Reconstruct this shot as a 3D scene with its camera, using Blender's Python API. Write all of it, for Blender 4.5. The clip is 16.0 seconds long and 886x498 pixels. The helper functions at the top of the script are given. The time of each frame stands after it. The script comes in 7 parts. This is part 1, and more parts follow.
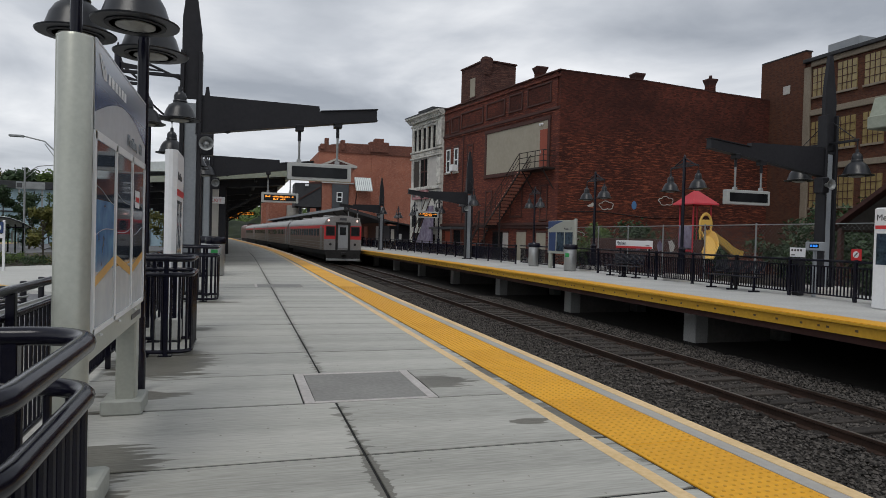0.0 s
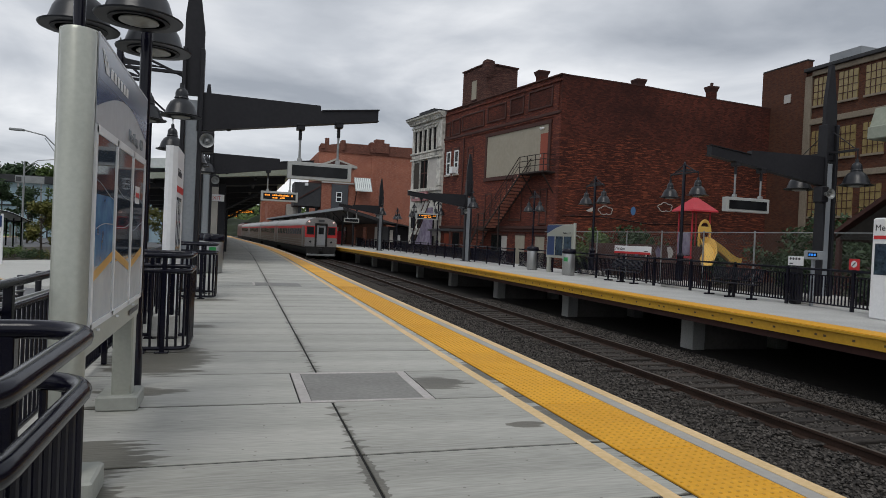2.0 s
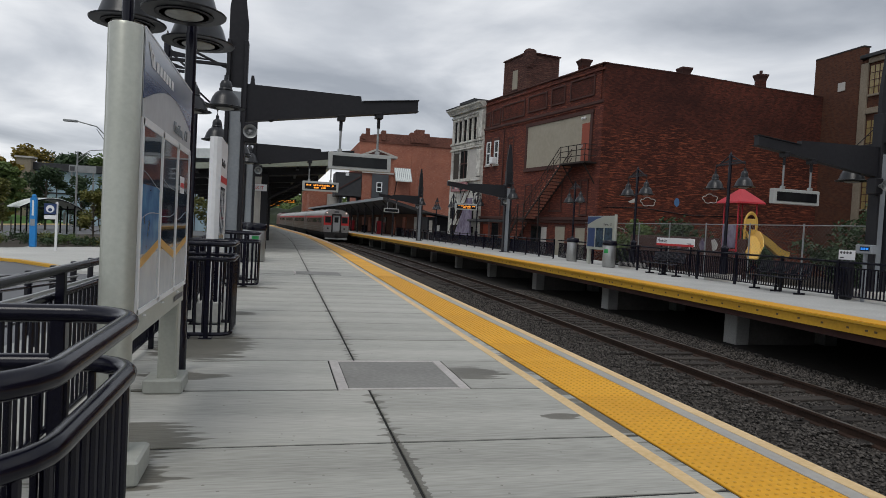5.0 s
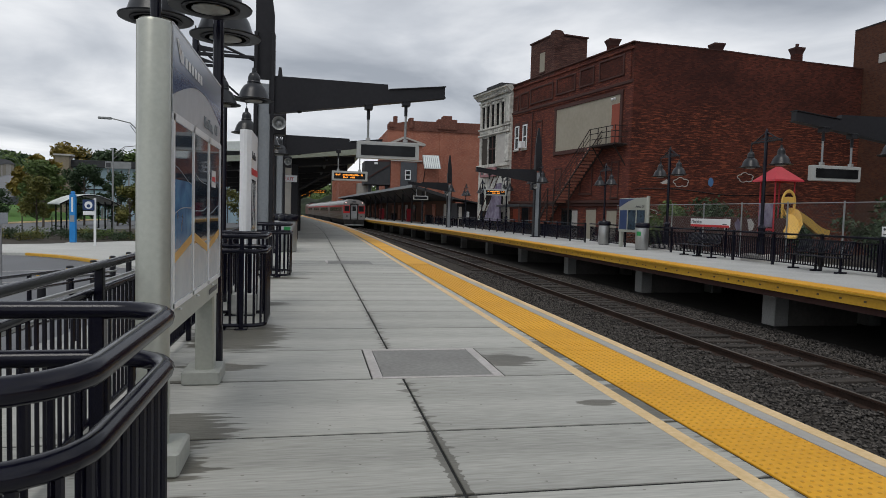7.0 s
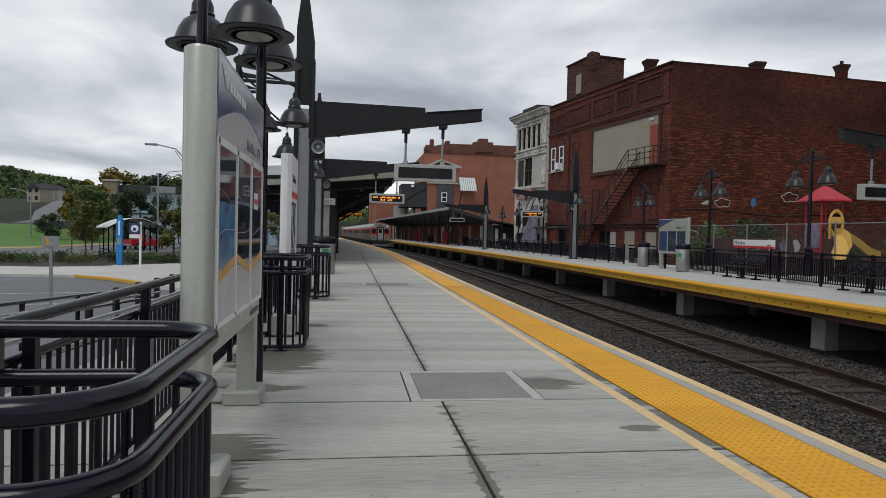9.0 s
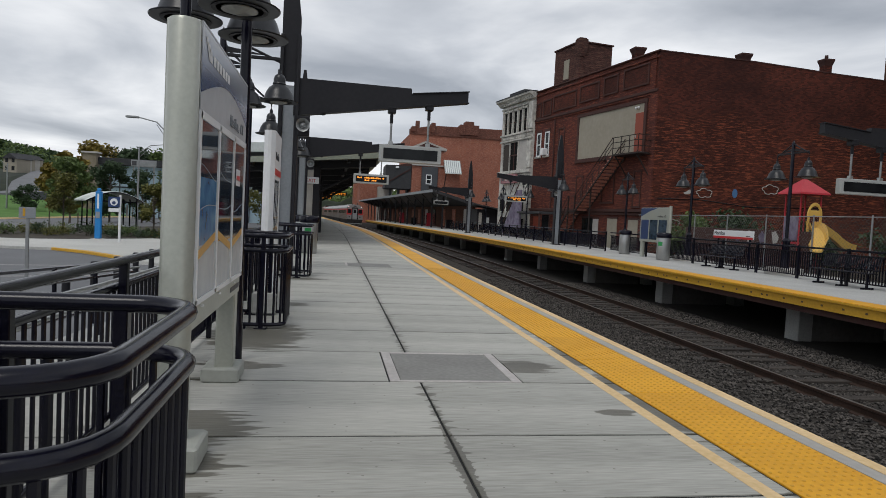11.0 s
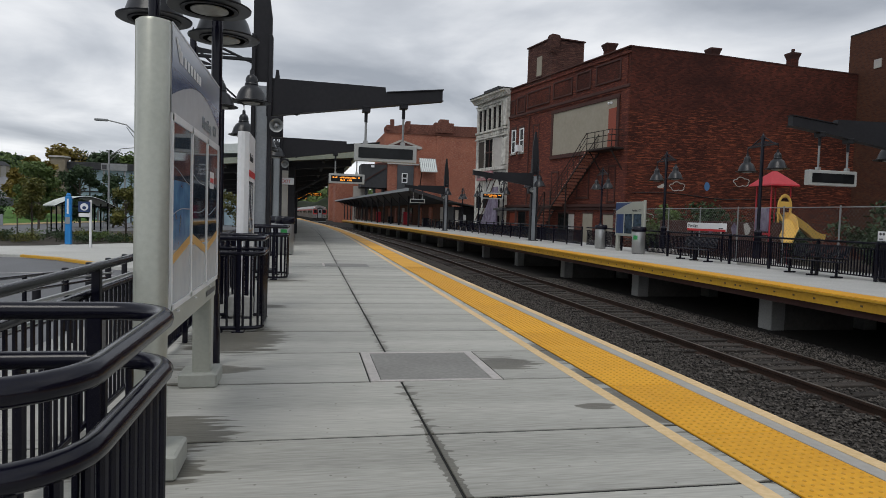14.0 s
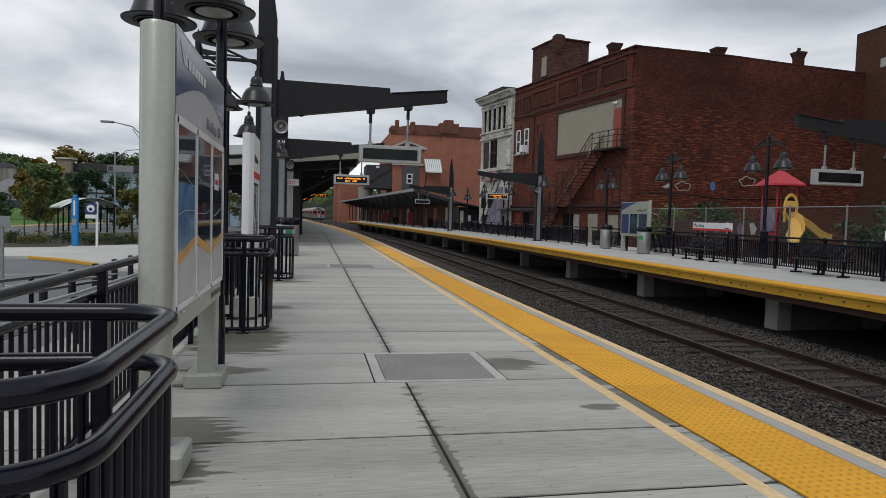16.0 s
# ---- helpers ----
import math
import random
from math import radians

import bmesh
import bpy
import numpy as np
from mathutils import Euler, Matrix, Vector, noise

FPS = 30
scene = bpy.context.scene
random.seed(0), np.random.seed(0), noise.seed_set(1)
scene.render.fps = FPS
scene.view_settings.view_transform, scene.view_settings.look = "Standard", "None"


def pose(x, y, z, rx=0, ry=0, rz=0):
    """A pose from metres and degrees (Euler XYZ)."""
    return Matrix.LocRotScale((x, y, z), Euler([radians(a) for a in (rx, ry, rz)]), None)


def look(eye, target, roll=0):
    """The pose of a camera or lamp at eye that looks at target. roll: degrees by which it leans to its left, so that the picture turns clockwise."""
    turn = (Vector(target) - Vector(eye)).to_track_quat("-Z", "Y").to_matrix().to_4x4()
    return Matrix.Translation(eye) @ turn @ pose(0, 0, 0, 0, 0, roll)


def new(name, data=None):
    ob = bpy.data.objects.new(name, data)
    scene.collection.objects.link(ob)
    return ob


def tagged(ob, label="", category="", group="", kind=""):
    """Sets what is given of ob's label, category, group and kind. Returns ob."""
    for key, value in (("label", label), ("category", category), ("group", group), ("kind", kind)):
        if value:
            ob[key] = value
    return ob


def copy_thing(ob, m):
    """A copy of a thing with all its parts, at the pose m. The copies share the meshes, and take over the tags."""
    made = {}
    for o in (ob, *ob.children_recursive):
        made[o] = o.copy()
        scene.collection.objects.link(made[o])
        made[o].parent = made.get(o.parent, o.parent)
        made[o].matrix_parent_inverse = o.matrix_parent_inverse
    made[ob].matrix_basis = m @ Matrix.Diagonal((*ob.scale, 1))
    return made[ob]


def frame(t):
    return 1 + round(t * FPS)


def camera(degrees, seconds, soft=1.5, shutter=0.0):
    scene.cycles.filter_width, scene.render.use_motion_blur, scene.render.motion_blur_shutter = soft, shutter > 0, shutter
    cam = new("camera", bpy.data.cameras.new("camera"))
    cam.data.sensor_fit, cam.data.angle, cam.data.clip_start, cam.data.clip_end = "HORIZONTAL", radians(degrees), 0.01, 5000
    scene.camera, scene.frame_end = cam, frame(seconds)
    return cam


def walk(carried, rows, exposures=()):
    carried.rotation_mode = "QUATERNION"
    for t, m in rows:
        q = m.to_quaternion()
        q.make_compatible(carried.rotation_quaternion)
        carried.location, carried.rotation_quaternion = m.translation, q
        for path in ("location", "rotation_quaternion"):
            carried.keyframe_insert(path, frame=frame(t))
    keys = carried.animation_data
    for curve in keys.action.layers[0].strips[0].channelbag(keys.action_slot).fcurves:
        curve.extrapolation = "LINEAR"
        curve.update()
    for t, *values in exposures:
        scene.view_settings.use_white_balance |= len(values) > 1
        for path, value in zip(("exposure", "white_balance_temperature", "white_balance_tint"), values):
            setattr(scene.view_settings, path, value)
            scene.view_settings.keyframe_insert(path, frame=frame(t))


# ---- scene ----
# camera: held in the hand beside the platform railing, turning a little
LENS = 68.0
EXPO = 0.0
# time, place, then yaw, pitch and roll in degrees
TURNS = [
    (0.0, 0.005, -0.022, 1.354, -17.15, -1.02, -1.53),
    (0.5, 0.007, -0.016, 1.344, -17.79, -0.84, -2.51),
    (1.0, -0.003, -0.036, 1.355, -17.99, -0.83, -2.69),
    (1.5, 0.007, -0.039, 1.348, -17.21, -0.63, -2.57),
    (2.0, -0.001, -0.014, 1.349, -17.27, -0.84, -2.62),
    (2.5, -0.007, -0.026, 1.349, -17.04, -0.90, -2.85),
    (3.0, -0.014, -0.045, 1.347, -16.36, -0.93, -2.52),
    (5.5, 0.018, -0.029, 1.354, -13.06, -1.99, -3.16),
    (6.0, 0.004, 0.005, 1.339, -12.34, -2.06, -2.98),
    (6.5, 0.006, 0.009, 1.343, -12.20, -2.52, -2.61),
    (7.0, 0.016, -0.007, 1.361, -11.25, -3.13, -1.62),
    (7.5, 0.015, 0.005, 1.364, -9.84, -1.93, -0.20),
    (8.0, 0.009, 0.018, 1.361, -8.59, -1.27, -0.80),
    (10.5, -0.004, 0.017, 1.345, -8.78, -1.99, -2.48),
    (11.0, 0.003, 0.012, 1.350, -9.53, -2.75, -2.99),
    (11.5, -0.001, 0.012, 1.347, -10.10, -3.78, -3.00),
    (12.0, -0.001, 0.014, 1.350, -10.23, -3.84, -2.63),
    (12.5, -0.001, 0.014, 1.348, -10.60, -2.92, -2.05),
    (13.0, -0.004, 0.018, 1.346, -10.92, -2.76, -2.26),
    (13.5, -0.002, 0.017, 1.351, -11.49, -2.83, -2.15),
    (14.0, -0.000, 0.014, 1.353, -11.56, -2.83, -1.83),
    (14.5, -0.003, 0.026, 1.350, -11.76, -2.50, -1.52),
    (15.0, -0.002, 0.026, 1.350, -11.74, -1.86, -1.62),
    (15.5, 0.004, 0.018, 1.353, -11.51, -1.91, -1.62),
    (16.0, 0.006, 0.010, 1.355, -11.12, -2.80, -1.67),
]
cam = camera(LENS, 16.0, soft=0.8)
walk(cam, [(t, pose(x, y, z, 90 + pitch, roll, yaw)) for t, x, y, z, yaw, pitch, roll in TURNS],
     exposures=[(0.0, EXPO), (16.0, EXPO)])

# world: an overcast sky, a clear sky dimmed behind a layer of broken cloud
world = bpy.data.worlds.new("overcast_sky")
scene.world = world
world.use_nodes = True
wn, wl = world.node_tree.nodes, world.node_tree.links
wn.clear()
w_out = wn.new("ShaderNodeOutputWorld")
w_bg = wn.new("ShaderNodeBackground")
w_sky = wn.new("ShaderNodeTexSky")
w_sky.sky_type = "NISHITA"
w_sky.sun_disc = False
w_sky.sun_elevation, w_sky.sun_rotation = radians(52), radians(200)
w_tc = wn.new("ShaderNodeTexCoord")
w_sep = wn.new("ShaderNodeSeparateXYZ")
wl.new(w_tc.outputs["Generated"], w_sep.inputs[0])


def w_math(op, a, b=None, clamp=False):
    n = wn.new("ShaderNodeMath")
    n.operation, n.use_clamp = op, clamp
    for i, v in enumerate((a, b)):
        if v is None:
            continue
        if isinstance(v, (int, float)):
            n.inputs[i].default_value = v
        else:
            wl.new(v, n.inputs[i])
    return n.outputs[0]


w_up = w_math("ADD", w_math("MAXIMUM", w_sep.outputs[2], 0.0), 0.16)
w_plane = wn.new("ShaderNodeCombineXYZ")
wl.new(w_math("DIVIDE", w_sep.outputs[0], w_up), w_plane.inputs[0])
wl.new(w_math("DIVIDE", w_sep.outputs[1], w_up), w_plane.inputs[1])
w_noise = wn.new("ShaderNodeTexNoise")
w_noise.inputs["Scale"].default_value = 1.0
w_noise.inputs["Detail"].default_value = 7
w_noise.inputs["Roughness"].default_value = 0.5
w_noise.inputs["Distortion"].default_value = 0.35
w_plane.inputs[2].default_value = 2.6
wl.new(w_plane.outputs[0], w_noise.inputs["Vector"])
w_ramp = wn.new("ShaderNodeValToRGB")
w_ramp.color_ramp.elements[0].position, w_ramp.color_ramp.elements[0].color = 0.33, (0.36, 0.39, 0.44, 1)
w_ramp.color_ramp.elements[1].position, w_ramp.color_ramp.elements[1].color = 0.67, (0.96, 0.975, 1.0, 1)
mid = w_ramp.color_ramp.elements.new(0.5)
mid.color = (0.60, 0.63, 0.68, 1)
wl.new(w_noise.outputs["Fac"], w_ramp.inputs["Fac"])
w_mix = wn.new("ShaderNodeMixRGB")
w_mix.inputs["Fac"].default_value = 0.06
w_dim = wn.new("ShaderNodeMixRGB")
w_dim.blend_type = "MULTIPLY"
w_dim.inputs["Fac"].default_value = 1.0
w_dim.inputs["Color2"].default_value = (0.1, 0.1, 0.1, 1)
wl.new(w_sky.outputs[0], w_dim.inputs["Color1"])
wl.new(w_ramp.outputs[0], w_mix.inputs["Color1"])
wl.new(w_dim.outputs[0], w_mix.inputs["Color2"])
wl.new(w_mix.outputs[0], w_bg.inputs["Color"])
w_bg.inputs["Strength"].default_value = 1.0
wl.new(w_bg.outputs[0], w_out.inputs["Surface"])

sun = new("sun", bpy.data.lights.new("sun", "SUN"))
sun.data.energy, sun.data.angle, sun.data.color = 1.05, radians(25), (1.0, 0.97, 0.92)
sun.matrix_world = look((-20, -30, 60), (0, 0, 0))


# ---- materials ----
def surf(name, c1, c2, rough=0.7, metal=0.0, big=0.6, fine=14.0, bump=0.15, spec=0.4, per_piece=0.0, stretch=(1, 1, 1)):
    """Paint, stone or metal: two scales of noise between two colours, with fine relief."""
    m = bpy.data.materials.new(name)
    m.use_nodes = True
    nt = m.node_tree
    n, l = nt.nodes, nt.links
    b = n["Principled BSDF"]
    tc = n.new("ShaderNodeTexCoord")
    mp = n.new("ShaderNodeMapping")
    mp.inputs["Scale"].default_value = stretch
    l.new(tc.outputs["Object"], mp.inputs[0])
    a = n.new("ShaderNodeTexNoise")
    a.inputs["Scale"].default_value, a.inputs["Detail"].default_value = big, 4
    f = n.new("ShaderNodeTexNoise")
    f.inputs["Scale"].default_value, f.inputs["Detail"].default_value = fine, 3
    l.new(mp.outputs[0], a.inputs["Vector"])
    l.new(mp.outputs[0], f.inputs["Vector"])
    mx = n.new("ShaderNodeMath")
    mx.operation = "MULTIPLY_ADD"
    mx.inputs[1].default_value, mx.inputs[2].default_value = 0.5, 0.0
    l.new(a.outputs["Fac"], mx.inputs[0])
    ad = n.new("ShaderNodeMath")
    ad.operation = "MULTIPLY_ADD"
    ad.inputs[1].default_value = 0.5
    l.new(f.outputs["Fac"], ad.inputs[0])
    l.new(mx.outputs[0], ad.inputs[2])
    fac = ad.outputs[0]
    if per_piece:
        oi = n.new("ShaderNodeObjectInfo")
        pm = n.new("ShaderNodeMath")
        pm.operation = "MULTIPLY_ADD"
        pm.inputs[1].default_value = per_piece
        l.new(oi.outputs["Random"], pm.inputs[0])
        l.new(fac, pm.inputs[2])
        pc = n.new("ShaderNodeMath")
        pc.operation = "SUBTRACT"
        pc.inputs[1].default_value = per_piece / 2
        l.new(pm.outputs[0], pc.inputs[0])
        fac = pc.outputs[0]
    rp = n.new("ShaderNodeValToRGB")
    rp.color_ramp.elements[0].position, rp.color_ramp.elements[0].color = 0.33, (*c1, 1)
    rp.color_ramp.elements[1].position, rp.color_ramp.elements[1].color = 0.67, (*c2, 1)
    l.new(fac, rp.inputs[0])
    l.new(rp.outputs[0], b.inputs["Base Color"])
    b.inputs["Roughness"].default_value, b.inputs["Metallic"].default_value = rough, metal
    b.inputs["Specular IOR Level"].default_value = spec
    if bump:
        bp = n.new("ShaderNodeBump")
        bp.inputs["Strength"].default_value, bp.inputs["Distance"].default_value = bump, 0.01
        l.new(f.outputs["Fac"], bp.inputs["Height"])
        l.new(bp.outputs[0], b.inputs["Normal"])
    return m


def glow(name, colour, strength):
    m = bpy.data.materials.new(name)
    m.use_nodes = True
    b = m.node_tree.nodes["Principled BSDF"]
    b.inputs["Base Color"].default_value = (*colour, 1)
    b.inputs["Emission Color"].default_value = (*colour, 1)
    b.inputs["Emission Strength"].default_value = strength
    return m


def brick_mat(name, c1, c2, mortar, stain, stain_amount=0.5, size=(0.22, 0.075), patch=None, upper_plain=False):
    """Courses of brick on upright walls, with soot and paler repaired patches."""
    m = bpy.data.materials.new(name)
    m.use_nodes = True
    nt = m.node_tree
    n, l = nt.nodes, nt.links
    b = n["Principled BSDF"]
    g = n.new("ShaderNodeTexCoord")
    s = n.new("ShaderNodeSeparateXYZ")
    l.new(g.outputs["Object"], s.inputs[0])
    ad = n.new("ShaderNodeMath")
    l.new(s.outputs[0], ad.inputs[0])
    l.new(s.outputs[1], ad.inputs[1])
    cb = n.new("ShaderNodeCombineXYZ")
    l.new(ad.outputs[0], cb.inputs[0])
    l.new(s.outputs[2], cb.inputs[1])
    br = n.new("ShaderNodeTexBrick")
    br.inputs["Scale"].default_value = 1.0
    br.inputs["Brick Width"].default_value, br.inputs["Row Height"].default_value = size
    br.inputs["Mortar Size"].default_value = 0.007
    br.inputs["Mortar Smooth"].default_value = 0.4
    br.inputs["Bias"].default_value = -0.1
    br.inputs["Color1"].default_value, br.inputs["Color2"].default_value, br.inputs["Mortar"].default_value = (*c1, 1), (*c2, 1), (*mortar, 1)
    l.new(cb.outputs[0], br.inputs["Vector"])
    big = n.new("ShaderNodeTexNoise")
    big.inputs["Scale"].default_value, big.inputs["Detail"].default_value = 0.22, 6
    big.inputs["Roughness"].default_value = 0.65
    l.new(cb.outputs[0], big.inputs["Vector"])
    st = n.new("ShaderNodeMapping")
    st.inputs["Scale"].default_value = (0.8, 6.5, 1)
    l.new(cb.outputs[0], st.inputs[0])
    mid_n = n.new("ShaderNodeTexNoise")
    mid_n.inputs["Scale"].default_value, mid_n.inputs["Detail"].default_value = 1.7, 8
    mid_n.inputs["Roughness"].default_value = 0.7
    l.new(st.outputs[0], mid_n.inputs["Vector"])
    r = n.new("ShaderNodeValToRGB")
    r.color_ramp.elements[0].position, r.color_ramp.elements[1].position = 0.38, 0.68
    l.new(big.outputs["Fac"], r.inputs[0])
    fm = n.new("ShaderNodeMath")
    fm.operation = "MULTIPLY"
    fm.inputs[1].default_value = stain_amount
    l.new(r.outputs[0], fm.inputs[0])
    mx = n.new("ShaderNodeMixRGB")
    mx.inputs["Color2"].default_value = (*stain, 1)
    l.new(fm.outputs[0], mx.inputs["Fac"])
    l.new(br.outputs["Color"], mx.inputs["Color1"])
    col = mx.outputs[0]
    if patch:
        r2 = n.new("ShaderNodeValToRGB")
        r2.color_ramp.elements[0].position, r2.color_ramp.elements[1].position = 0.52, 0.60
        l.new(mid_n.outputs["Fac"], r2.inputs[0])
        f2 = n.new("ShaderNodeMath")
        f2.operation = "MULTIPLY"
        f2.inputs[1].default_value = 0.8
        # the upper courses are later, plainer brick: the flame-coloured ones stop below an uneven line
        gz, sz_ = n.new("ShaderNodeNewGeometry"), n.new("ShaderNodeSeparateXYZ")
        l.new(gz.outputs["Position"], sz_.inputs[0])
        hz = n.new("ShaderNodeMath")
        hz.operation = "MULTIPLY_ADD"
        hz.inputs[1].default_value, hz.inputs[2].default_value = 5.0, 6.6
        l.new(big.outputs["Fac"], hz.inputs[0])
        dz_ = n.new("ShaderNodeMath")
        dz_.operation, dz_.use_clamp = "SUBTRACT", True
        l.new(hz.outputs[0], dz_.inputs[0])
        l.new(sz_.outputs[2], dz_.inputs[1])
        cut = n.new("ShaderNodeMath")
        cut.operation = "MULTIPLY"
        l.new(r2.outputs[0], cut.inputs[0])
        l.new(dz_.outputs[0], cut.inputs[1])
        l.new((cut if upper_plain else r2).outputs[0], f2.inputs[0])
        mx2 = n.new("ShaderNodeMixRGB")
        mx2.inputs["Color2"].default_value = (*patch, 1)
        l.new(f2.outputs[0], mx2.inputs["Fac"])
        l.new(col, mx2.inputs["Color1"])
        col = mx2.outputs[0]
    l.new(col, b.inputs["Base Color"])
    b.inputs["Roughness"].default_value = 0.9
    b.inputs["Specular IOR Level"].default_value = 0.2
    bp = n.new("ShaderNodeBump")
    bp.inputs["Strength"].default_value, bp.inputs["Distance"].default_value = 0.6, 0.02
    l.new(br.outputs["Fac"], bp.inputs["Height"])
    bp.invert = True
    l.new(bp.outputs[0], b.inputs["Normal"])
    return m


def concrete_mat():
    """Broom-finished platform concrete: cross streaks, damp marks along the joint and beside the railings."""
    m = surf("platform_concrete", (0.28, 0.279, 0.252), (0.48, 0.474, 0.435), rough=0.75, big=1.5, fine=34, bump=0.35, per_piece=0.14, stretch=(0.14, 1.5, 1))
    nt = m.node_tree
    n, l = nt.nodes, nt.links
    b = n["Principled BSDF"]
    base = b.inputs["Base Color"].links[0].from_socket
    g = n.new("ShaderNodeNewGeometry")
    s = n.new("ShaderNodeSeparateXYZ")
    l.new(g.outputs["Position"], s.inputs[0])

    def mt(op, a, c=None, d=None, clamp=False):
        k = n.new("ShaderNodeMath")
        k.operation, k.use_clamp = op, clamp
        for i, v in enumerate((a, c, d)):
            if v is None:
                continue
            if isinstance(v, (int, float)):
                k.inputs[i].default_value = v
            else:
                l.new(v, k.inputs[i])
        return k.outputs[0]

    nz = n.new("ShaderNodeTexNoise")
    nz.inputs["Scale"].default_value, nz.inputs["Detail"].default_value = 3.0, 6
    mp = n.new("ShaderNodeMapping")
    mp.inputs["Scale"].default_value = (0.5, 4.6, 1)
    l.new(g.outputs["Position"], mp.inputs[0])
    l.new(mp.outputs[0], nz.inputs["Vector"])
    # comb edge: each groove of the broom finish soaks a little farther or less
    wn = n.new("ShaderNodeTexWhiteNoise")
    wn.noise_dimensions = "1D"
    l.new(mt("FLOOR", mt("MULTIPLY", s.outputs[1], 31.0)), wn.inputs["W"])
    wob = mt("ADD", mt("MULTIPLY", nz.outputs["Fac"], 0.78), mt("MULTIPLY", wn.outputs["Value"], 0.22))
    # damp line along the lengthwise joint
    dist = mt("ABSOLUTE", mt("SUBTRACT", s.outputs[0], JOINT_X))
    line = mt("MULTIPLY", mt("SUBTRACT", mt("MULTIPLY_ADD", wob, 0.42, -0.185), dist), 60.0, clamp=True)
    # and along the warning tiles
    edge = mt("MULTIPLY", mt("SUBTRACT", mt("MULTIPLY_ADD", wob, 0.36, -0.15), mt("ABSOLUTE", mt("SUBTRACT", s.outputs[0], 2.47))), 50.0, clamp=True)
    total = mt("MAXIMUM", line, mt("MULTIPLY", edge, 0.8))
    # pools: x, y, half-width, half-length
    for px, py, rx, ry in POOLS:
        ex = mt("DIVIDE", mt("SUBTRACT", s.outputs[0], px), rx)
        ey = mt("DIVIDE", mt("SUBTRACT", s.outputs[1], py), ry)
        rr = mt("SQRT", mt("ADD", mt("MULTIPLY", ex, ex), mt("MULTIPLY", ey, ey)))
        pool = mt("MULTIPLY", mt("SUBTRACT", mt("MULTIPLY_ADD", wob, 1.7, 0.15), rr), 14.0, clamp=True)
        total = mt("MAXIMUM", total, pool)
    mx = n.new("ShaderNodeMixRGB")
    mx.blend_type = "MULTIPLY"
    mx.inputs["Color2"].default_value = (0.34, 0.325, 0.29, 1)
    l.new(mt("MULTIPLY", total, 0.95), mx.inputs["Fac"])
    l.new(base, mx.inputs["Color1"])
    # small pits and grit
    vo = n.new("ShaderNodeTexVoronoi")
    vo.inputs["Scale"].default_value = 13.0
    l.new(g.outputs["Position"], vo.inputs["Vector"])
    vs = n.new("ShaderNodeSeparateColor")
    l.new(vo.outputs["Color"], vs.inputs[0])
    pit = mt("MULTIPLY", mt("LESS_THAN", vo.outputs["Distance"], 0.11), mt("GREATER_THAN", vs.outputs[0], 0.72))
    mp2 = n.new("ShaderNodeMixRGB")
    mp2.blend_type = "MULTIPLY"
    mp2.inputs["Color2"].default_value = (0.45, 0.43, 0.4, 1)
    l.new(mt("MULTIPLY", pit, 0.7), mp2.inputs["Fac"])
    l.new(mx.outputs[0], mp2.inputs["Color1"])
    l.new(mp2.outputs[0], b.inputs["Base Color"])
    l.new(mt("SUBTRACT", 0.72, mt("MULTIPLY", total, 0.3)), b.inputs["Roughness"])
    return m


JOINT_X = 0.77
POOLS = [(-0.9, 4.11, 0.52, 0.36), (-0.8, 3.56, 0.32, 0.24), (-0.75, 5.77, 0.38, 0.16), (-0.72, 7.15, 0.52, 0.75), (-0.85, 5.28, 0.2, 0.06), (-0.5, 13.2, 0.5, 0.2), (-0.55, 9.6, 0.3, 0.2),
         (JOINT_X, 3.4, 0.05, 0.95), (JOINT_X, 8.3, 0.03, 0.8), (JOINT_X, 11.2, 0.026, 0.9), (JOINT_X, 14.6, 0.03, 1.0),
         (1.82, 5.86, 0.32, 0.24), (2.42, 4.4, 0.12, 0.5), (2.42, 6.3, 0.1, 0.5), (2.42, 5.3, 0.1, 0.3), (2.1, 4.45, 0.16, 0.08), (-0.6, 2.9, 0.3, 0.3)]
M_CONC = concrete_mat()
M_CONC2 = surf("pale_concrete", (0.34, 0.34, 0.33), (0.5, 0.5, 0.48), rough=0.85, big=0.7, fine=20, bump=0.2)
M_YEL = surf("tactile_yellow", (0.61, 0.29, 0.010), (0.77, 0.385, 0.018), rough=0.6, big=1.2, fine=18, bump=0.1, per_piece=0.25)
M_CREAM = surf("worn_cream_paint", (0.60, 0.42, 0.20), (0.76, 0.57, 0.33), rough=0.75, big=2, fine=25)
M_GREYSTRIP = surf("grey_rubber_strip", (0.33, 0.315, 0.29), (0.42, 0.40, 0.37), rough=0.6, big=1, fine=20)
M_BLACK = surf("black_gloss_paint", (0.003, 0.003, 0.008), (0.006, 0.006, 0.015), rough=0.2, big=1.5, fine=40, bump=0.02, spec=0.32)
M_DARK = surf("charcoal_steel", (0.013, 0.013, 0.016), (0.022, 0.022, 0.026), rough=0.5, spec=0.25, big=1, fine=12, bump=0.05)
M_BELL = surf("dark_grey_enamel", (0.010, 0.011, 0.014), (0.02, 0.022, 0.026), rough=0.33, big=2, fine=20, bump=0.03)
M_LENS = surf("frosted_lamp_glass", (0.2, 0.2, 0.19), (0.34, 0.34, 0.32), rough=0.3, big=4, fine=20)
M_SILVER = surf("silver_grey_paint", (0.38, 0.392, 0.345), (0.45, 0.462, 0.41), rough=0.36, metal=0.4, big=1.5, fine=40, bump=0.02)
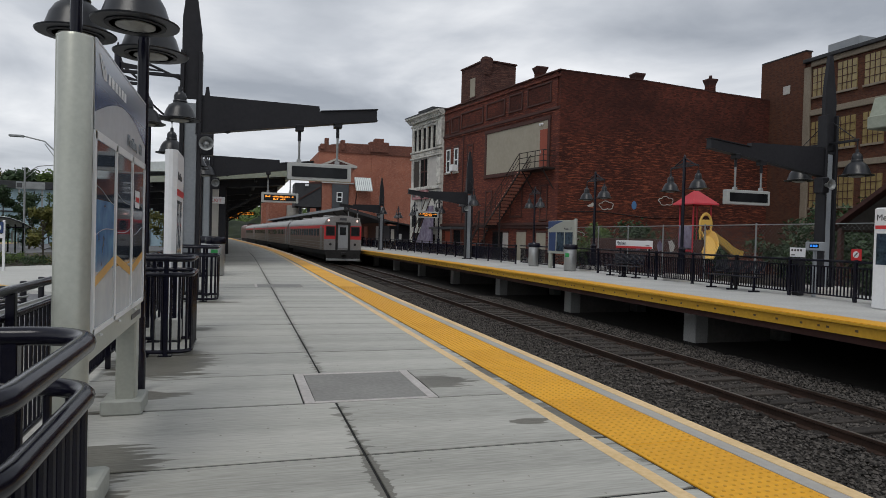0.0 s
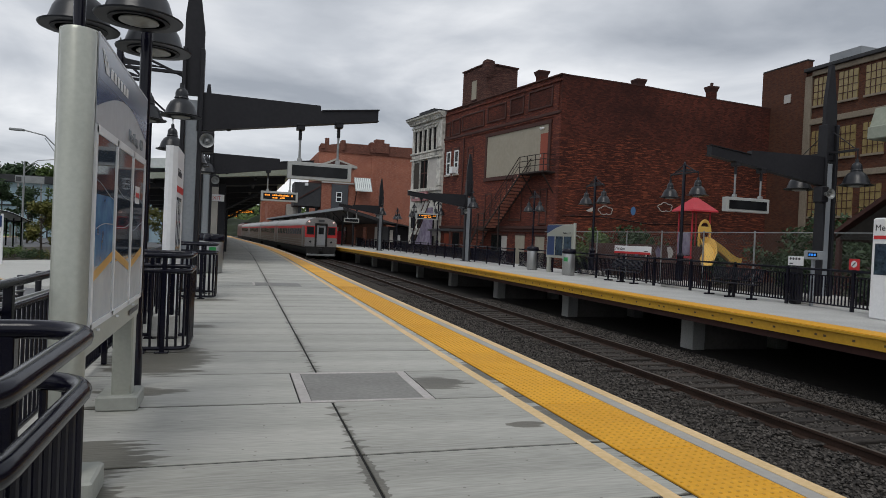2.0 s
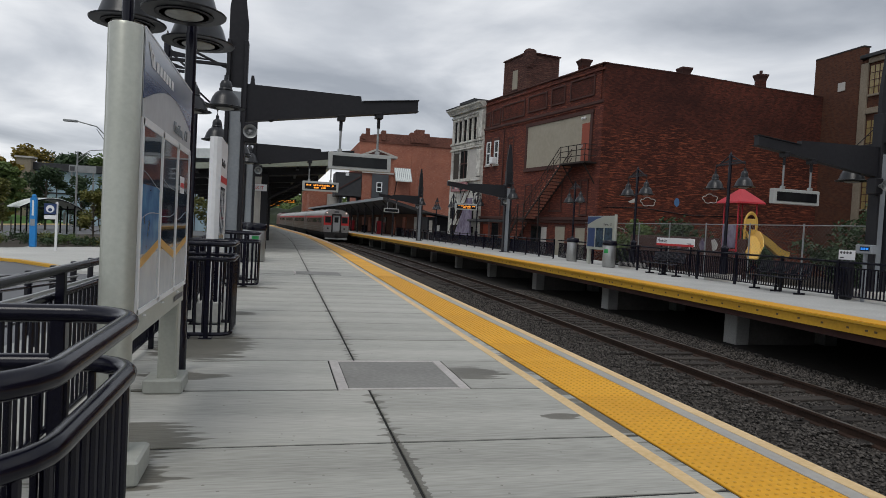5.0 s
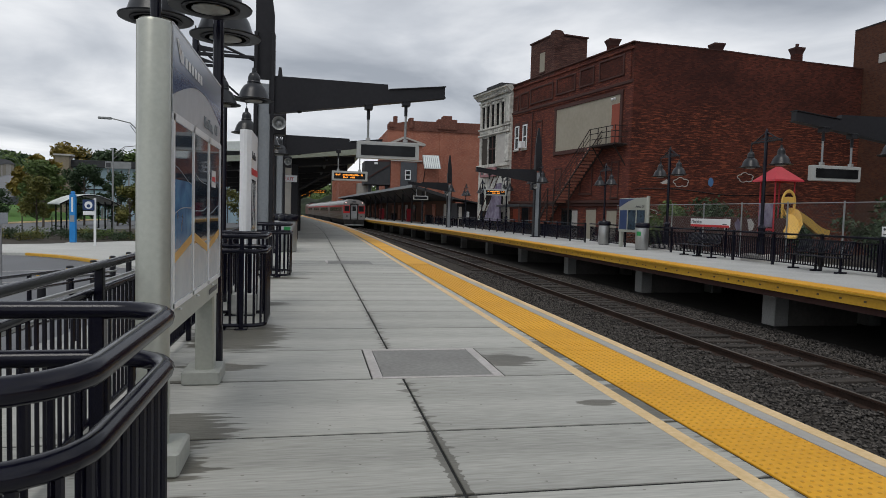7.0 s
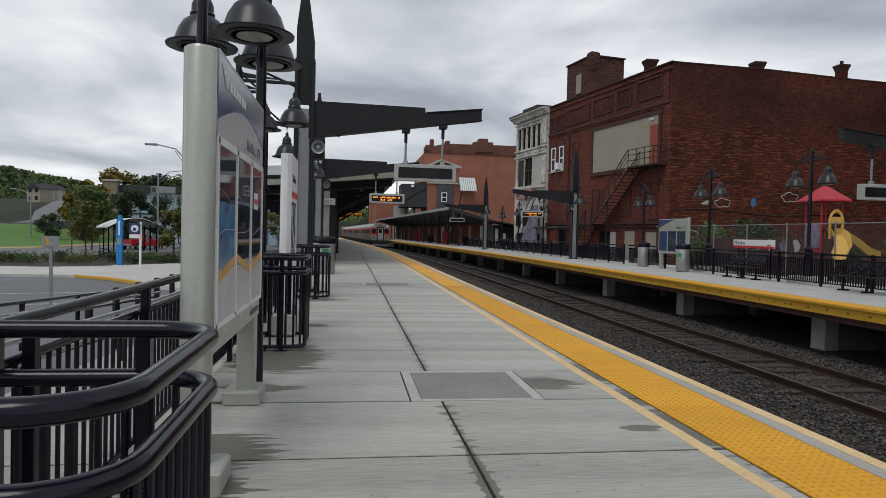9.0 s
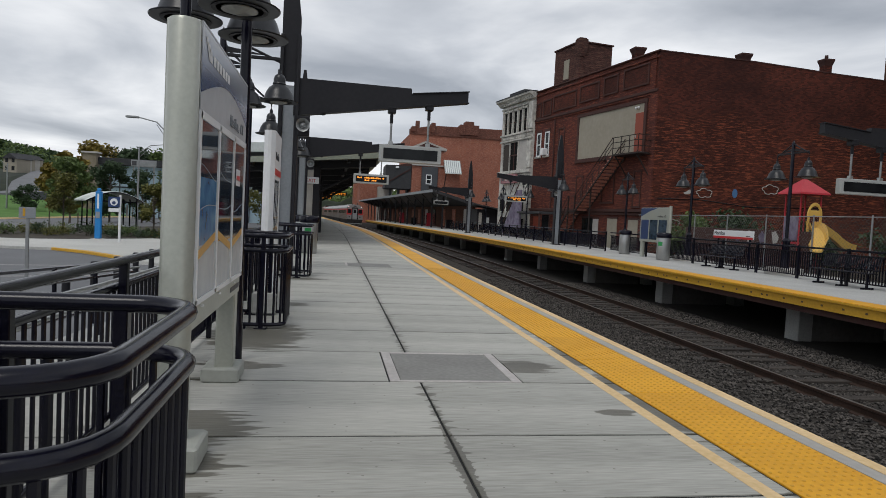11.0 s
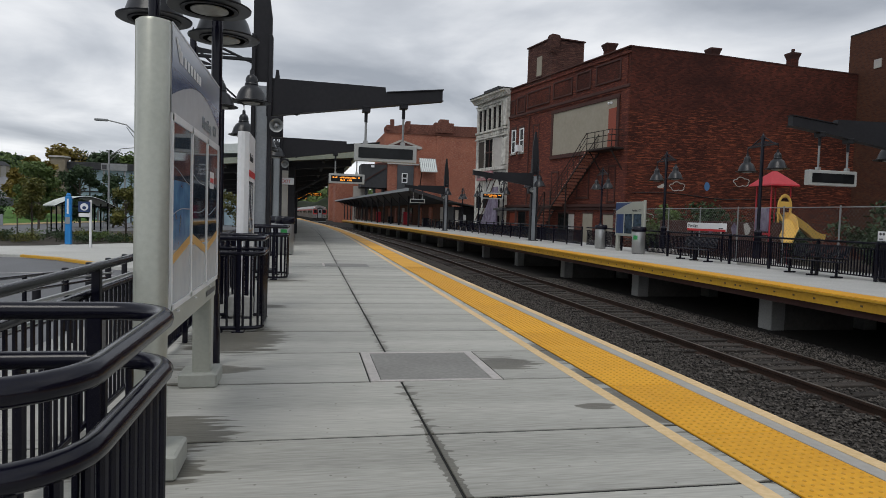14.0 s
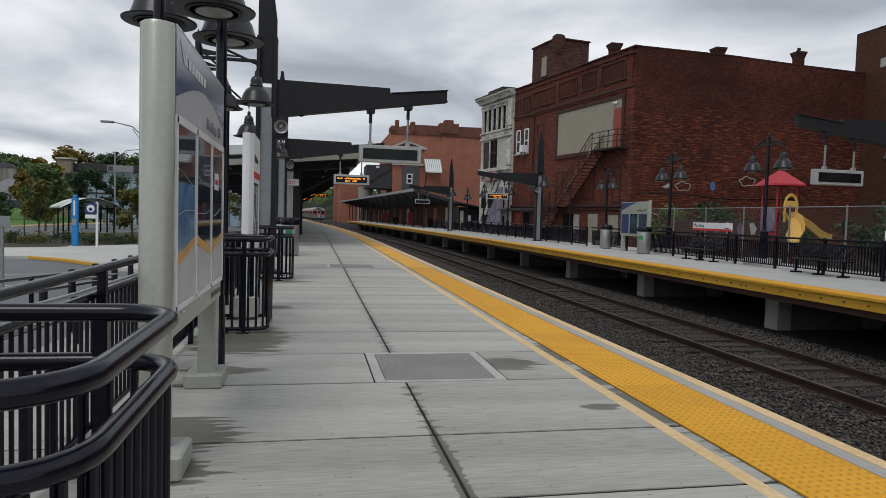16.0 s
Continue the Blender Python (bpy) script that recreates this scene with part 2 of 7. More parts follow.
M_LIGHTGREY = surf("light_grey_paint", (0.22, 0.24, 0.26), (0.29, 0.31, 0.33), rough=0.5, big=1.5, fine=20, bump=0.03)
M_WHITE = surf("white_enamel", (0.70, 0.71, 0.72), (0.8, 0.8, 0.81), rough=0.4, big=1.2, fine=20, bump=0.02)
M_STEEL = surf("brushed_steel", (0.33, 0.335, 0.33), (0.44, 0.445, 0.44), rough=0.35, metal=0.8, big=3, fine=40, bump=0.03)
M_PANEL = surf("grey_sign_panel", (0.40, 0.41, 0.43), (0.48, 0.49, 0.51), rough=0.35, big=1, fine=15, bump=0.01)
M_NAVY = surf("navy_sign_panel", (0.015, 0.035, 0.11), (0.03, 0.06, 0.16), rough=0.35, big=1.5, fine=12, bump=0.01)
M_POSTER = surf("blue_map_poster", (0.02, 0.10, 0.26), (0.13, 0.33, 0.55), rough=0.2, big=4, fine=9, bump=0)
M_POSTER2 = surf("dark_route_poster", (0.008, 0.012, 0.022), (0.05, 0.075, 0.11), rough=0.04, big=5, fine=14, bump=0)
M_POSTER3 = surf("pale_map_sheet", (0.33, 0.35, 0.38), (0.44, 0.46, 0.48), rough=0.25, big=4, fine=9, bump=0)
M_ORANGE = surf("ochre_poster_band", (0.55, 0.30, 0.07), (0.62, 0.36, 0.1), rough=0.4, big=3, fine=10, bump=0)
M_RED = surf("red_enamel", (0.50, 0.02, 0.025), (0.60, 0.035, 0.04), rough=0.4, big=2, fine=20, bump=0.02)
M_RAIL = surf("rusty_rail", (0.03, 0.018, 0.013), (0.065, 0.037, 0.027), rough=0.65, metal=0.3, big=2, fine=30)
M_RAILTOP = surf("worn_rail_head", (0.12, 0.10, 0.085), (0.22, 0.2, 0.18), rough=0.35, metal=0.7, big=2, fine=30, bump=0.03)
M_TIE = surf("weathered_timber", (0.016, 0.013, 0.011), (0.052, 0.043, 0.036), rough=0.9, big=1.5, fine=16, bump=0.5, per_piece=0.3, stretch=(1, 6, 6))
M_BALLAST = surf("crushed_grey_ballast", (0.017, 0.015, 0.013), (0.085, 0.076, 0.068), rough=0.95, big=5, fine=22, bump=1.0, spec=0.1)
M_BEAMYEL = surf("yellow_steel_paint", (0.50, 0.27, 0.02), (0.64, 0.36, 0.03), rough=0.55, big=1, fine=14)
M_BOLT = surf("dark_bolt", (0.08, 0.05, 0.02), (0.14, 0.09, 0.04), rough=0.6)
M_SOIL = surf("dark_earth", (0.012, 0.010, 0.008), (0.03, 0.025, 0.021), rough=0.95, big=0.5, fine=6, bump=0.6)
M_ASPH = surf("asphalt", (0.115, 0.118, 0.125), (0.18, 0.185, 0.195), rough=0.85, big=0.25, fine=25, bump=0.2)
M_PAVE = surf("pale_pavement", (0.42, 0.42, 0.395), (0.56, 0.56, 0.53), rough=0.85, big=0.4, fine=12, bump=0.1)
M_GRASS = surf("grass", (0.06, 0.14, 0.022), (0.105, 0.21, 0.045), rough=0.95, big=0.4, fine=9, bump=0.6)
M_MULCH = surf("mulch", (0.03, 0.025, 0.019), (0.07, 0.06, 0.045), rough=0.95, big=1.2, fine=14, bump=0.6)
M_LEAF = surf("green_leaves", (0.045, 0.085, 0.02), (0.125, 0.175, 0.045), rough=0.6, big=1.5, fine=7, bump=0.0)
M_LEAF2 = surf("turning_leaves", (0.06, 0.082, 0.018), (0.18, 0.16, 0.035), rough=0.6, big=1.0, fine=5, bump=0.0)
M_LEAFY = surf("yellow_leaves", (0.13, 0.10, 0.018), (0.26, 0.19, 0.035), rough=0.6, big=1.0, fine=5, bump=0.0)
M_PINE = surf("dark_needles", (0.020, 0.042, 0.018), (0.05, 0.085, 0.032), rough=0.7, big=1.5, fine=7, bump=0.0)
M_BARK = surf("bark", (0.07, 0.055, 0.045), (0.13, 0.11, 0.09), rough=0.95, big=3, fine=20, bump=0.6)
M_HILL = surf("wooded_hillside", (0.008, 0.014, 0.007), (0.022, 0.03, 0.012), rough=1.0, big=0.05, fine=0.25, bump=0.0)
M_BRICK = brick_mat("soot_red_brick", (0.15, 0.041, 0.026), (0.050, 0.017, 0.013), (0.06, 0.029, 0.024), (0.026, 0.011, 0.010), 0.85, patch=(0.33, 0.094, 0.045), upper_plain=True)
M_BRICKF = brick_mat("painted_red_brick", (0.165, 0.048, 0.034), (0.085, 0.028, 0.023), (0.08, 0.036, 0.03), (0.045, 0.018, 0.016), 0.75, patch=(0.26, 0.082, 0.048))
M_BRICK2 = brick_mat("dark_brown_brick", (0.125, 0.052, 0.030), (0.07, 0.030, 0.022), (0.085, 0.058, 0.045), (0.05, 0.025, 0.02), 0.4)
M_BRICK3 = brick_mat("orange_red_brick", (0.40, 0.145, 0.09), (0.31, 0.11, 0.07), (0.27, 0.15, 0.115), (0.20, 0.075, 0.055), 0.6, patch=(0.50, 0.27, 0.20))
M_PARAPET = brick_mat("sooty_parapet_brick", (0.20, 0.075, 0.052), (0.12, 0.046, 0.034), (0.13, 0.08, 0.065), (0.07, 0.035, 0.03), 0.6, patch=(0.30, 0.15, 0.11))
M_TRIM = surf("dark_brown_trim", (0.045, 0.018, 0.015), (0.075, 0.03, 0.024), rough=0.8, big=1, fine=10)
M_STONE = surf("peeling_white_stone", (0.26, 0.25, 0.23), (0.70, 0.69, 0.64), rough=0.9, big=0.9, fine=3.5, bump=0.3)
M_FRAMEC = surf("grey_buff_concrete", (0.19, 0.155, 0.115), (0.27, 0.23, 0.175), rough=0.85, big=0.8, fine=8)
M_BEIGE = surf("beige_board", (0.29, 0.265, 0.21), (0.345, 0.315, 0.255), rough=0.8, big=0.5, fine=4, bump=0.05)
M_DOOR = surf("brick_red_door", (0.24, 0.05, 0.028), (0.29, 0.065, 0.035), rough=0.6, big=1, fine=9)
M_PANEYEL = surf("yellowed_pane", (0.22, 0.165, 0.07), (0.33, 0.26, 0.12), rough=0.25, big=1.6, fine=5, bump=0)
M_GLASSD = surf("dark_window_glass", (0.006, 0.007, 0.008), (0.018, 0.02, 0.022), rough=0.15, big=2, fine=5, bump=0, spec=0.2)
M_VOID = surf("empty_window", (0.006, 0.006, 0.007), (0.02, 0.019, 0.018), rough=0.8, big=1, fine=4, bump=0, spec=0.08)
# bronze tint paints the yellow platform's reflection onto the stainless side
M_LOWERSIDE = surf("train_side_bronze_reflection", (0.12, 0.08, 0.055), (0.19, 0.13, 0.095), rough=0.4, metal=0.3, big=0.6, fine=8, bump=0.03)
M_STAIR = surf("dark_stair_iron", (0.014, 0.009, 0.008), (0.03, 0.018, 0.015), rough=0.7, big=1, fine=10)
M_GLASSB = surf("blue_grey_glazing", (0.27, 0.38, 0.45), (0.40, 0.52, 0.58), rough=0.2, big=0.2, fine=1.0, bump=0)
M_SLATE = surf("slate_cladding", (0.05, 0.055, 0.062), (0.085, 0.09, 0.10), rough=0.7, big=0.6, fine=6)
M_ROOFD = surf("dark_roof", (0.028, 0.029, 0.032), (0.05, 0.051, 0.055), rough=0.8, big=1, fine=8)
M_CANOPY = surf("grey_green_fascia", (0.24, 0.265, 0.21), (0.33, 0.355, 0.29), rough=0.6, big=1, fine=8)
M_SHELTER = surf("pale_shelter_roof", (0.58, 0.62, 0.60), (0.70, 0.74, 0.72), rough=0.45, big=1, fine=8)
M_SEAL = surf("joint_sealant", (0.012, 0.012, 0.012), (0.025, 0.025, 0.024), rough=0.9, big=4, fine=20)
M_ROOFL = surf("pale_ribbed_roof", (0.35, 0.37, 0.36), (0.46, 0.48, 0.47), rough=0.5, big=1, fine=8)
M_STAINLESS = surf("train_stainless", (0.22, 0.21, 0.205), (0.32, 0.31, 0.30), rough=0.4, metal=0.4, big=0.8, fine=10, bump=0.03)
M_TRAINRED = surf("train_red", (0.52, 0.025, 0.028), (0.60, 0.04, 0.04), rough=0.45, big=1, fine=10, bump=0.02)
M_TRAINBAND = surf("train_window_band", (0.13, 0.055, 0.045), (0.20, 0.09, 0.07), rough=0.4, big=1, fine=10, bump=0.02)
M_UNDER = surf("train_underframe", (0.012, 0.011, 0.011), (0.03, 0.028, 0.027), rough=0.85, big=2, fine=10)
M_GREYDOOR = surf("grey_train_door", (0.30, 0.31, 0.32), (0.37, 0.38, 0.39), rough=0.5, big=1, fine=10)
M_BLUE = surf("blue_plastic", (0.015, 0.19, 0.52), (0.025, 0.25, 0.62), rough=0.4, big=1, fine=9, bump=0.02)
M_SLIDE = surf("yellow_plastic", (0.66, 0.41, 0.085), (0.76, 0.50, 0.13), rough=0.4, big=1, fine=9, bump=0.02)
M_PLAYRED = surf("red_plastic", (0.40, 0.018, 0.03), (0.50, 0.03, 0.045), rough=0.45, big=1, fine=9, bump=0.02)
M_PURPLE = surf("purple_mural_paint", (0.10, 0.075, 0.14), (0.30, 0.27, 0.34), rough=0.8, big=1.2, fine=3, bump=0)
M_GREENBIN = surf("green_recycling_plate", (0.02, 0.22, 0.06), (0.035, 0.30, 0.085), rough=0.4, big=2, fine=9, bump=0.01)
M_WIRE = surf("galvanised_wire", (0.13, 0.135, 0.13), (0.22, 0.225, 0.22), rough=0.5, metal=0.5, big=2, fine=20, bump=0)
M_PIPE = surf("galvanised_pipe", (0.24, 0.25, 0.25), (0.34, 0.35, 0.35), rough=0.45, metal=0.5, big=2, fine=20, bump=0.02)
M_TRUCK = surf("red_car_paint", (0.42, 0.012, 0.016), (0.48, 0.02, 0.022), rough=0.25, big=1, fine=9, bump=0, spec=0.6)
M_RUBBER = surf("rubber", (0.012, 0.012, 0.012), (0.025, 0.025, 0.025), rough=0.85, big=2, fine=20)
M_MURAL = surf("white_mural_paint", (0.40, 0.38, 0.36), (0.5, 0.48, 0.45), rough=0.85, big=2, fine=9)
M_BLUEMURAL = surf("blue_mural_paint", (0.06, 0.16, 0.32), (0.09, 0.2, 0.4), rough=0.85, big=2, fine=9)
M_HOUSE = surf("pale_house_siding", (0.36, 0.34, 0.31), (0.5, 0.48, 0.44), rough=0.85, big=0.3, fine=3, bump=0)
M_AMBER = glow("amber_display_dots", (1.0, 0.33, 0.03), 0.75)
M_TAILLIGHT = glow("train_tail_light", (1.0, 0.62, 0.56), 1.1)
M_BLUELED = glow("blue_display", (0.03, 0.28, 1.0), 0.5)
M_EXITRED = surf("exit_sign_red", (0.5, 0.05, 0.05), (0.6, 0.08, 0.07), rough=0.4, bump=0)
M_INK = surf("dark_lettering", (0.04, 0.04, 0.045), (0.08, 0.08, 0.085), rough=0.5, bump=0)


# ---- mesh helpers ----
class Mesh:
    """Vertices and faces gathered from simple solids, made into one mesh."""

    def __init__(self):
        self.v, self.f = [], []

    def add(self, verts, faces):
        k = len(self.v)
        self.v.extend(tuple(p) for p in verts)
        self.f.extend(tuple(i + k for i in f) for f in faces)
        return self

    def box(self, x0, x1, y0, y1, z0, z1, bevel=0.0):
        b = min(bevel, (x1 - x0) / 3, (y1 - y0) / 3, (z1 - z0) / 3)
        if b <= 0:
            v = [(x, y, z) for z in (z0, z1) for y in (y0, y1) for x in (x0, x1)]
            return self.add(v, [(0, 2, 3, 1), (4, 5, 7, 6), (0, 1, 5, 4), (2, 6, 7, 3), (0, 4, 6, 2), (1, 3, 7, 5)])
        rings = []
        for z, i in ((z0, b), (z0 + b, 0), (z1 - b, 0), (z1, b)):
            rings.append([(x0 + i + b, y0 + i, z), (x1 - i - b, y0 + i, z), (x1 - i, y0 + i + b, z), (x1 - i, y1 - i - b, z),
                          (x1 - i - b, y1 - i, z), (x0 + i + b, y1 - i, z), (x0 + i, y1 - i - b, z), (x0 + i, y0 + i + b, z)])
        return self.loft(rings)

    def loft(self, rings, caps=True, closed=True):
        n = len(rings[0])
        v = [p for r in rings for p in r]
        f = []
        for a in range(len(rings) - 1):
            for i in range(n if closed else n - 1):
                j = (i + 1) % n
                f.append((a * n + i, a * n + j, (a + 1) * n + j, (a + 1) * n + i))
        if caps:
            f.append(tuple(reversed(range(n))))
            f.append(tuple((len(rings) - 1) * n + i for i in range(n)))
        return self.add(v, f)

    def tube(self, pts, r, n=8, radii=None):
        pts = [Vector(p) for p in pts]
        rings = []
        up = Vector((0, 0, 1))
        for i, p in enumerate(pts):
            d = (pts[min(i + 1, len(pts) - 1)] - pts[max(i - 1, 0)]).normalized()
            s = d.cross(up)
            if s.length < 0.05:
                s = d.cross(Vector((0, 1, 0)))
            s.normalize()
            u = s.cross(d).normalized()
            q = radii[i] if radii else r
            rings.append([p + q * (math.cos(2 * math.pi * k / n) * s + math.sin(2 * math.pi * k / n) * u) for k in range(n)])
        return self.loft(rings)

    def lathe(self, profile, at=(0, 0, 0), n=20, caps=True):
        ax, ay, az = at
        return self.loft([[(ax + r * math.cos(2 * math.pi * k / n), ay + r * math.sin(2 * math.pi * k / n), az + z) for k in range(n)] for r, z in profile], caps)

    def prism(self, outline, a, b, axis="y"):
        """An outline in the plane across axis, drawn out from a to b."""
        put = {"y": lambda p, t: (p[0], t, p[1]), "x": lambda p, t: (t, p[0], p[1]), "z": lambda p, t: (p[0], p[1], t)}[axis]
        return self.loft([[put(p, a) for p in outline], [put(p, b) for p in outline]])

    def data(self, name, material, smooth=False):
        me = bpy.data.meshes.new(name)
        me.from_pydata(self.v, [], self.f)
        me.materials.append(material)
        bm = bmesh.new()
        bm.from_mesh(me)
        bmesh.ops.recalc_face_normals(bm, faces=bm.faces)
        bm.to_mesh(me)
        bm.free()
        if smooth:
            me.polygons.foreach_set("use_smooth", [True] * len(me.polygons))
            me.set_sharp_from_angle(angle=radians(40))
        return me


def thing(name, at=(0, 0, 0), label="", category="", group="", turn=0, kind=""):
    ob = new(name)
    ob.empty_display_size = 0.1
    ob.matrix_basis = pose(*at, 0, 0, turn)
    return tagged(ob, label, category, group, kind)


def part(name, mesh, material, parent, label="", smooth=False, at=None, kind=""):
    ob = new(name, mesh.data(name, material, smooth) if isinstance(mesh, Mesh) else mesh)
    ob.parent = parent
    if at is not None:
        ob.matrix_basis = at
    return tagged(ob, label, kind=kind)


def solo(name, mesh, material, label, category, kind="", group="", smooth=False):
    return tagged(new(name, mesh.data(name, material, smooth)), label, category, group, kind)


def words(text, size, material, name="lettering", depth=0.003):
    cu = bpy.data.curves.new(name, "FONT")
    cu.body, cu.size, cu.extrude = text, size, depth
    ob = bpy.data.objects.new(name, cu)
    scene.collection.objects.link(ob)
    bpy.context.view_layer.update()
    me = bpy.data.meshes.new_from_object(ob.evaluated_get(bpy.context.evaluated_depsgraph_get()))
    bpy.data.objects.remove(ob)
    me.materials.clear()
    me.materials.append(material)
    return me


rng = random.Random(7)


def bend(y):
    """How far the line swings over to the west at y metres on."""
    if y < 30:
        return 0.0
    if y < 76:
        return -0.0006 * (y - 30) ** 2
    return -1.27 - 0.0552 * (y - 76)


def bend_turn(y):
    return -math.degrees(math.atan((bend(y + 0.5) - bend(y - 0.5))))


def strip(mesh, profile, y0, y1, step=6.0):
    """A cross-section (x, z) drawn along the line, following its bend."""
    n = max(1, round((y1 - y0) / step))
    ys = [y0 + (y1 - y0) * i / n for i in range(n + 1)]
    return mesh.loft([[(x + bend(y), y, z) for x, z in profile] for y in ys])


def rect(x0, x1, z0, z1):
    return [(x0, z0), (x1, z0), (x1, z1), (x0, z1)]


# ---- ground and track ----
RAIL_Z = -1.10
GROUND = -1.35
solo("ground", Mesh().box(-900, 900, -300, 1500, GROUND - 0.4, GROUND - 0.02), M_SOIL, "dark bare earth sheet under the whole place", "ground", "structure")
bed = strip(Mesh(), [(3.0, GROUND), (10.2, GROUND), (10.0, -1.275), (7.2, -1.275), (6.7, -1.235), (5.5, -1.26), (3.2, -1.27)], -15, 330)
solo("ballast_bed", bed, M_BALLAST, "crushed grey stone ballast bed under the track", "ballast", "structure")

TRACK_X = 8.63
RAIL_XS = (7.87, 9.39)
rails = thing("railway_track", (0, 0, 0), "rusty steel rails on weathered timber sleepers", "track", kind="structure")
for rx in RAIL_XS:
    prof = [(rx - 0.075, -1.27), (rx + 0.075, -1.27), (rx + 0.07, -1.25), (rx + 0.012, -1.235), (rx + 0.012, -1.145), (rx + 0.036, -1.135), (rx + 0.034, -1.104),
            (rx - 0.034, -1.104), (rx - 0.036, -1.135), (rx - 0.012, -1.145), (rx - 0.012, -1.235), (rx - 0.07, -1.25)]
    r = part("rail", strip(Mesh(), prof, -15, 330, 4.0), M_RAIL, rails)
    part("railhead", strip(Mesh(), rect(rx - 0.026, rx + 0.026, -1.1035, -1.1), -15, 330, 4.0), M_RAILTOP, r, "worn shiny running surface")
tie = Mesh().box(-1.3, 1.3, -0.115, 0.115, -0.18, 0, 0.012).data("sleeper", M_TIE)
n_tie = 0
y = -3.0
while y < 95:
    part("sleeper", tie, M_TIE, rails, at=pose(TRACK_X + bend(y) + rng.uniform(-0.06, 0.06), y + rng.uniform(-0.03, 0.03), -1.235 + rng.uniform(-0.012, 0.012), 0, 0, bend_turn(y) * -1 + rng.uniform(-1.2, 1.2)))
    y += 0.56
far_ties = Mesh()
while y < 320:
    far_ties.box(TRACK_X + bend(y) - 1.3, TRACK_X + bend(y) + 1.3, y - 0.11, y + 0.11, -1.4, -1.235)
    y += 0.56
part("far_sleepers", far_ties, M_TIE, rails, kind="stuff")

# loose stones over the ballast, dense where the track lies nearest
sv, sf = [], []
nrng = np.random.default_rng(3)
N_ST = 60000
xs = nrng.uniform(5.2, 11.4, N_ST)
ys = 3.0 + 25.0 * nrng.random(N_ST) ** 1.5
sz = nrng.uniform(0.014, 0.033, N_ST)
for X, Y, S in zip(xs, ys, sz):
    near_rail = min(abs(X - RAIL_XS[0]), abs(X - RAIL_XS[1]))
    between = RAIL_XS[0] - 0.5 < X < RAIL_XS[1] + 0.5
    over_tie = abs((Y + 3.28) % 0.56 - 0.28) < 0.13
    if near_rail < 0.1 or (RAIL_XS[0] - 0.1 < X < RAIL_XS[1] + 0.15 and over_tie and rng.random() < 0.94):
        continue
    zz = (-1.268 if between and not over_tie else -1.226) + rng.uniform(-0.012, 0.014)
    if X > 10.0:
        zz = -1.235 - (X - 10.0) * 0.05
    k = len(sv)
    a = rng.uniform(0, 3.14)
    ca, sa = math.cos(a) * S, math.sin(a) * S
    e, g2 = rng.uniform(0.6, 1.3), rng.uniform(0.5, 1.0)
    sv.extend([(X + ca, Y + sa, zz), (X - sa * e, Y + ca * e, zz + S * 0.2), (X - ca, Y - sa, zz - S * 0.1), (X + sa * e, Y - ca * e, zz), (X + ca * 0.2, Y, zz + S * g2), (X, Y, zz - S)])
    sf.extend([(k, k + 1, k + 4), (k + 1, k + 2, k + 4), (k + 2, k + 3, k + 4), (k + 3, k, k + 4), (k + 1, k, k + 5), (k + 2, k + 1, k + 5), (k + 3, k + 2, k + 5), (k, k + 3, k + 5)])
stone_mat = surf("ballast_stone", (0.006, 0.005, 0.0045), (0.115, 0.103, 0.092), rough=0.9, big=9, fine=30, bump=0.2)
sn, sl = stone_mat.node_tree.nodes, stone_mat.node_tree.links
s_isl = sn.new("ShaderNodeNewGeometry")
s_ramp = [q for q in sn if q.type == "VALTORGB"][0]
s_ramp.color_ramp.elements[0].position, s_ramp.color_ramp.elements[1].position = 0.0, 1.0
sl.new(s_isl.outputs["Random Per Island"], s_ramp.inputs[0])
me = bpy.data.meshes.new("ballast_stones")
me.from_pydata(sv, [], sf)
me.materials.append(stone_mat)
tagged(new("ballast_stones", me), "loose crushed grey stones between the rails", "ballast", kind="stuff")

# ---- near platform ----
near = thing("platform_near", (0, 0, 0), "long grey concrete station platform with a yellow warning edge", "platform", kind="structure")
part("platform_base", strip(Mesh(), rect(-2.3, 3.0, -0.4, -0.007), -8, 150), M_SEAL, near, "dark bedding and joint sealant under the slabs")
part("platform_wall", strip(Mesh(), rect(2.55, 2.85, GROUND, -0.4), -8, 150), M_CONC2, near)
JOINTS = [-7.3, -6.15, -5.0, -3.85, -2.7, -1.55, -0.4, 0.75, 1.9, 3.02, 3.96, 5.27, 6.40, 7.58, 8.86, 9.95, 11.05, 12.2, 13.28]
while JOINTS[-1] < 148:
    JOINTS.append(JOINTS[-1] + 1.14)
GAP, CROSS = 0.009, 0.03
slab_cache = {}


def slab(x0, x1, y0, y1):
    ym = (y0 + y1) / 2
    key = (round(x1 - x0, 3), round(y1 - y0, 2))
    if key not in slab_cache:
        w, h = key[0] / 2 - GAP, key[1] / 2 - CROSS / 2
        slab_cache[key] = Mesh().box(-w, w, -h, h, -0.02, 0.0, 0.002).data("slab", M_CONC)
    part("slab", slab_cache[key], M_CONC, near, at=pose((x0 + x1) / 2 + bend(ym), ym, rng.uniform(-0.0012, 0.0012), 0, 0, bend_turn(ym)))


HATCH = (0.52, 1.64, 5.27, 6.40)
for a, b in zip(JOINTS, JOINTS[1:]):
    if abs(a - HATCH[2]) < 0.01:
        slab(-2.3, HATCH[0], a, b)
        slab(HATCH[1], 2.46, a, b)
    else:
        slab(-2.3, JOINT_X, a, b)
        slab(JOINT_X, 2.46, a, b)

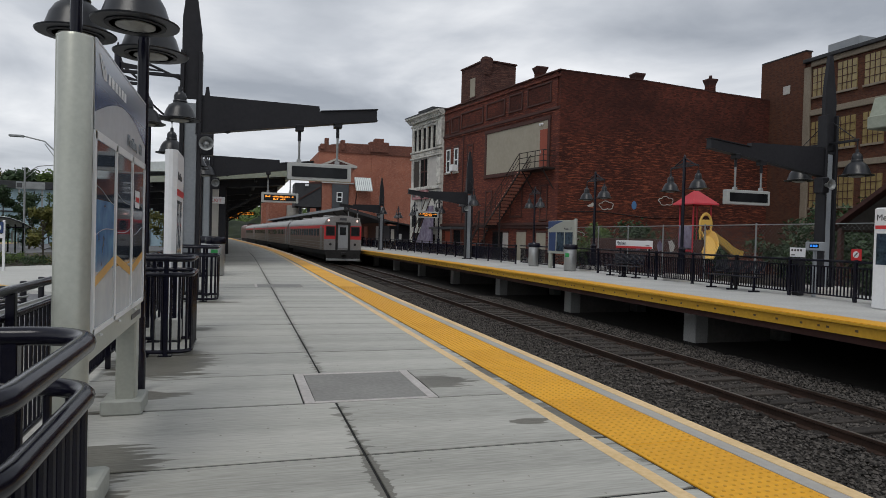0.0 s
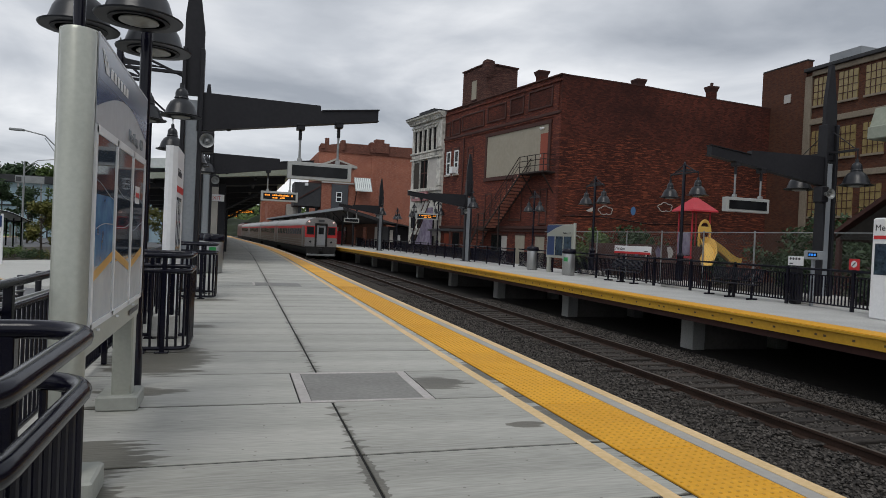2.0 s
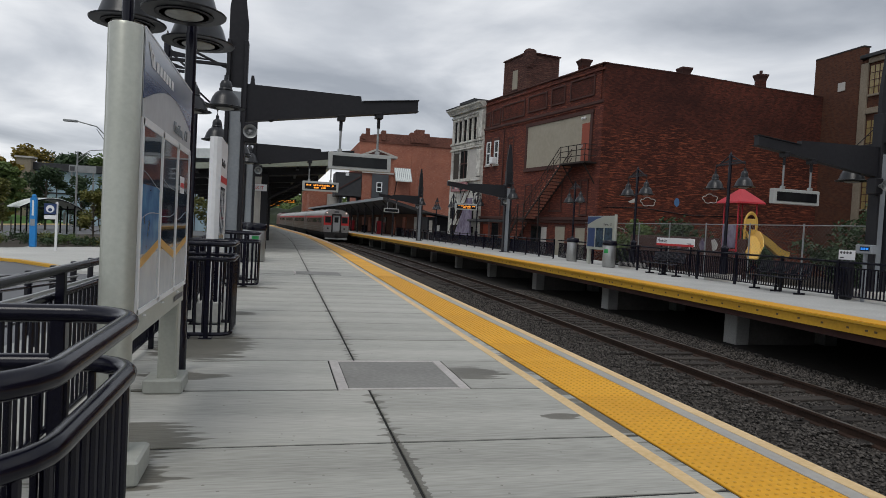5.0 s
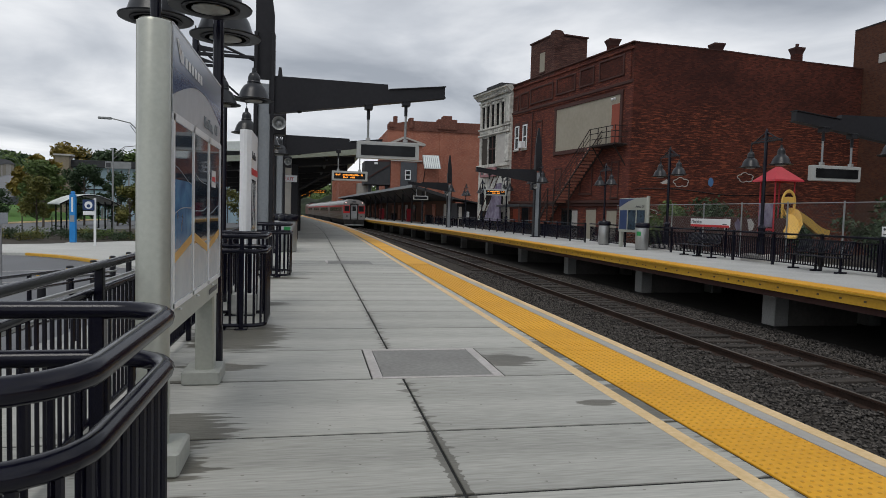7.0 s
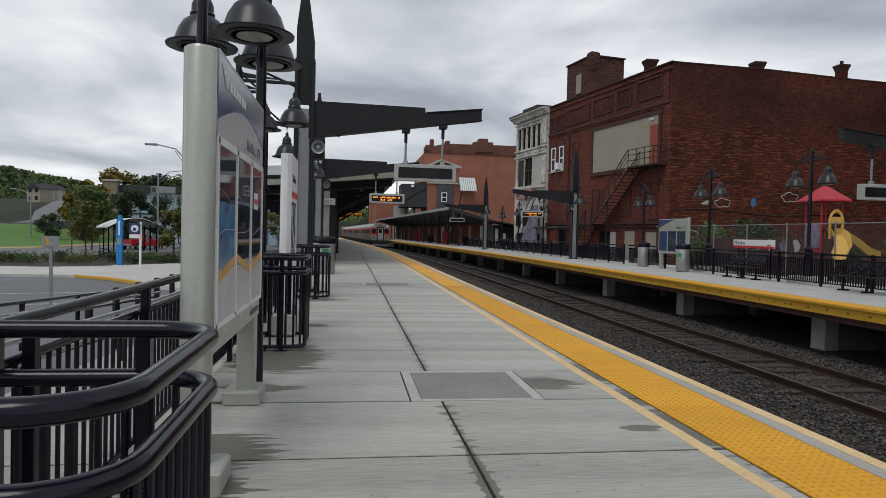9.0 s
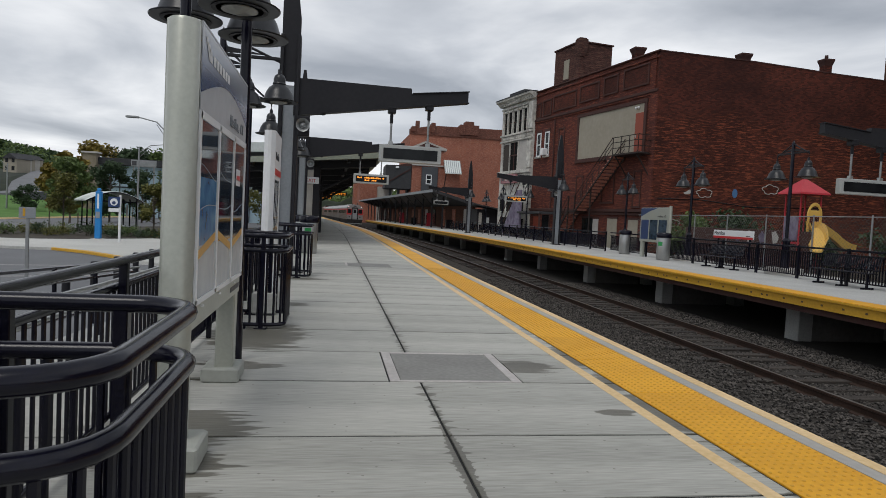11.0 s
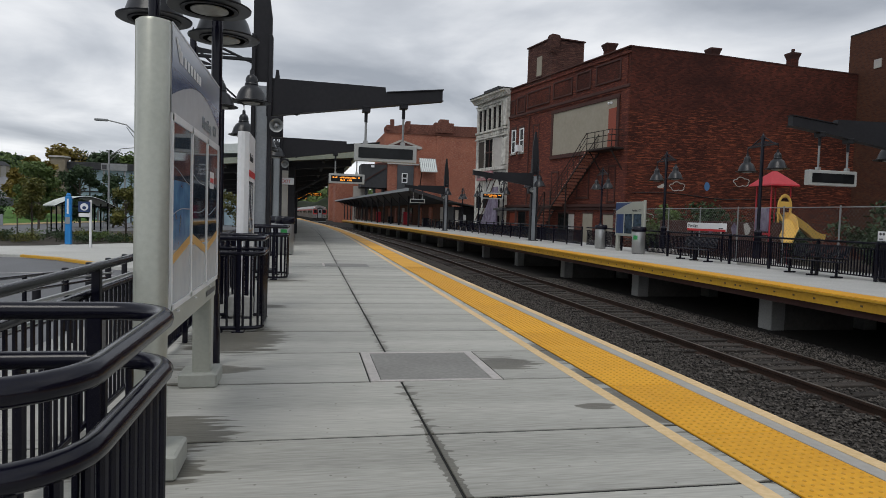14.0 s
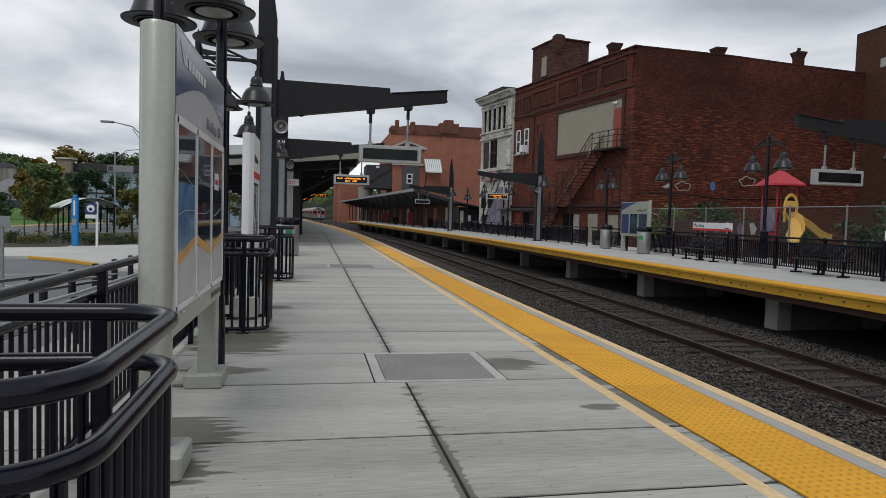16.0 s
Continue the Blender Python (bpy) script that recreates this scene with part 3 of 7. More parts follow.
# access hatches set flush in the slabs
def hatch(x0, x1, y0, y1, label):
    h = thing("access_hatch", ((x0 + x1) / 2, (y0 + y1) / 2, 0), label, "hatch")
    w, d = (x1 - x0) / 2 - 0.004, (y1 - y0) / 2 - 0.004
    t = 0.085
    part("lid", Mesh().box(-w + t + 0.005, w - t - 0.005, -d + 0.05, d - 0.05, -0.018, 0.001, 0.0), M_LID, h, "dull grey steel plate")
    for x in (-1, 1):
        part("frame_side", Mesh().box(min(x * w, x * (w - t)), max(x * w, x * (w - t)), -d, d, -0.018, 0.004, 0.003), M_FRAME, h)
    for yy in (-1, 1):
        part("frame_end", Mesh().box(-w + t, w - t, min(yy * d, yy * (d - 0.045)), max(yy * d, yy * (d - 0.045)), -0.018, 0.003, 0.003), M_FRAME, h)
    return h


M_LID = surf("dull_steel_plate", (0.185, 0.18, 0.168), (0.29, 0.285, 0.265), rough=0.6, metal=0.2, big=1.5, fine=25, bump=0.1)
M_FRAME = surf("galvanised_frame", (0.42, 0.39, 0.37), (0.6, 0.565, 0.54), rough=0.5, metal=0.3, big=3, fine=25, bump=0.1)
hatch(*HATCH, "square steel access hatch with a galvanised frame in the platform")
h2 = Mesh().box(-0.56, 0.56, -0.5, 0.5, 0.0005, 0.004, 0.001)
hh = thing("access_hatch", (1.0, 17.3, 0), "square steel access hatch farther along the platform", "hatch")
part("lid", h2, M_LID, hh)
part("frame_side", Mesh().box(-0.62, -0.56, -0.5, 0.5, 0.0005, 0.006, 0.001), M_FRAME, hh)

# painted line, warning tiles with domes, edge strips
part("painted_line", strip(Mesh(), rect(2.26, 2.36, 0.0005, 0.003), -6, 150, 3), M_CREAM, near, "worn pale yellow line")
part("edge_strip", strip(Mesh(), rect(3.085, 3.2, -0.02, 0.004), -8, 150, 3), M_GREYSTRIP, near, "grey rubber edge strip")
part("nosing", strip(Mesh(), rect(3.203, 3.31, -0.16, 0.006), -8, 150, 3), M_CREAM, near, "pale yellow edge nosing")
tile = Mesh().box(-0.303, 0.303, -0.606, 0.606, -0.02, 0.004, 0.003)
tile_me = tile.data("warning_tile", M_YEL)
y = -6.0
while y < 148:
    part("warning_tile", tile_me, M_YEL, near, at=pose(2.775 + bend(y + 0.6), y + 0.61, 0, 0, 0, bend_turn(y + 0.6)))
    y += 1.22
dv = Mesh()
y = 1.6
while y < 17:
    for i in range(10):
        x = 2.475 + 0.03 + i * 0.06
        k = [(0.0125, 0.003), (0.0095, 0.0085)]
        dv.lathe(k, (x, y, 0.0005), 6)
    y += 0.0605
M_DOME = surf("tactile_dome_yellow", (0.52, 0.26, 0.018), (0.62, 0.32, 0.026), rough=0.55, big=1.2, fine=18, bump=0.05)
part("domes", dv, M_DOME, near, kind="stuff")

# ---- far platform ----
FE = 10.72
far = thing("platform_far", (0, 0, 0), "raised concrete platform across the track with a yellow edge beam", "platform", kind="structure")
part("deck", strip(Mesh(), rect(FE + 0.35, 17.2, -0.3, 0.0), -12, 130), M_CONC2, far)
part("edge_tactile", strip(Mesh(), rect(FE - 0.02, FE + 0.62, 0.002, 0.012), -12, 130, 3), M_YEL, far, "yellow warning strip")
part("edge_beam", strip(Mesh(), [(FE, -0.25), (FE + 0.35, -0.25), (FE + 0.35, 0.0), (FE - 0.05, 0.0), (FE - 0.05, -0.045), (FE, -0.055)], -12, 130, 3), M_BEAMYEL, far, "yellow painted steel edge beam")
# the beam's shadow, put in as a dark brown strip below it
part("beam_shadow_strip", strip(Mesh(), rect(FE + 0.1, FE + 0.28, -0.40, -0.252), -12, 130, 4), M_TRIM, far, "dark brown strip for the shadow under the edge beam")
bolt = Mesh().box(-0.012, 0.0, -0.028, 0.028, -0.02, 0.02).data("bolt", M_BOLT)
y = 6.0
while y < 50:
    part("bolt", bolt, M_BOLT, far, at=pose(FE - 0.001 + bend(y), y, -0.15))
    if round(y / 0.62) % 8 == 0:
        part("bolt", bolt, M_BOLT, far, at=pose(FE - 0.001 + bend(y), y + 0.2, -0.15))
    y += 0.62
pier = Mesh().box(0.0, 0.42, -0.26, 0.26, GROUND - 0.1, -0.44, 0.02)
pier_me = pier.data("pier", M_CONC2)
# darker copy of the pier concrete: shade on the cross walls is in the colour
M_CONC_SHADE = surf("shaded_pier_concrete", (0.12, 0.115, 0.105), (0.22, 0.21, 0.195), rough=0.9, big=0.8, fine=9, bump=0.2)
cap_me = Mesh().box(0.43, 2.6, -0.22, 0.22, GROUND - 0.1, -0.44, 0.02).data("pier_wall", M_CONC_SHADE)
y = 1.09
while y < 125:
    part("pier", pier_me, M_CONC2, far, at=pose(12.0 + bend(y), y, 0))
    part("pier_wall", cap_me, M_CONC_SHADE, far, "cross wall in concrete darkened for shade", at=pose(12.0 + bend(y), y, 0))
    part("pier", pier_me, M_CONC2, far, at=pose(14.9 + bend(y), y, 0))
    y += 7.14
# near-black earth colour here paints in the shade under the deck
part("rear_wall", strip(Mesh(), rect(16.6, 16.9, GROUND, -0.32), -12, 130), M_SOIL, far, "retaining wall coloured dark for the shade under the deck")


# ---- railings round the sign bases, and the ramp railing ----
def rounded(x0, x1, y0, y1, r, z, n=5, skip_left=False):
    """A rounded rectangle as a closed run of points."""
    pts = []
    for cx, cy, a0 in ((x1 - r, y1 - r, 0), (x0 + r, y1 - r, 90), (x0 + r, y0 + r, 180), (x1 - r, y0 + r, 270)):
        for i in range(n + 1):
            a = radians(a0 + 90 * i / n)
            pts.append((cx + r * math.cos(a), cy + r * math.sin(a), z))
    pts.append(pts[0])
    return pts


def along(pts, step):
    """Points at even steps along a run."""
    out, left = [], 0.0
    for a, b in zip(pts, pts[1:]):
        a, b = Vector(a), Vector(b)
        d = (b - a).length
        s = left
        while s < d:
            out.append(tuple(a + (b - a) * (s / d)))
            s += step
        left = s - d
    return out


def railing_cage(at, w, d, label, top=1.04, pipe=0.027, r=0.16, step=0.085):
    cg = thing("railing_cage", at, label, "railing", "railings round the sign bases")
    x0, x1, y0, y1 = -w / 2, w / 2, -d / 2, d / 2
    part("top_rail", Mesh().tube(rounded(x0, x1, y0, y1, r, top, 6), pipe, 12), M_BLACK, cg, smooth=True)
    part("second_rail", Mesh().tube(rounded(x0, x1, y0, y1, r, top - 0.165, 6), pipe, 12), M_BLACK, cg, smooth=True)
    part("bottom_rail", Mesh().tube(rounded(x0, x1, y0, y1, r, 0.045, 6), pipe * 0.8, 8), M_BLACK, cg, smooth=True)
    bar = Mesh().tube([(0, 0, 0.045), (0, 0, top - 0.17)], 0.0135, 8).data("picket", M_BLACK, True)
    for p in along(rounded(x0, x1, y0, y1, r, 0, 6), step)[:-1]:
        part("picket", bar, M_BLACK, cg, at=pose(p[0], p[1], 0))
    for px, py in ((x0 + w * 0.35, y1), (x0 + w * 0.35, y0), (x1 - 0.25, y1), (x1 - 0.25, y0)):
        part("post", Mesh().box(px - 0.024, px + 0.024, py - 0.024, py + 0.024, 0.0, top - 0.02, 0.004), M_BLACK, cg)
        part("foot", Mesh().box(px - 0.07, px + 0.07, py - 0.06, py + 0.06, 0.0, 0.014, 0.003), M_BLACK, cg)
    return cg


railing_cage((-1.0, 1.86, 0), 1.12, 1.06, "black tubular railing with rounded corners beside the ramp", top=1.0, pipe=0.031, r=0.2)
railing_cage((-0.86, 8.05, 0), 0.74, 0.98, "black tubular railing round the base of the white sign")
railing_cage((-0.80, 13.9, 0), 0.80, 1.1, "black tubular railing round a lamp base farther on")


def pipe_run(name, pts, r, parent, label=""):
    return part(name, Mesh().tube(pts, r, 10), M_BLACK, parent, label, smooth=True)


# long guard rail that runs beside the platform, over the ramp
guard = thing("guard_rail", (-1.19, 2.4, 0), "long black guard rail over the ramp beside the platform", "railing")
pipe_run("top_rail", [(0.0, -2.0, 1.0), (0.0, 12, 1.0)], 0.026, guard)
pipe_run("second_rail", [(-0.05, -2.0, 0.84), (-0.05, 12, 0.84)], 0.024, guard)
gp = Mesh().box(-0.024, 0.024, -0.024, 0.024, 0, 0.99, 0.004).data("post", M_BLACK)
gb = Mesh().tube([(0, 0, 0.1), (0, 0, 0.83)], 0.0115, 6).data("picket", M_BLACK, True)
for i in range(-1, 9):
    part("post", gp, M_BLACK, guard, at=pose(0, 0.3 + i * 1.42, 0))
for i in range(146):
    part("picket", gb, M_BLACK, guard, at=pose(-0.05, -1.9 + i * 0.095, 0))
pipe_run("bottom_rail", [(-0.05, -2.0, 0.09), (-0.05, 12, 0.09)], 0.02, guard)

# ramp outside it, falling away from the platform, with a rail of its own
ramp = thing("ramp", (-2.9, 2.0, 0), "concrete access ramp with pale kerbs going down beside the platform", "ramp", kind="structure")
part("ramp_slab", Mesh().prism([(-6, 0.0), (12, -0.85), (12, -1.3), (-6, -1.3)], -0.9, 0.58, "x"), M_CONC2, ramp)
rr = thing("ramp_railing", (-3.9, 2.0, 0), "black ramp railing with pale handrails sloping down", "railing")
for k, (dz, m) in enumerate(((0.95, M_BLACK), (0.74, M_BLACK), (0.2, M_BLACK))):
    part("rail", Mesh().tube([(0, -5, dz + 0.0), (0, 12, dz - 0.8)], 0.024, 8), m, rr, smooth=True)
part("handrail", Mesh().tube([(0.12, -5, 0.84), (0.12, 12, 0.04)], 0.02, 8), M_STEEL, rr, "steel handrail", smooth=True)
hr = thing("ramp_handrail", (-2.25, 2.0, 0), "double pale steel handrail along the ramp's inner side", "handrail")
for dz in (0.0, -0.17):
    part("rail", Mesh().tube([(0, 0.5, 0.60 + dz), (0, 5.0, 0.5 + dz), (0, 12.0, 0.46 + dz)], 0.021, 8), M_STEEL, hr, smooth=True)
for i in range(6):
    part("post", Mesh().tube([(0, 1.0 + 2.0 * i, -0.3 - 0.07 * i), (0, 1.0 + 2.0 * i, 0.45)], 0.018, 8), M_BLACK, hr, smooth=True)
for i in range(11):
    part("post", Mesh().box(-0.024, 0.024, -5 + i * 1.65, -4.952 + i * 1.65, -0.75, 0.97 - 0.0471 * i * 1.65, 0.004), M_BLACK, rr)

# ---- station information board near the railing ----
board = thing("station_information_board", (-0.785, 4.45, 0), "silver station information board with dark route maps beside the railing", "sign")
SX, SY0, SY1 = 0.085, -0.86, 0.93
M_BASE = surf("base_plate_grey", (0.30, 0.31, 0.28), (0.37, 0.38, 0.345), rough=0.6, big=2, fine=20, bump=0.05)
part("column", Mesh().lathe([(0.079, 0), (0.079, 2.265), (0.07, 2.282), (0.04, 2.287)], (0.012, SY0 - 0.03, 0), 28), M_SILVER, board, "round silver column", smooth=True)
part("rear_post", Mesh().box(-0.06, 0.075, 0.78, 0.93, 0, 0.75, 0.012), M_SILVER, board)
part("base_block", Mesh().box(-0.15, 0.13, 0.72, 1.08, 0, 0.11, 0.012), M_BASE, board)
part("base_block", Mesh().box(-0.16, 0.17, SY0 - 0.2, SY0 + 0.12, 0, 0.13, 0.012), M_BASE, board)
part("panel_body", Mesh().box(-SX, SX, SY0, SY1, 0.68, 2.30, 0.01), M_SILVER, board)
fx = SX + 0.003


def face(y0, y1, z0, z1, d=0.006, x=fx):
    return Mesh().box(x, x + d, y0, y1, z0, z1)


M_HEADER = surf("navy_fading_print", (0.40, 0.41, 0.43), (0.48, 0.49, 0.51), rough=0.25, big=1, fine=15, bump=0)
hn, hl = M_HEADER.node_tree.nodes, M_HEADER.node_tree.links
h_tc, h_sep, h_ramp = hn.new("ShaderNodeTexCoord"), hn.new("ShaderNodeSeparateXYZ"), hn.new("ShaderNodeValToRGB")
h_map = hn.new("ShaderNodeMapRange")
h_map.inputs["From Min"].default_value, h_map.inputs["From Max"].default_value = 2.02, 2.26
h_ramp.color_ramp.elements[0].color, h_ramp.color_ramp.elements[1].color = (0.015, 0.04, 0.13, 1), (0.36, 0.38, 0.42, 1)
hl.new(h_tc.outputs["Object"], h_sep.inputs[0])
hl.new(h_sep.outputs[2], h_map.inputs["Value"])
hl.new(h_map.outputs[0], h_ramp.inputs[0])
hl.new(h_ramp.outputs[0], hn["Principled BSDF"].inputs["Base Color"])
header_pts = [(SY0 + 0.005, 1.845), (SY1 - 0.005, 1.845), (SY1 - 0.005, 2.295), (SY0 + 0.005, 2.295)]
part("header", Mesh().prism(header_pts, fx, fx + 0.004, "x"), M_PANEL, board, "grey header with the station name")
navy = [(SY0 + 0.005, 2.284), (SY0 + 0.005, 1.93)]
for i in range(13):
    t = i / 12
    navy.append((SY0 + 0.005 + t * (SY1 - SY0 - 0.01), 1.93 + 0.14 * math.sin(math.pi * t) + 0.04 * t))
navy.append((SY1 - 0.005, 2.284))
part("header_band", Mesh().prism(navy, fx + 0.0045, fx + 0.006, "x"), M_HEADER, board, "grey print fading into a navy arc")
part("header_fade", Mesh().prism([(SY0 + 0.005, 2.294), (SY0 + 0.005, 2.285), (SY1 - 0.005, 2.285), (SY1 - 0.005, 2.294)], fx + 0.0065, fx + 0.0075, "x"), M_PANEL, board, "pale upper header")
# emblem drawn as plain swooshes and bars
for k in range(3):
    part("emblem_bar", Mesh().prism([(-0.78 + 0.05 * k, 2.235 - 0.02 * k), (-0.73 + 0.06 * k, 2.235 - 0.02 * k), (-0.64 + 0.03 * k, 2.13), (-0.67 + 0.03 * k, 2.13)], fx + 0.008, fx + 0.009, "x"), M_WHITE, board)
for k in range(6):
    part("emblem_block", face(-0.54 + 0.1 * k, -0.47 + 0.1 * k, 2.13, 2.185, 0.001, fx + 0.008), M_WHITE, board)
for word, wy in (("Meriden,", 0.12), ("CT", 0.60)):
    part("lettering", words(word, 0.105, M_LIGHTGREY), M_LIGHTGREY, board, at=Matrix.Translation((fx + 0.008, wy, 1.885)) @ pose(0, 0, 0, 90, 0, 90))
# three poster bays between white mullions
bays = [(-0.835, -0.27), (-0.24, 0.33), (0.36, 0.895)]
for i, (a, b) in enumerate(bays):
    part("poster", face(a + 0.03, b - 0.03, 1.13, 1.80), M_POSTER if i == 0 else M_POSTER2, board, "blue map poster" if i == 0 else "dark route poster")
    # first bay: a building's dark reflection is laid on as a sheet
    if i == 0:
        part("poster", face(a + 0.032, b - 0.032, 1.50, 1.798, 0.0068), M_POSTER2, board, "dark sheet for the building reflected in the upper poster")
    if i == 2:
        part("poster_tag", face(a + 0.12, a + 0.32, 1.50, 1.62, 0.0066), M_WHITE, board)
        part("poster_tag", face(a + 0.14, a + 0.30, 1.54, 1.575, 0.0072), M_RED, board)
    part("poster_sheet", face(a + 0.03, b - 0.03, 0.84, 1.13), M_POSTER3, board, "pale map sheet")
    tilt = (0.045, -0.05, 0.04)[i]
    part("poster_band", Mesh().prism([(a + 0.03, 1.10 - tilt), (b - 0.03, 1.10 + tilt), (b - 0.03, 1.15 + tilt), (a + 0.03, 1.15 - tilt)], fx + 0.007, fx + 0.008, "x"), M_ORANGE, board, "ochre wave")
    for j, (z0, z1) in enumerate(((1.32, 1.36), (1.56, 1.50))):
        curve_pts = [(fx + 0.0075, a + 0.04 + (b - a - 0.08) * q / 6, z0 + (z1 - z0) * q / 6 + 0.012 * math.sin(q * 0.7 + 2 * i + j)) for q in range(7)]
        part("route_line", Mesh().tube(curve_pts, 0.0025, 4), M_LIGHTGREY, board)
for yy in (SY0 + 0.02, -0.255, 0.345, SY1 - 0.02):
    part("mullion", face(yy - 0.02, yy + 0.02, 0.82, 1.835, 0.012), M_WHITE, board, "white mullion")
part("glazing_bar", face(SY0 + 0.005, SY1 - 0.005, 1.80, 1.842, 0.012), M_WHITE, board)
part("glazing_bar", face(SY0 + 0.005, SY1 - 0.005, 0.815, 0.845, 0.012), M_WHITE, board)
for yy in (-0.62, -0.05, 0.58):
    part("stud", Mesh().lathe([(0.012, 0), (0.012, 0.01)], (fx + 0.003, yy, 0.785), 8), M_WHITE, board)
part("lettering_bar", face(0.45, 0.86, 0.73, 0.765, 0.002), M_INK, board)

# ---- white platform name board ----
wb = thing("platform_name_board", (-0.81, 9.0, 0), "white upright name board with a red stripe on a concrete foot", "sign")
part("blade", Mesh().loft([[(x, y, z) for x, y in ((-0.07, -0.42), (-0.02, -0.47), (0.02, -0.47), (0.07, -0.42), (0.07, 0.5), (-0.07, 0.5))] for z in (0.12, 2.33)]), M_WHITE, wb)
part("stripe", Mesh().box(0.071, 0.075, -0.4, 0.49, 1.78, 1.86), M_RED, wb, "red stripe")
part("lettering", words("Meriden", 0.14, M_INK), M_INK, wb, at=Matrix.Translation((0.073, -0.33, 1.98)) @ pose(0, 0, 0, 90, 0, 90))
for k in range(3):
    part("diagram_panel", Mesh().box(0.071, 0.074, -0.37 + 0.22 * k, -0.2 + 0.22 * k, 1.0, 1.72), M_POSTER2, wb, "dark diagram panel")
    part("diagram_mark", Mesh().prism([(-0.35 + 0.22 * k, 1.1), (-0.31 + 0.22 * k, 1.1), (-0.22 + 0.22 * k, 1.45), (-0.31 + 0.22 * k, 1.68), (-0.35 + 0.22 * k, 1.68), (-0.27 + 0.22 * k, 1.45)], 0.0745, 0.076, "x"), M_WHITE, wb)
part("foot", Mesh().box(-0.16, 0.16, -0.5, 0.6, 0, 0.3, 0.03), M_CONC2, wb)


# ---- bell lamps ----
def bell(parent, at, s=1.0):
    """A bell-shaped lamp head; its rim's centre is at the given place."""
    prof = [(0.305, 0.0), (0.31, 0.012), (0.25, 0.028), (0.235, 0.06), (0.205, 0.15), (0.16, 0.225), (0.105, 0.265), (0.10, 0.275), (0.108, 0.285), (0.105, 0.30), (0.095, 0.31),
            (0.095, 0.37), (0.075, 0.42), (0.035, 0.45), (0.03, 0.52)]
    b = part("bell_shade", Mesh().lathe([(r * s, z * s) for r, z in prof], (0, 0, 0), 28), M_BELL, parent, smooth=True, at=pose(*at))
    part("lens", Mesh().lathe([(0.14 * s, -0.004), (0.14 * s, -0.012 * s), (0.08 * s, -0.03 * s)], (0, 0, 0), 20), M_LENS, b, "frosted lens", smooth=True)
    part("lens_ring", Mesh().lathe([(0.215 * s, -0.001), (0.215 * s, -0.008 * s), (0.18 * s, -0.008 * s), (0.18 * s, -0.001)], (0, 0, 0), 20), M_DARK, b)
    return b


def lamp_post(at, label, rim=2.92, arm=0.68, turn=0.0, name="lamp_post", s=1.0, slim=False, sides=(-1, 1)):
    sc = s
    lp = thing(name, at, label, "lamp", "twin bell lamps", turn)
    part("base", Mesh().lathe([(0.2, 0), (0.2, 0.06), (0.14, 0.14), (0.12, 1.1), (0.14, 1.16), (0.07, 1.25)] if not slim else [(0.06, 0), (0.06, 0.3), (0.05, 0.35), (0.05, 0.62)], (0, 0, 0), 16), M_BLACK, lp, smooth=True)
    part("pole", Mesh().tube([(0, 0, 0.6), (0, 0, rim + 1.18)], 0.045 if slim else 0.058, 12), M_BLACK, lp, smooth=True)
    part("finial", Mesh().lathe([(0.06, 0), (0.06, 0.03), (0.03, 0.06), (0.008, 0.14)], (0, 0, rim + 1.17), 10), M_BLACK, lp, smooth=True)
    part("crossbar", Mesh().box(-0.03, 0.03, min(sides) * arm if -1 in sides else 0, arm if 1 in sides else 0, rim + 0.66 * sc, rim + 0.66 * sc + 0.06, 0.01), M_DARK, lp)
    for s in sides:
        bell(lp, (0, s * arm, rim), sc)
        part("arm", Mesh().tube([(0, 0, rim + 1.18), (0, s * arm, rim + 0.64 * sc), (0, s * arm, rim + 0.48 * sc)], 0.024, 8), M_DARK, lp, smooth=True)
        part("web_plate", Mesh().prism([(0.05 * s, rim + 0.72 * sc + 0.01), (s * arm * 0.8, rim + 0.72 * sc + 0.01), (0.05 * s, rim + 0.72 * sc + 0.12)], -0.008, 0.008, "x"), M_DARK, lp)
    return lp


lamp_post((-0.79, 5.95, 0), "black twin bell lamp post behind the information board", rim=2.91, arm=0.45, s=1.02, slim=True)
lamp_post((-1.26, 5.8, 0), "black single bell lamp post by the ramp", rim=3.0, arm=0.51, s=1.02, slim=True, sides=(1,), turn=12)
lamp_post((-2.15, 13.0, 0), "black bell lamp post beside the name board", rim=3.38, arm=1.05, s=1.17, turn=90, sides=(-1,))
lamp_post((-2.36, 14.6, 0), "black bell lamp post behind the information board", rim=3.5, arm=0.5, s=1.17, turn=90, sides=(-1,), slim=True)
lamp_post((-2.1, 16.9, 0), "black bell lamp post beyond the name board", rim=3.18, arm=0.5, s=1.17, turn=90, sides=(-1,), slim=True)
lamp_post((-1.22, 20.6, 0), "black twin bell lamp post near the canopy", rim=3.2, arm=0.45)
for x, yy in ((15.4, 20.3), (15.6, 26.9), (17.1, 36.6), (15.5, 51.5), (15.3, 58.6), (16.2, 69.0)):
    lamp_post((x, yy, 0), "black twin bell lamp post behind the platform fence", rim=3.3, arm=0.78, turn=0, s=1.25)
    pl = solo("lamp_plinth", Mesh().lathe([(0.62, 0), (0.62, 0.2), (0.58, 0.23)], (x, yy, 0.0), 20), M_MURAL, "white round plinth at a lamp post", "plinth")


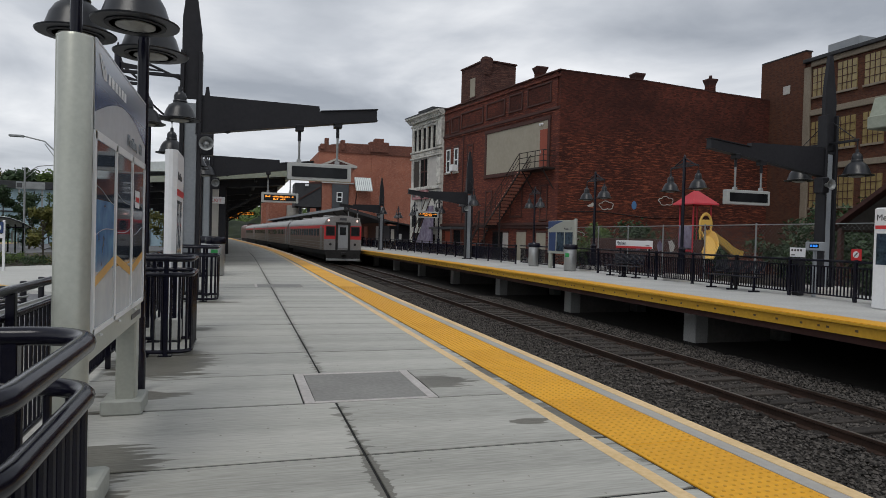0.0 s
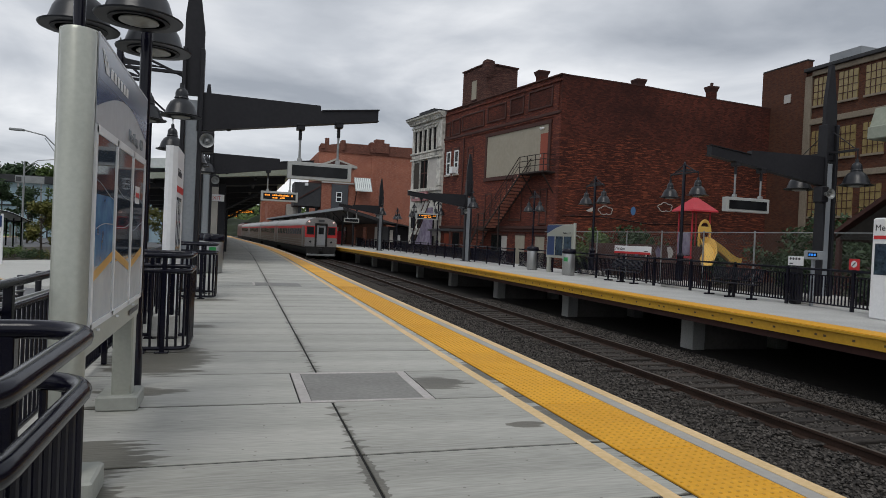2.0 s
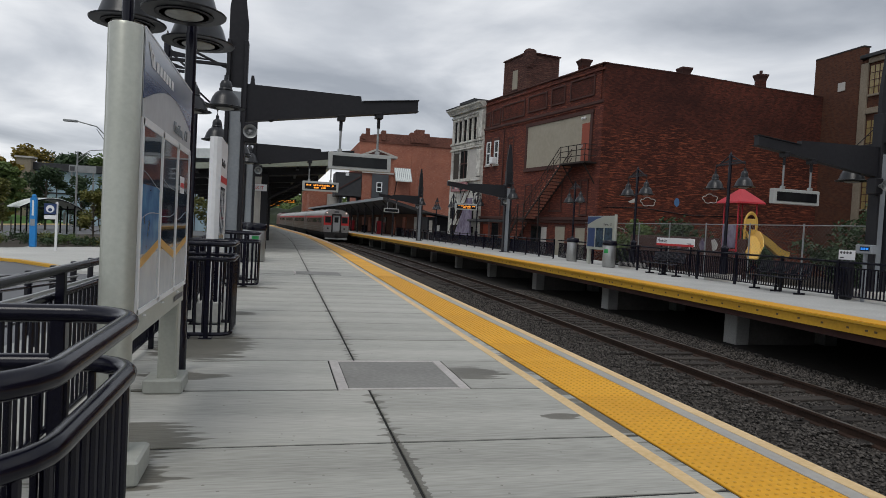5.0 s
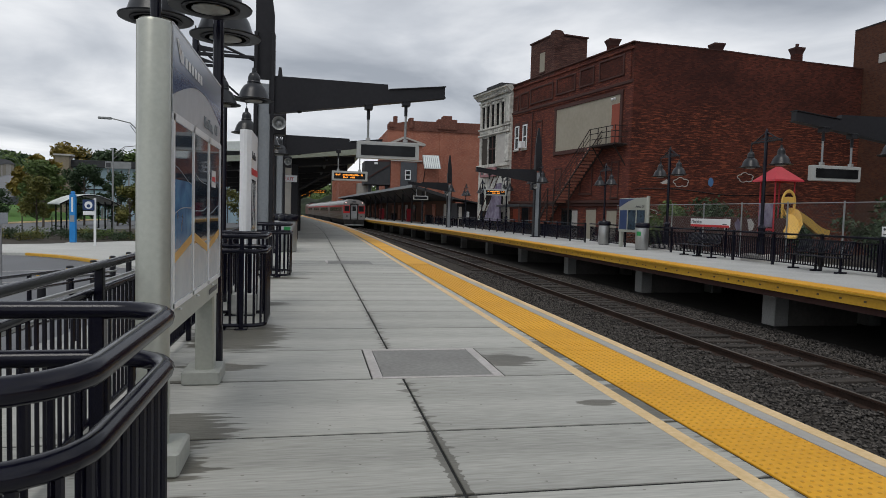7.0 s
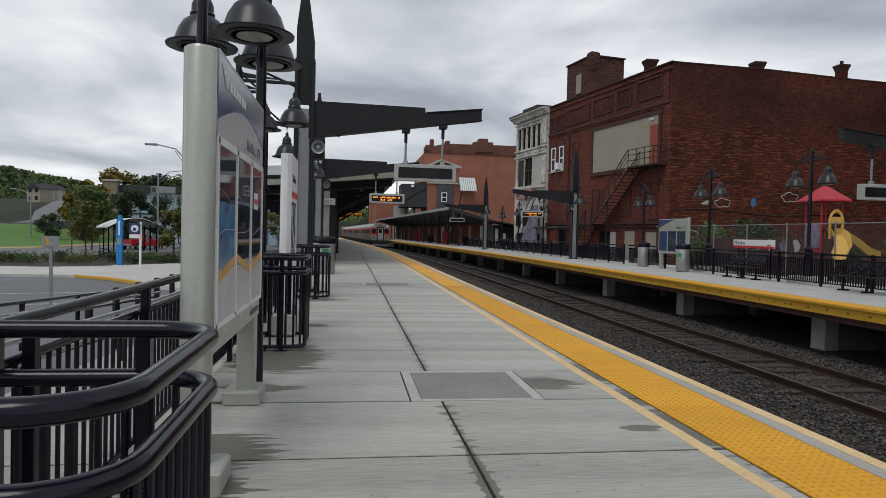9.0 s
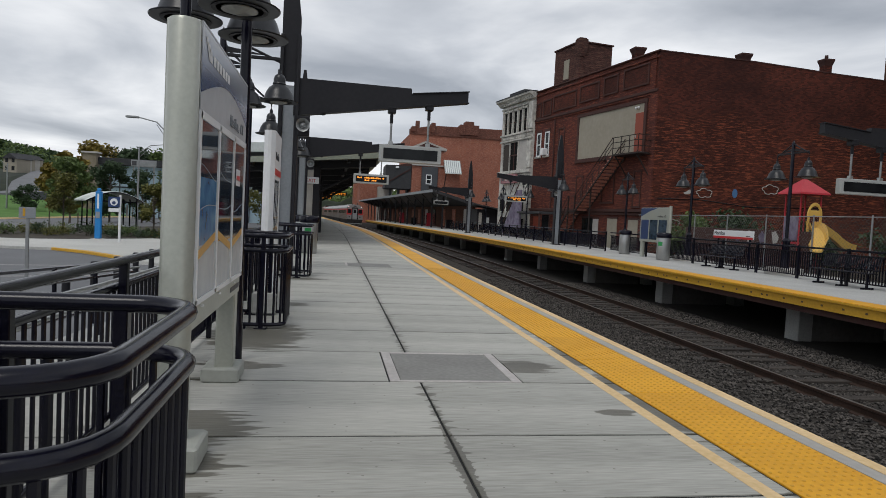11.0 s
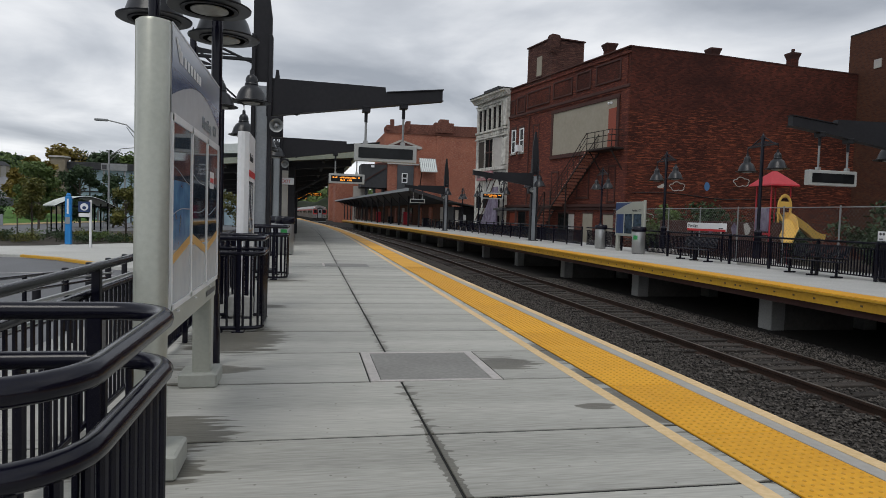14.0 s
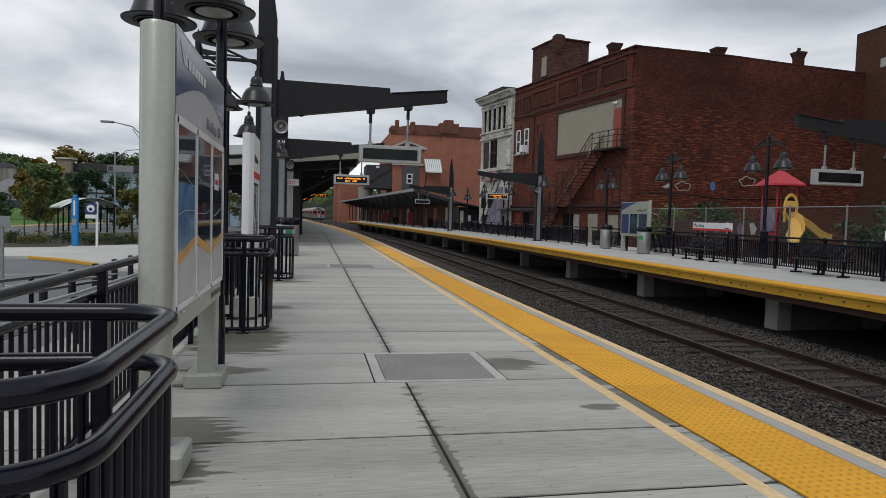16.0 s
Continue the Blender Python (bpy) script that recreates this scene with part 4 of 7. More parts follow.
# ---- masts with a tapered beam and a hanging display ----
def display_mast(at, side, label, lit=False, lamps=True, z0=0.0):
    """side +1: the beam reaches towards +x."""
    ms = thing("display_mast", at, label, "mast", "platform masts")
    part("mast_lower", Mesh().box(-0.13, 0.13, -0.07, 0.07, z0, 4.1, 0.01), M_LIGHTGREY, ms, "light grey lower mast")
    part("mast_flange", Mesh().box(0.14, 0.22, -0.16, 0.16, z0, 5.2, 0.01), M_DARK, ms)
    part("mast_flange", Mesh().box(-0.22, -0.14, -0.16, 0.16, z0 + 0.0, 5.2, 0.01), M_DARK, ms)
    part("mast_fin", Mesh().prism([(-0.2, 4.2), (0.2, 4.2), (0.2, 5.6), (0.02, 6.9), (-0.08, 6.9), (-0.2, 5.9)], -0.06, 0.06, "y"), M_DARK, ms)
    s = side
    def px(pts):
        return [(p * s, q) for p, q in pts] if s > 0 else [(p * s, q) for p, q in reversed(pts)]
    part("beam", Mesh().prism(px([(0.1, 3.46), (4.05, 4.04), (4.05, 4.27), (2.74, 4.12), (2.72, 4.25), (0.1, 4.28)]), -0.09, 0.09, "y"), M_DARK, ms, "charcoal tapered beam")
    part("beam_cap", Mesh().prism(px([(2.75, 4.13), (4.07, 4.275), (4.07, 4.295), (2.75, 4.15)]), -0.12, 0.12, "y"), M_DARK, ms)
    part("beam_lip", Mesh().prism(px([(0.1, 3.44), (4.07, 4.02), (4.07, 4.04), (0.1, 3.46)]), -0.12, 0.12, "y"), M_DARK, ms)
    dp = part("display", Mesh().box(min(s * 2.05, s * 3.48), max(s * 2.05, s * 3.48), -0.09, 0.09, 2.56, 2.95, 0.012), M_DISPLAY, ms, "grey framed message display")
    part("display_screen", Mesh().box(min(s * 2.14, s * 3.39), max(s * 2.14, s * 3.39), -0.1, -0.0905, 2.63, 2.87), M_GLASSD, dp, "black screen")
    part("display_screen", Mesh().box(min(s * 2.14, s * 3.39), max(s * 2.14, s * 3.39), 0.0905, 0.1, 2.63, 2.87), M_GLASSD, dp)
    if lit:
        x = 2.22
        for row, n in ((2.765, 16), (2.665, 7)):
            x = 2.2 if n > 10 else 2.5
            for k in range(n):
                wdt = 0.045 + 0.018 * ((k * 7) % 3 == 0)
                if (k * 5) % 11 != 4:
                    part("lit_character", Mesh().box(s * x if s > 0 else s * (x + wdt), s * (x + wdt) if s > 0 else s * x, -0.1035, -0.1015, row, row + 0.062 - 0.02 * (k % 3 == 1)), M_AMBER, dp)
                x += wdt + 0.017
    for hx in (2.3, 3.16):
        zb = 3.46 + (hx - 0.1) / 3.95 * 0.58
        part("hanger", Mesh().tube([(s * hx, 0, 2.95), (s * hx, 0, zb - 0.2)], 0.026, 8), M_PIPE, ms, "galvanised hanger rod")
        part("hanger_sleeve", Mesh().tube([(s * hx, 0, zb - 0.34), (s * hx, 0, zb)], 0.038, 8), M_DARK, ms)
        part("hanger_collar", Mesh().box(s * hx - 0.09, s * hx + 0.09, -0.11, 0.11, zb - 0.12, zb + 0.02, 0.01), M_DARK, ms)
        part("hanger_foot", Mesh().box(s * hx - 0.05, s * hx + 0.05, -0.05, 0.05, 2.95, 3.03, 0.008), M_STEEL, ms)
    if lamps:
        part("lamp_crossbar", Mesh().box(-0.03, 0.03, -0.98, 0.98, 4.36, 4.43, 0.01), M_DARK, ms)
        for k in (-1, 1):
            bell(ms, (0, k * 0.95, 3.42), 1.4)
            part("lamp_rod", Mesh().tube([(0, k * 0.95, 4.05), (0, k * 0.95, 4.4)], 0.02, 6), M_DARK, ms)
            part("lamp_stay", Mesh().tube([(0, k * 0.9, 4.42), (0, 0.12 * k, 5.0)], 0.012, 6), M_DARK, ms)
    hx = s * 0.34
    part("speaker_box", Mesh().box(hx - 0.13, hx + 0.13, -0.3, 0.0, 2.98, 3.42, 0.02), M_DARK, ms)
    sp = part("loudspeaker", Mesh().lathe([(0.05, 0.0), (0.06, 0.1), (0.13, 0.2), (0.15, 0.21), (0.14, 0.2), (0.075, 0.1), (0.03, 0.1), (0.03, 0.16), (0.005, 0.17)], (0, 0, 0), 18), M_PIPE, ms, "grey horn loudspeaker", smooth=True, at=pose(hx, -0.28, 3.2, 90, 0, 0))
    part("camera_dome", Mesh().lathe([(0.01, -0.1), (0.06, -0.08), (0.07, 0), (0.03, 0.05)], (s * 0.75, 0, 3.6), 10), M_DARK, ms)
    part("foot_plate", Mesh().box(-0.3, 0.3, -0.25, 0.25, z0, z0 + 0.05, 0.01), M_DARK, ms)
    return ms


M_DISPLAY = surf("display_frame_grey", (0.36, 0.37, 0.36), (0.44, 0.45, 0.44), rough=0.45, metal=0.2, big=2, fine=20, bump=0.02)
display_mast((-1.06, 15.2, 0), 1, "charcoal mast with a tapered beam and a blank hanging display", lamps=False)
display_mast((-1.28, 27.0, 0), 1, "charcoal mast with a lit amber train display under its beam", lit=True)
display_mast((15.95, 14.7, -0.1), -1, "charcoal mast across the track with a hanging display")
display_mast((14.05, 40.0, 0), -1, "charcoal mast in front of the fire stair with a lit display", lit=True)
display_mast((12.9, 62.0, 0), -1, "charcoal mast beside the far shelter with a small display")


# ---- bins and benches ----
def bin_(at, label, green=True, a0=-115):
    bn = thing("litter_bin", at, label, "bin", "litter bins")
    part("body", Mesh().lathe([(0.27, 0.02), (0.28, 0.04), (0.28, 0.95), (0.27, 0.97)], (0, 0, 0), 24), M_STEEL, bn, "brushed steel drum", smooth=True)
    part("lid", Mesh().lathe([(0.30, 0.97), (0.31, 1.0), (0.31, 1.14), (0.28, 1.18), (0.12, 1.2)], (0, 0, 0), 24), M_BLACK, bn, "black plastic lid", smooth=True)
    part("foot", Mesh().lathe([(0.25, 0), (0.25, 0.03)], (0, 0, 0), 20), M_DARK, bn)
    if green:
        part("recycling_plate", Mesh().loft([[(0.284 * math.cos(a), 0.284 * math.sin(a), z) for a in [radians(a0 + 7 * i) for i in range(7)]] for z in (0.62, 0.8)], caps=False, closed=False), M_GREENBIN, bn, "green recycling plate")
    return bn


bin_((-0.72, 21.3, 0), "steel litter bin with black lid and green recycling plate")
bin_((-0.95, 22.5, 0), "steel litter bin with black lid", green=False)
bin_((14.5, 30.95, 0), "steel litter bin with black lid beside the fence", green=False)
bin_((14.15, 26.4, 0), "steel litter bin with green plate beside the map board", a0=-170)


def bench(at, turn, label):
    be = thing("bench", at, label, "bench", "platform benches", turn)
    L = 2.1
    for k in range(6):
        part("seat_slat", Mesh().box(0.02 + 0.072 * k, 0.065 + 0.072 * k, -L / 2, L / 2, 0.425, 0.45, 0.006), M_BLACK, be)
    for z, x in ((0.5, 0.45), (0.86, 0.54)):
        part("back_rail", Mesh().box(x, x + 0.035, -L / 2, L / 2, z, z + 0.04, 0.006), M_BLACK, be)
    slat_ = Mesh().prism([(0.455, 0.5), (0.475, 0.5), (0.565, 0.88), (0.545, 0.88)], -0.014, 0.014, "y").data("back_slat", M_BLACK)
    for k in range(26):
        part("back_slat", slat_, M_BLACK, be, at=pose(0, -L / 2 + 0.04 + k * (L - 0.08) / 25, 0))
    for yy in (-L / 2 + 0.15, 0, L / 2 - 0.15):
        part("leg", Mesh().box(0.06, 0.44, yy - 0.03, yy + 0.03, 0.0, 0.05, 0.008), M_BLACK, be)
        part("leg", Mesh().box(0.2, 0.27, yy - 0.025, yy + 0.025, 0.05, 0.42, 0.008), M_BLACK, be)
    for yy in (-L / 2 + 0.03, -L / 4, 0, L / 4, L / 2 - 0.03):
        part("armrest", Mesh().tube([(0.05, yy, 0.45), (0.02, yy, 0.62), (0.1, yy, 0.68), (0.35, yy, 0.66), (0.46, yy, 0.6)], 0.016, 6), M_BLACK, be, smooth=True)
    return be


bench((14.03, 16.4, 0), 0, "black metal bench with curved armrests against the fence")
bench((14.03, 22.35, 0), 0, "black metal bench with curved armrests against the fence")
bench((-1.25, 19.2, 0), 180, "black metal bench on the near platform")

# ---- fence on the far platform ----
fs = thing("fence_section", (14.65, 10.5, 0), "black steel picket fence section along the far platform", "fence", "platform fence")
SEC = 2.05
part("top_rail", Mesh().box(-0.03, 0.03, 0, SEC, 0.98, 1.04, 0.01), M_BLACK, fs)
part("middle_rail", Mesh().box(-0.018, 0.018, 0.03, SEC - 0.03, 0.84, 0.875, 0.004), M_BLACK, fs)
part("bottom_rail", Mesh().box(-0.018, 0.018, 0.03, SEC - 0.03, 0.1, 0.135, 0.004), M_BLACK, fs)
part("post", Mesh().box(-0.04, 0.04, -0.04, 0.04, 0, 1.06, 0.008), M_BLACK, fs)
pk = Mesh().box(-0.014, 0.014, -0.014, 0.014, 0.13, 0.85).data("picket", M_BLACK)
for i in range(19):
    part("picket", pk, M_BLACK, fs, at=pose(0, 0.1 + i * 0.1025, 0))
for i in range(1, 31):
    yy = 10.5 + i * SEC
    if 26.0 < yy + SEC / 2 < 29.3:
        continue
    copy_thing(fs, pose(14.65 - (0.25 if 31.5 < yy else 0) + bend(yy), yy, 0))

# ---- boards on the far platform ----
ib = thing("route_map_board", (14.45, 28.0, 0), "silver route map board with three dark panels across the track", "sign")
part("panel_body", Mesh().box(0, 0.16, -1.3, 1.3, 0.72, 2.3, 0.015), M_SILVER, ib)
part("column", Mesh().lathe([(0.07, 0), (0.07, 2.36)], (0.08, -1.33, 0), 18), M_SILVER, ib, smooth=True)
part("rear_post", Mesh().box(0.0, 0.14, 1.0, 1.2, 0, 0.74, 0.01), M_SILVER, ib)
part("header_band", Mesh().prism([(1.28, 2.28), (1.28, 1.88), (0.4, 2.14), (-0.3, 2.27)], -0.006, -0.002, "x"), M_NAVY, ib, "navy band")
for k in range(3):
    part("poster", Mesh().box(-0.008, -0.002, 1.2 - 0.84 * k - 0.72, 1.2 - 0.84 * k, 0.84, 1.74), M_POSTER2 if k else M_NAVY, ib, "dark route poster")
for word, wy in (("Meriden,", -0.35), ("CT", -0.94)):
    part("lettering", words(word, 0.13, M_INK), M_INK, ib, at=Matrix.Translation((-0.006, wy, 1.86)) @ pose(0, 0, 0, 90, 0, -90))
nb = thing("station_name_sign", (15.1, 22.95, 0), "white station name sign with a red lower band above the fence", "sign")
part("plate", Mesh().box(0, 0.04, -1.27, 1.27, 1.13, 1.43, 0.005), M_WHITE, nb)
part("red_band", Mesh().box(-0.004, -0.001, -1.26, 1.26, 1.115, 1.20), M_RED, nb)
part("lettering", words("Meriden", 0.21, M_INK), M_INK, nb, at=Matrix.Translation((-0.004, 1.2, 1.245)) @ pose(0, 0, 0, 90, 0, -90))
part("lettering_bar", Mesh().box(-0.004, -0.001, -1.1, -0.85, 1.22, 1.25), M_INK, nb)
for yy in (-1.0, 1.0):
    part("post", Mesh().box(0.045, 0.09, yy - 0.03, yy + 0.03, 0, 1.4, 0.004), M_BLACK, nb)
ws = thing("platform_name_board", (13.75, 10.86, 0), "white upright name board with a red stripe on the far platform", "sign")
part("blade", Mesh().box(-0.07, 0.07, -0.45, 0.45, 0.0, 2.28, 0.03), M_WHITE, ws)
part("stripe", Mesh().box(-0.076, -0.071, -0.4, 0.4, 1.80, 1.88), M_RED, ws)
part("lettering", words("Meriden", 0.2, M_INK), M_INK, ws, at=Matrix.Translation((-0.074, 0.38, 1.99)) @ pose(0, 0, 0, 90, 0, -90))
part("diagram_panel", Mesh().box(-0.076, -0.071, -0.36, 0.36, 1.0, 1.7), M_POSTER2, ws)
# small service signs behind the fence
ss = thing("service_sign", (14.9, 14.55, 0), "small white notice with dark pictograms on a black pedestal", "sign")
part("pedestal", Mesh().box(-0.1, 0.1, -0.13, 0.13, 0, 1.0, 0.02), M_DARK, ss)
part("pole", Mesh().tube([(0, 0, 1.0), (0, 0, 1.3)], 0.025, 8), M_BLACK, ss)
part("plate", Mesh().box(-0.06, -0.03, -0.26, 0.26, 1.07, 1.33, 0.005), M_WHITE, ss)
for k in range(4):
    part("pictogram", Mesh().prism([(-0.13 + 0.1 * k + 0.038 * math.cos(radians(a)), 1.26 + 0.038 * math.sin(radians(a))) for a in range(0, 360, 45)], -0.064, -0.0605, "x"), M_INK, ss)
part("lettering_bar", Mesh().box(-0.064, -0.0605, 0.08, 0.2, 1.11, 1.14), M_INK, ss)
kb = thing("help_kiosk", (14.95, 14.06, 0), "slim steel post with a small lit blue display", "kiosk")
part("post", Mesh().box(-0.04, 0.04, -0.04, 0.04, 0, 1.28, 0.008), M_LIGHTGREY, kb)
part("case", Mesh().box(-0.09, 0.09, -0.25, 0.25, 1.26, 1.5, 0.015), M_LIGHTGREY, kb, "grey display case")
part("screen", Mesh().box(-0.096, -0.091, -0.2, 0.1, 1.33, 1.45), M_GLASSD, kb, "dark display window")
for k in range(3):
    part("lit_character", Mesh().box(-0.1, -0.0965, -0.16 + 0.085 * k, -0.1 + 0.085 * k, 1.36, 1.42), M_BLUELED, kb, "lit blue characters")
ns = thing("no_smoking_sign", (15.4, 13.2, 0), "small red and white prohibition sign on a thin pole", "sign")
part("plate", Mesh().box(0, 0.02, -0.15, 0.15, 1.03, 1.33, 0.004), M_RED, ns)
part("disc", Mesh().prism([(0.09 * math.cos(radians(a)), 1.19 + 0.09 * math.sin(radians(a))) for a in range(0, 360, 30)], -0.006, -0.001, "x"), M_WHITE, ns)
part("bar", Mesh().prism([(-0.06, 1.23), (-0.04, 1.25), (0.06, 1.15), (0.04, 1.13)], -0.009, -0.0065, "x"), M_INK, ns)
part("pole", Mesh().tube([(0.03, 0, 0), (0.03, 0, 1.33)], 0.02, 6), M_PIPE, ns)
solo("mast_plinth", Mesh().lathe([(0.85, 0), (0.85, 0.2), (0.8, 0.23)], (15.95, 14.7, 0.0), 24), M_MURAL, "white round plinth at the mast across the track", "plinth")


# ---- ground behind the far platform, chain-link fence, playground ----
solo("yard", Mesh().box(17.25, 60, -40, 130, GROUND - 0.01, -0.75), M_MULCH, "dark mulched yard behind the far platform", "ground", "structure")
cl = thing("chain_link_fence", (17.6, 11.0, -0.75), "galvanised chain-link fence along the playground", "fence")
CH, CL = 2.85, 25.0
for i in range(10):
    part("post", Mesh().tube([(0, i * 2.7, 0), (0, i * 2.7, CH + 0.06)], 0.03, 8), M_PIPE, cl, smooth=True)
part("top_rail", Mesh().tube([(0, 0, CH), (0, CL, CH)], 0.018, 6), M_PIPE, cl, smooth=True)
wire = Mesh()
sp = 0.16
k = -CH
while k < CL:
    for sgn in (1, -1):
        y0, z0, y1, z1 = (k, 0, k + CH, CH) if sgn > 0 else (k, CH, k + CH, 0)
        if y0 < 0:
            z0, y0 = z0 + sgn * (-y0), 0
        if y1 > CL:
            z1, y1 = z1 - sgn * (y1 - CL), CL
        if y1 > y0:
            wire.add([(0, y0, z0 - 0.004), (0, y0, z0 + 0.004), (0, y1, z1 + 0.004), (0, y1, z1 - 0.004), (0.006, y0, z0), (0.006, y1, z1)], [(0, 1, 2, 3), (1, 4, 5, 2), (0, 3, 5, 4)])
    k += sp
part("wire_mesh", wire, M_WIRE, cl, "woven wire mesh", kind="stuff")

pg = thing("playground_tower", (19.9, 25.0, -0.75), "red-roofed playground tower with a yellow plastic slide", "playground")
for x in (-0.75, 0.75):
    for yy in (-0.75, 0.75):
        part("post", Mesh().tube([(x, yy, 0), (x, yy, 3.95)], 0.055, 10), M_PLAYRED, pg, smooth=True)
part("roof", Mesh().loft([[(x * 1.15, y * 1.15, 3.85) for x, y in ((-1, -1), (1, -1), (1, 1), (-1, 1))], [(x * 1.12, y * 1.12, 3.92) for x, y in ((-1, -1), (1, -1), (1, 1), (-1, 1))],
                          [(x * 0.12, y * 0.12, 4.5) for x, y in ((-1, -1), (1, -1), (1, 1), (-1, 1))]]), M_PLAYRED, pg, "red pyramid roof")
part("deck", Mesh().box(-0.8, 0.8, -0.8, 0.8, 1.75, 1.85, 0.02), M_PLAYRED, pg)
part("entry_arch", Mesh().tube([(0.5 * math.cos(radians(a)) + 0.25, -0.86, 2.95 + 0.5 * math.sin(radians(a))) for a in range(0, 181, 15)], 0.075, 8), M_SLIDE, pg, smooth=True)
part("entry_panel", Mesh().box(-0.3, -0.12, -0.9, -0.83, 2.2, 2.98, 0.02), M_SLIDE, pg)
part("entry_panel", Mesh().box(0.62, 0.8, -0.9, -0.83, 2.2, 2.98, 0.02), M_SLIDE, pg)
part("entry_bar", Mesh().box(-0.15, 0.65, -0.9, -0.84, 2.95, 3.2, 0.03), M_SLIDE, pg)


def chute(pts, w):
    rings = []
    for i, p in enumerate(pts):
        a, b = Vector(pts[max(i - 1, 0)]), Vector(pts[min(i + 1, len(pts) - 1)])
        d = (b - a).normalized()
        s = d.cross(Vector((0, 0, 1))).normalized()
        u = s.cross(d).normalized()
        c = Vector(p)
        rings.append([c - s * w + u * 0.28, c - s * w * 0.7 + u * 0.03, c, c + s * w * 0.7 + u * 0.03, c + s * w + u * 0.28, c + s * (w + 0.04) + u * 0.28, c + s * w * 0.75 - u * 0.03, c - u * 0.05, c - s * w * 0.75 - u * 0.03, c - s * (w + 0.04) + u * 0.28])
    return Mesh().loft(rings)


part("slide", chute([(0.3, -0.6, 2.46), (0.25, -1.1, 2.4), (0.1, -1.6, 2.15), (-0.25, -2.15, 1.8), (-0.75, -2.6, 1.58), (-1.0, -2.8, 1.52)], 0.44), M_SLIDE, pg, "yellow plastic slide", smooth=True)
part("slide", chute([(0.7, -0.3, 2.5), (1.0, -0.8, 2.38), (1.6, -1.0, 2.05), (2.2, -1.1, 1.75), (2.7, -1.25, 1.6), (3.0, -1.35, 1.58)], 0.36), M_SLIDE, pg, "yellow plastic slide", smooth=True)
part("climber", Mesh().box(-0.85, -0.78, -0.7, 0.7, 1.9, 2.9, 0.02), M_PURPLE, pg, "purple side panel")
pg.scale = (0.62, 0.62, 1.0)
pg.location = (19.62, 25.0, -0.75)
ms_ = thing("mural_board", (19.2, 28.5, -0.75), "row of pale painted shapes on a low wall behind the fence", "mural")
part("low_wall", Mesh().box(0.0, 0.2, -4.5, 5.0, 0, 2.3, 0.02), M_TRIM, ms_)
for i in range(5):
    part("painted_shape", Mesh().prism([(-3.5 + i * 0.9, 1.75), (-3.25 + i * 0.9, 1.7), (-3.1 + i * 0.9, 2.0 + 0.2 * (i % 2)), (-3.35 + i * 0.9, 2.25), (-3.6 + i * 0.9, 2.0)], -0.01, -0.002, "x"), M_MURAL if i % 2 else M_PURPLE, ms_)

shed = thing("timber_shelter", (22.0, 16.5, -0.75), "brown timber gabled shelter behind the fence", "shelter")
part("roof", Mesh().prism([(-2.2, 2.7), (0, 4.1), (2.2, 2.7), (2.2, 2.85), (0, 4.28), (-2.2, 2.85)], -1.6, 1.6, "x"), M_TRIM, shed, "brown pitched roof")
part("gable", Mesh().prism([(-1.9, 2.75), (0, 3.95), (1.9, 2.75)], -1.45, -1.35, "x"), M_SOIL, shed)
for x in (-1.4, 1.4):
    for yy in (-1.8, 1.8):
        part("post", Mesh().box(x - 0.08, x + 0.08, yy - 0.08, yy + 0.08, 0, 2.8, 0.01), M_TRIM, shed)


# ---- large brick building ----
BX, BY, BZ = 20.4, 40.05, -0.75
# the street front stands at a slight angle to the line: built along x = BX, then swung about the corner
SWING = Matrix.Translation((BX, BY, 0)) @ Matrix.Rotation(radians(10), 4, "Z") @ Matrix.Translation((-BX, -BY, 0))
bb = thing("brick_warehouse", (0, 0, 0), "tall soot-stained red brick warehouse with a boarded front", "building")
FEND = 57.1
TOP = 12.8


def front(name, mesh, material, label="", parent=None):
    """A piece of the swung street front."""
    return part(name, mesh, material, parent or bb, label, at=None if parent else SWING)


wall_profile = [(BX, BZ), (37.7, BZ), (37.7, 12.25), (33.0, 12.4), (27.0, 12.68), (BX, TOP)]
part("side_wall", Mesh().prism(wall_profile, BY, BY + 0.4, "y"), M_BRICK, bb, "blank soot-stained brick wall")
cop = [(BX - 0.03, TOP), (27.0, 12.68), (33.0, 12.4), (37.7, 12.25), (37.7, 12.31), (33.0, 12.46), (27.0, 12.74), (BX - 0.03, TOP + 0.06)]
part("coping", Mesh().prism(cop, BY - 0.03, BY + 0.45, "y"), M_TRIM, bb)
front("front_wall", Mesh().box(BX + 0.002, BX + 0.4, BY + 0.41, FEND, BZ, TOP), M_BRICKF, "dark red painted brick front")
bx_far = BX - (FEND - BY) * math.sin(radians(10))
by_far = BY + (FEND - BY) * math.cos(radians(10))
part("roof_deck", Mesh().prism([(BX + 0.5, BY + 0.4), (37.3, BY + 0.4), (37.3, 67), (bx_far + 0.6, by_far)], 11.8, 12.0, "z"), M_ROOFD, bb)
part("rear_wall", Mesh().box(37.3, 37.7, BY + 0.4, 67, BZ, 12.2), M_BRICK2, bb)
front("parapet_cap", Mesh().box(BX - 0.12, BX + 0.4, BY + 0.02, FEND, TOP, TOP + 0.1, 0.02), M_TRIM)
front("parapet_band", Mesh().box(BX - 0.09, BX, BY + 0.01, FEND, 12.42, 12.56, 0.015), M_BRICKF)
front("parapet_band", Mesh().box(BX - 0.12, BX, BY + 0.01, FEND, 10.22, 10.42, 0.02), M_TRIM)
front("parapet_band", Mesh().box(BX - 0.07, BX, BY + 0.01, FEND, 10.08, 10.2, 0.015), M_BRICKF)
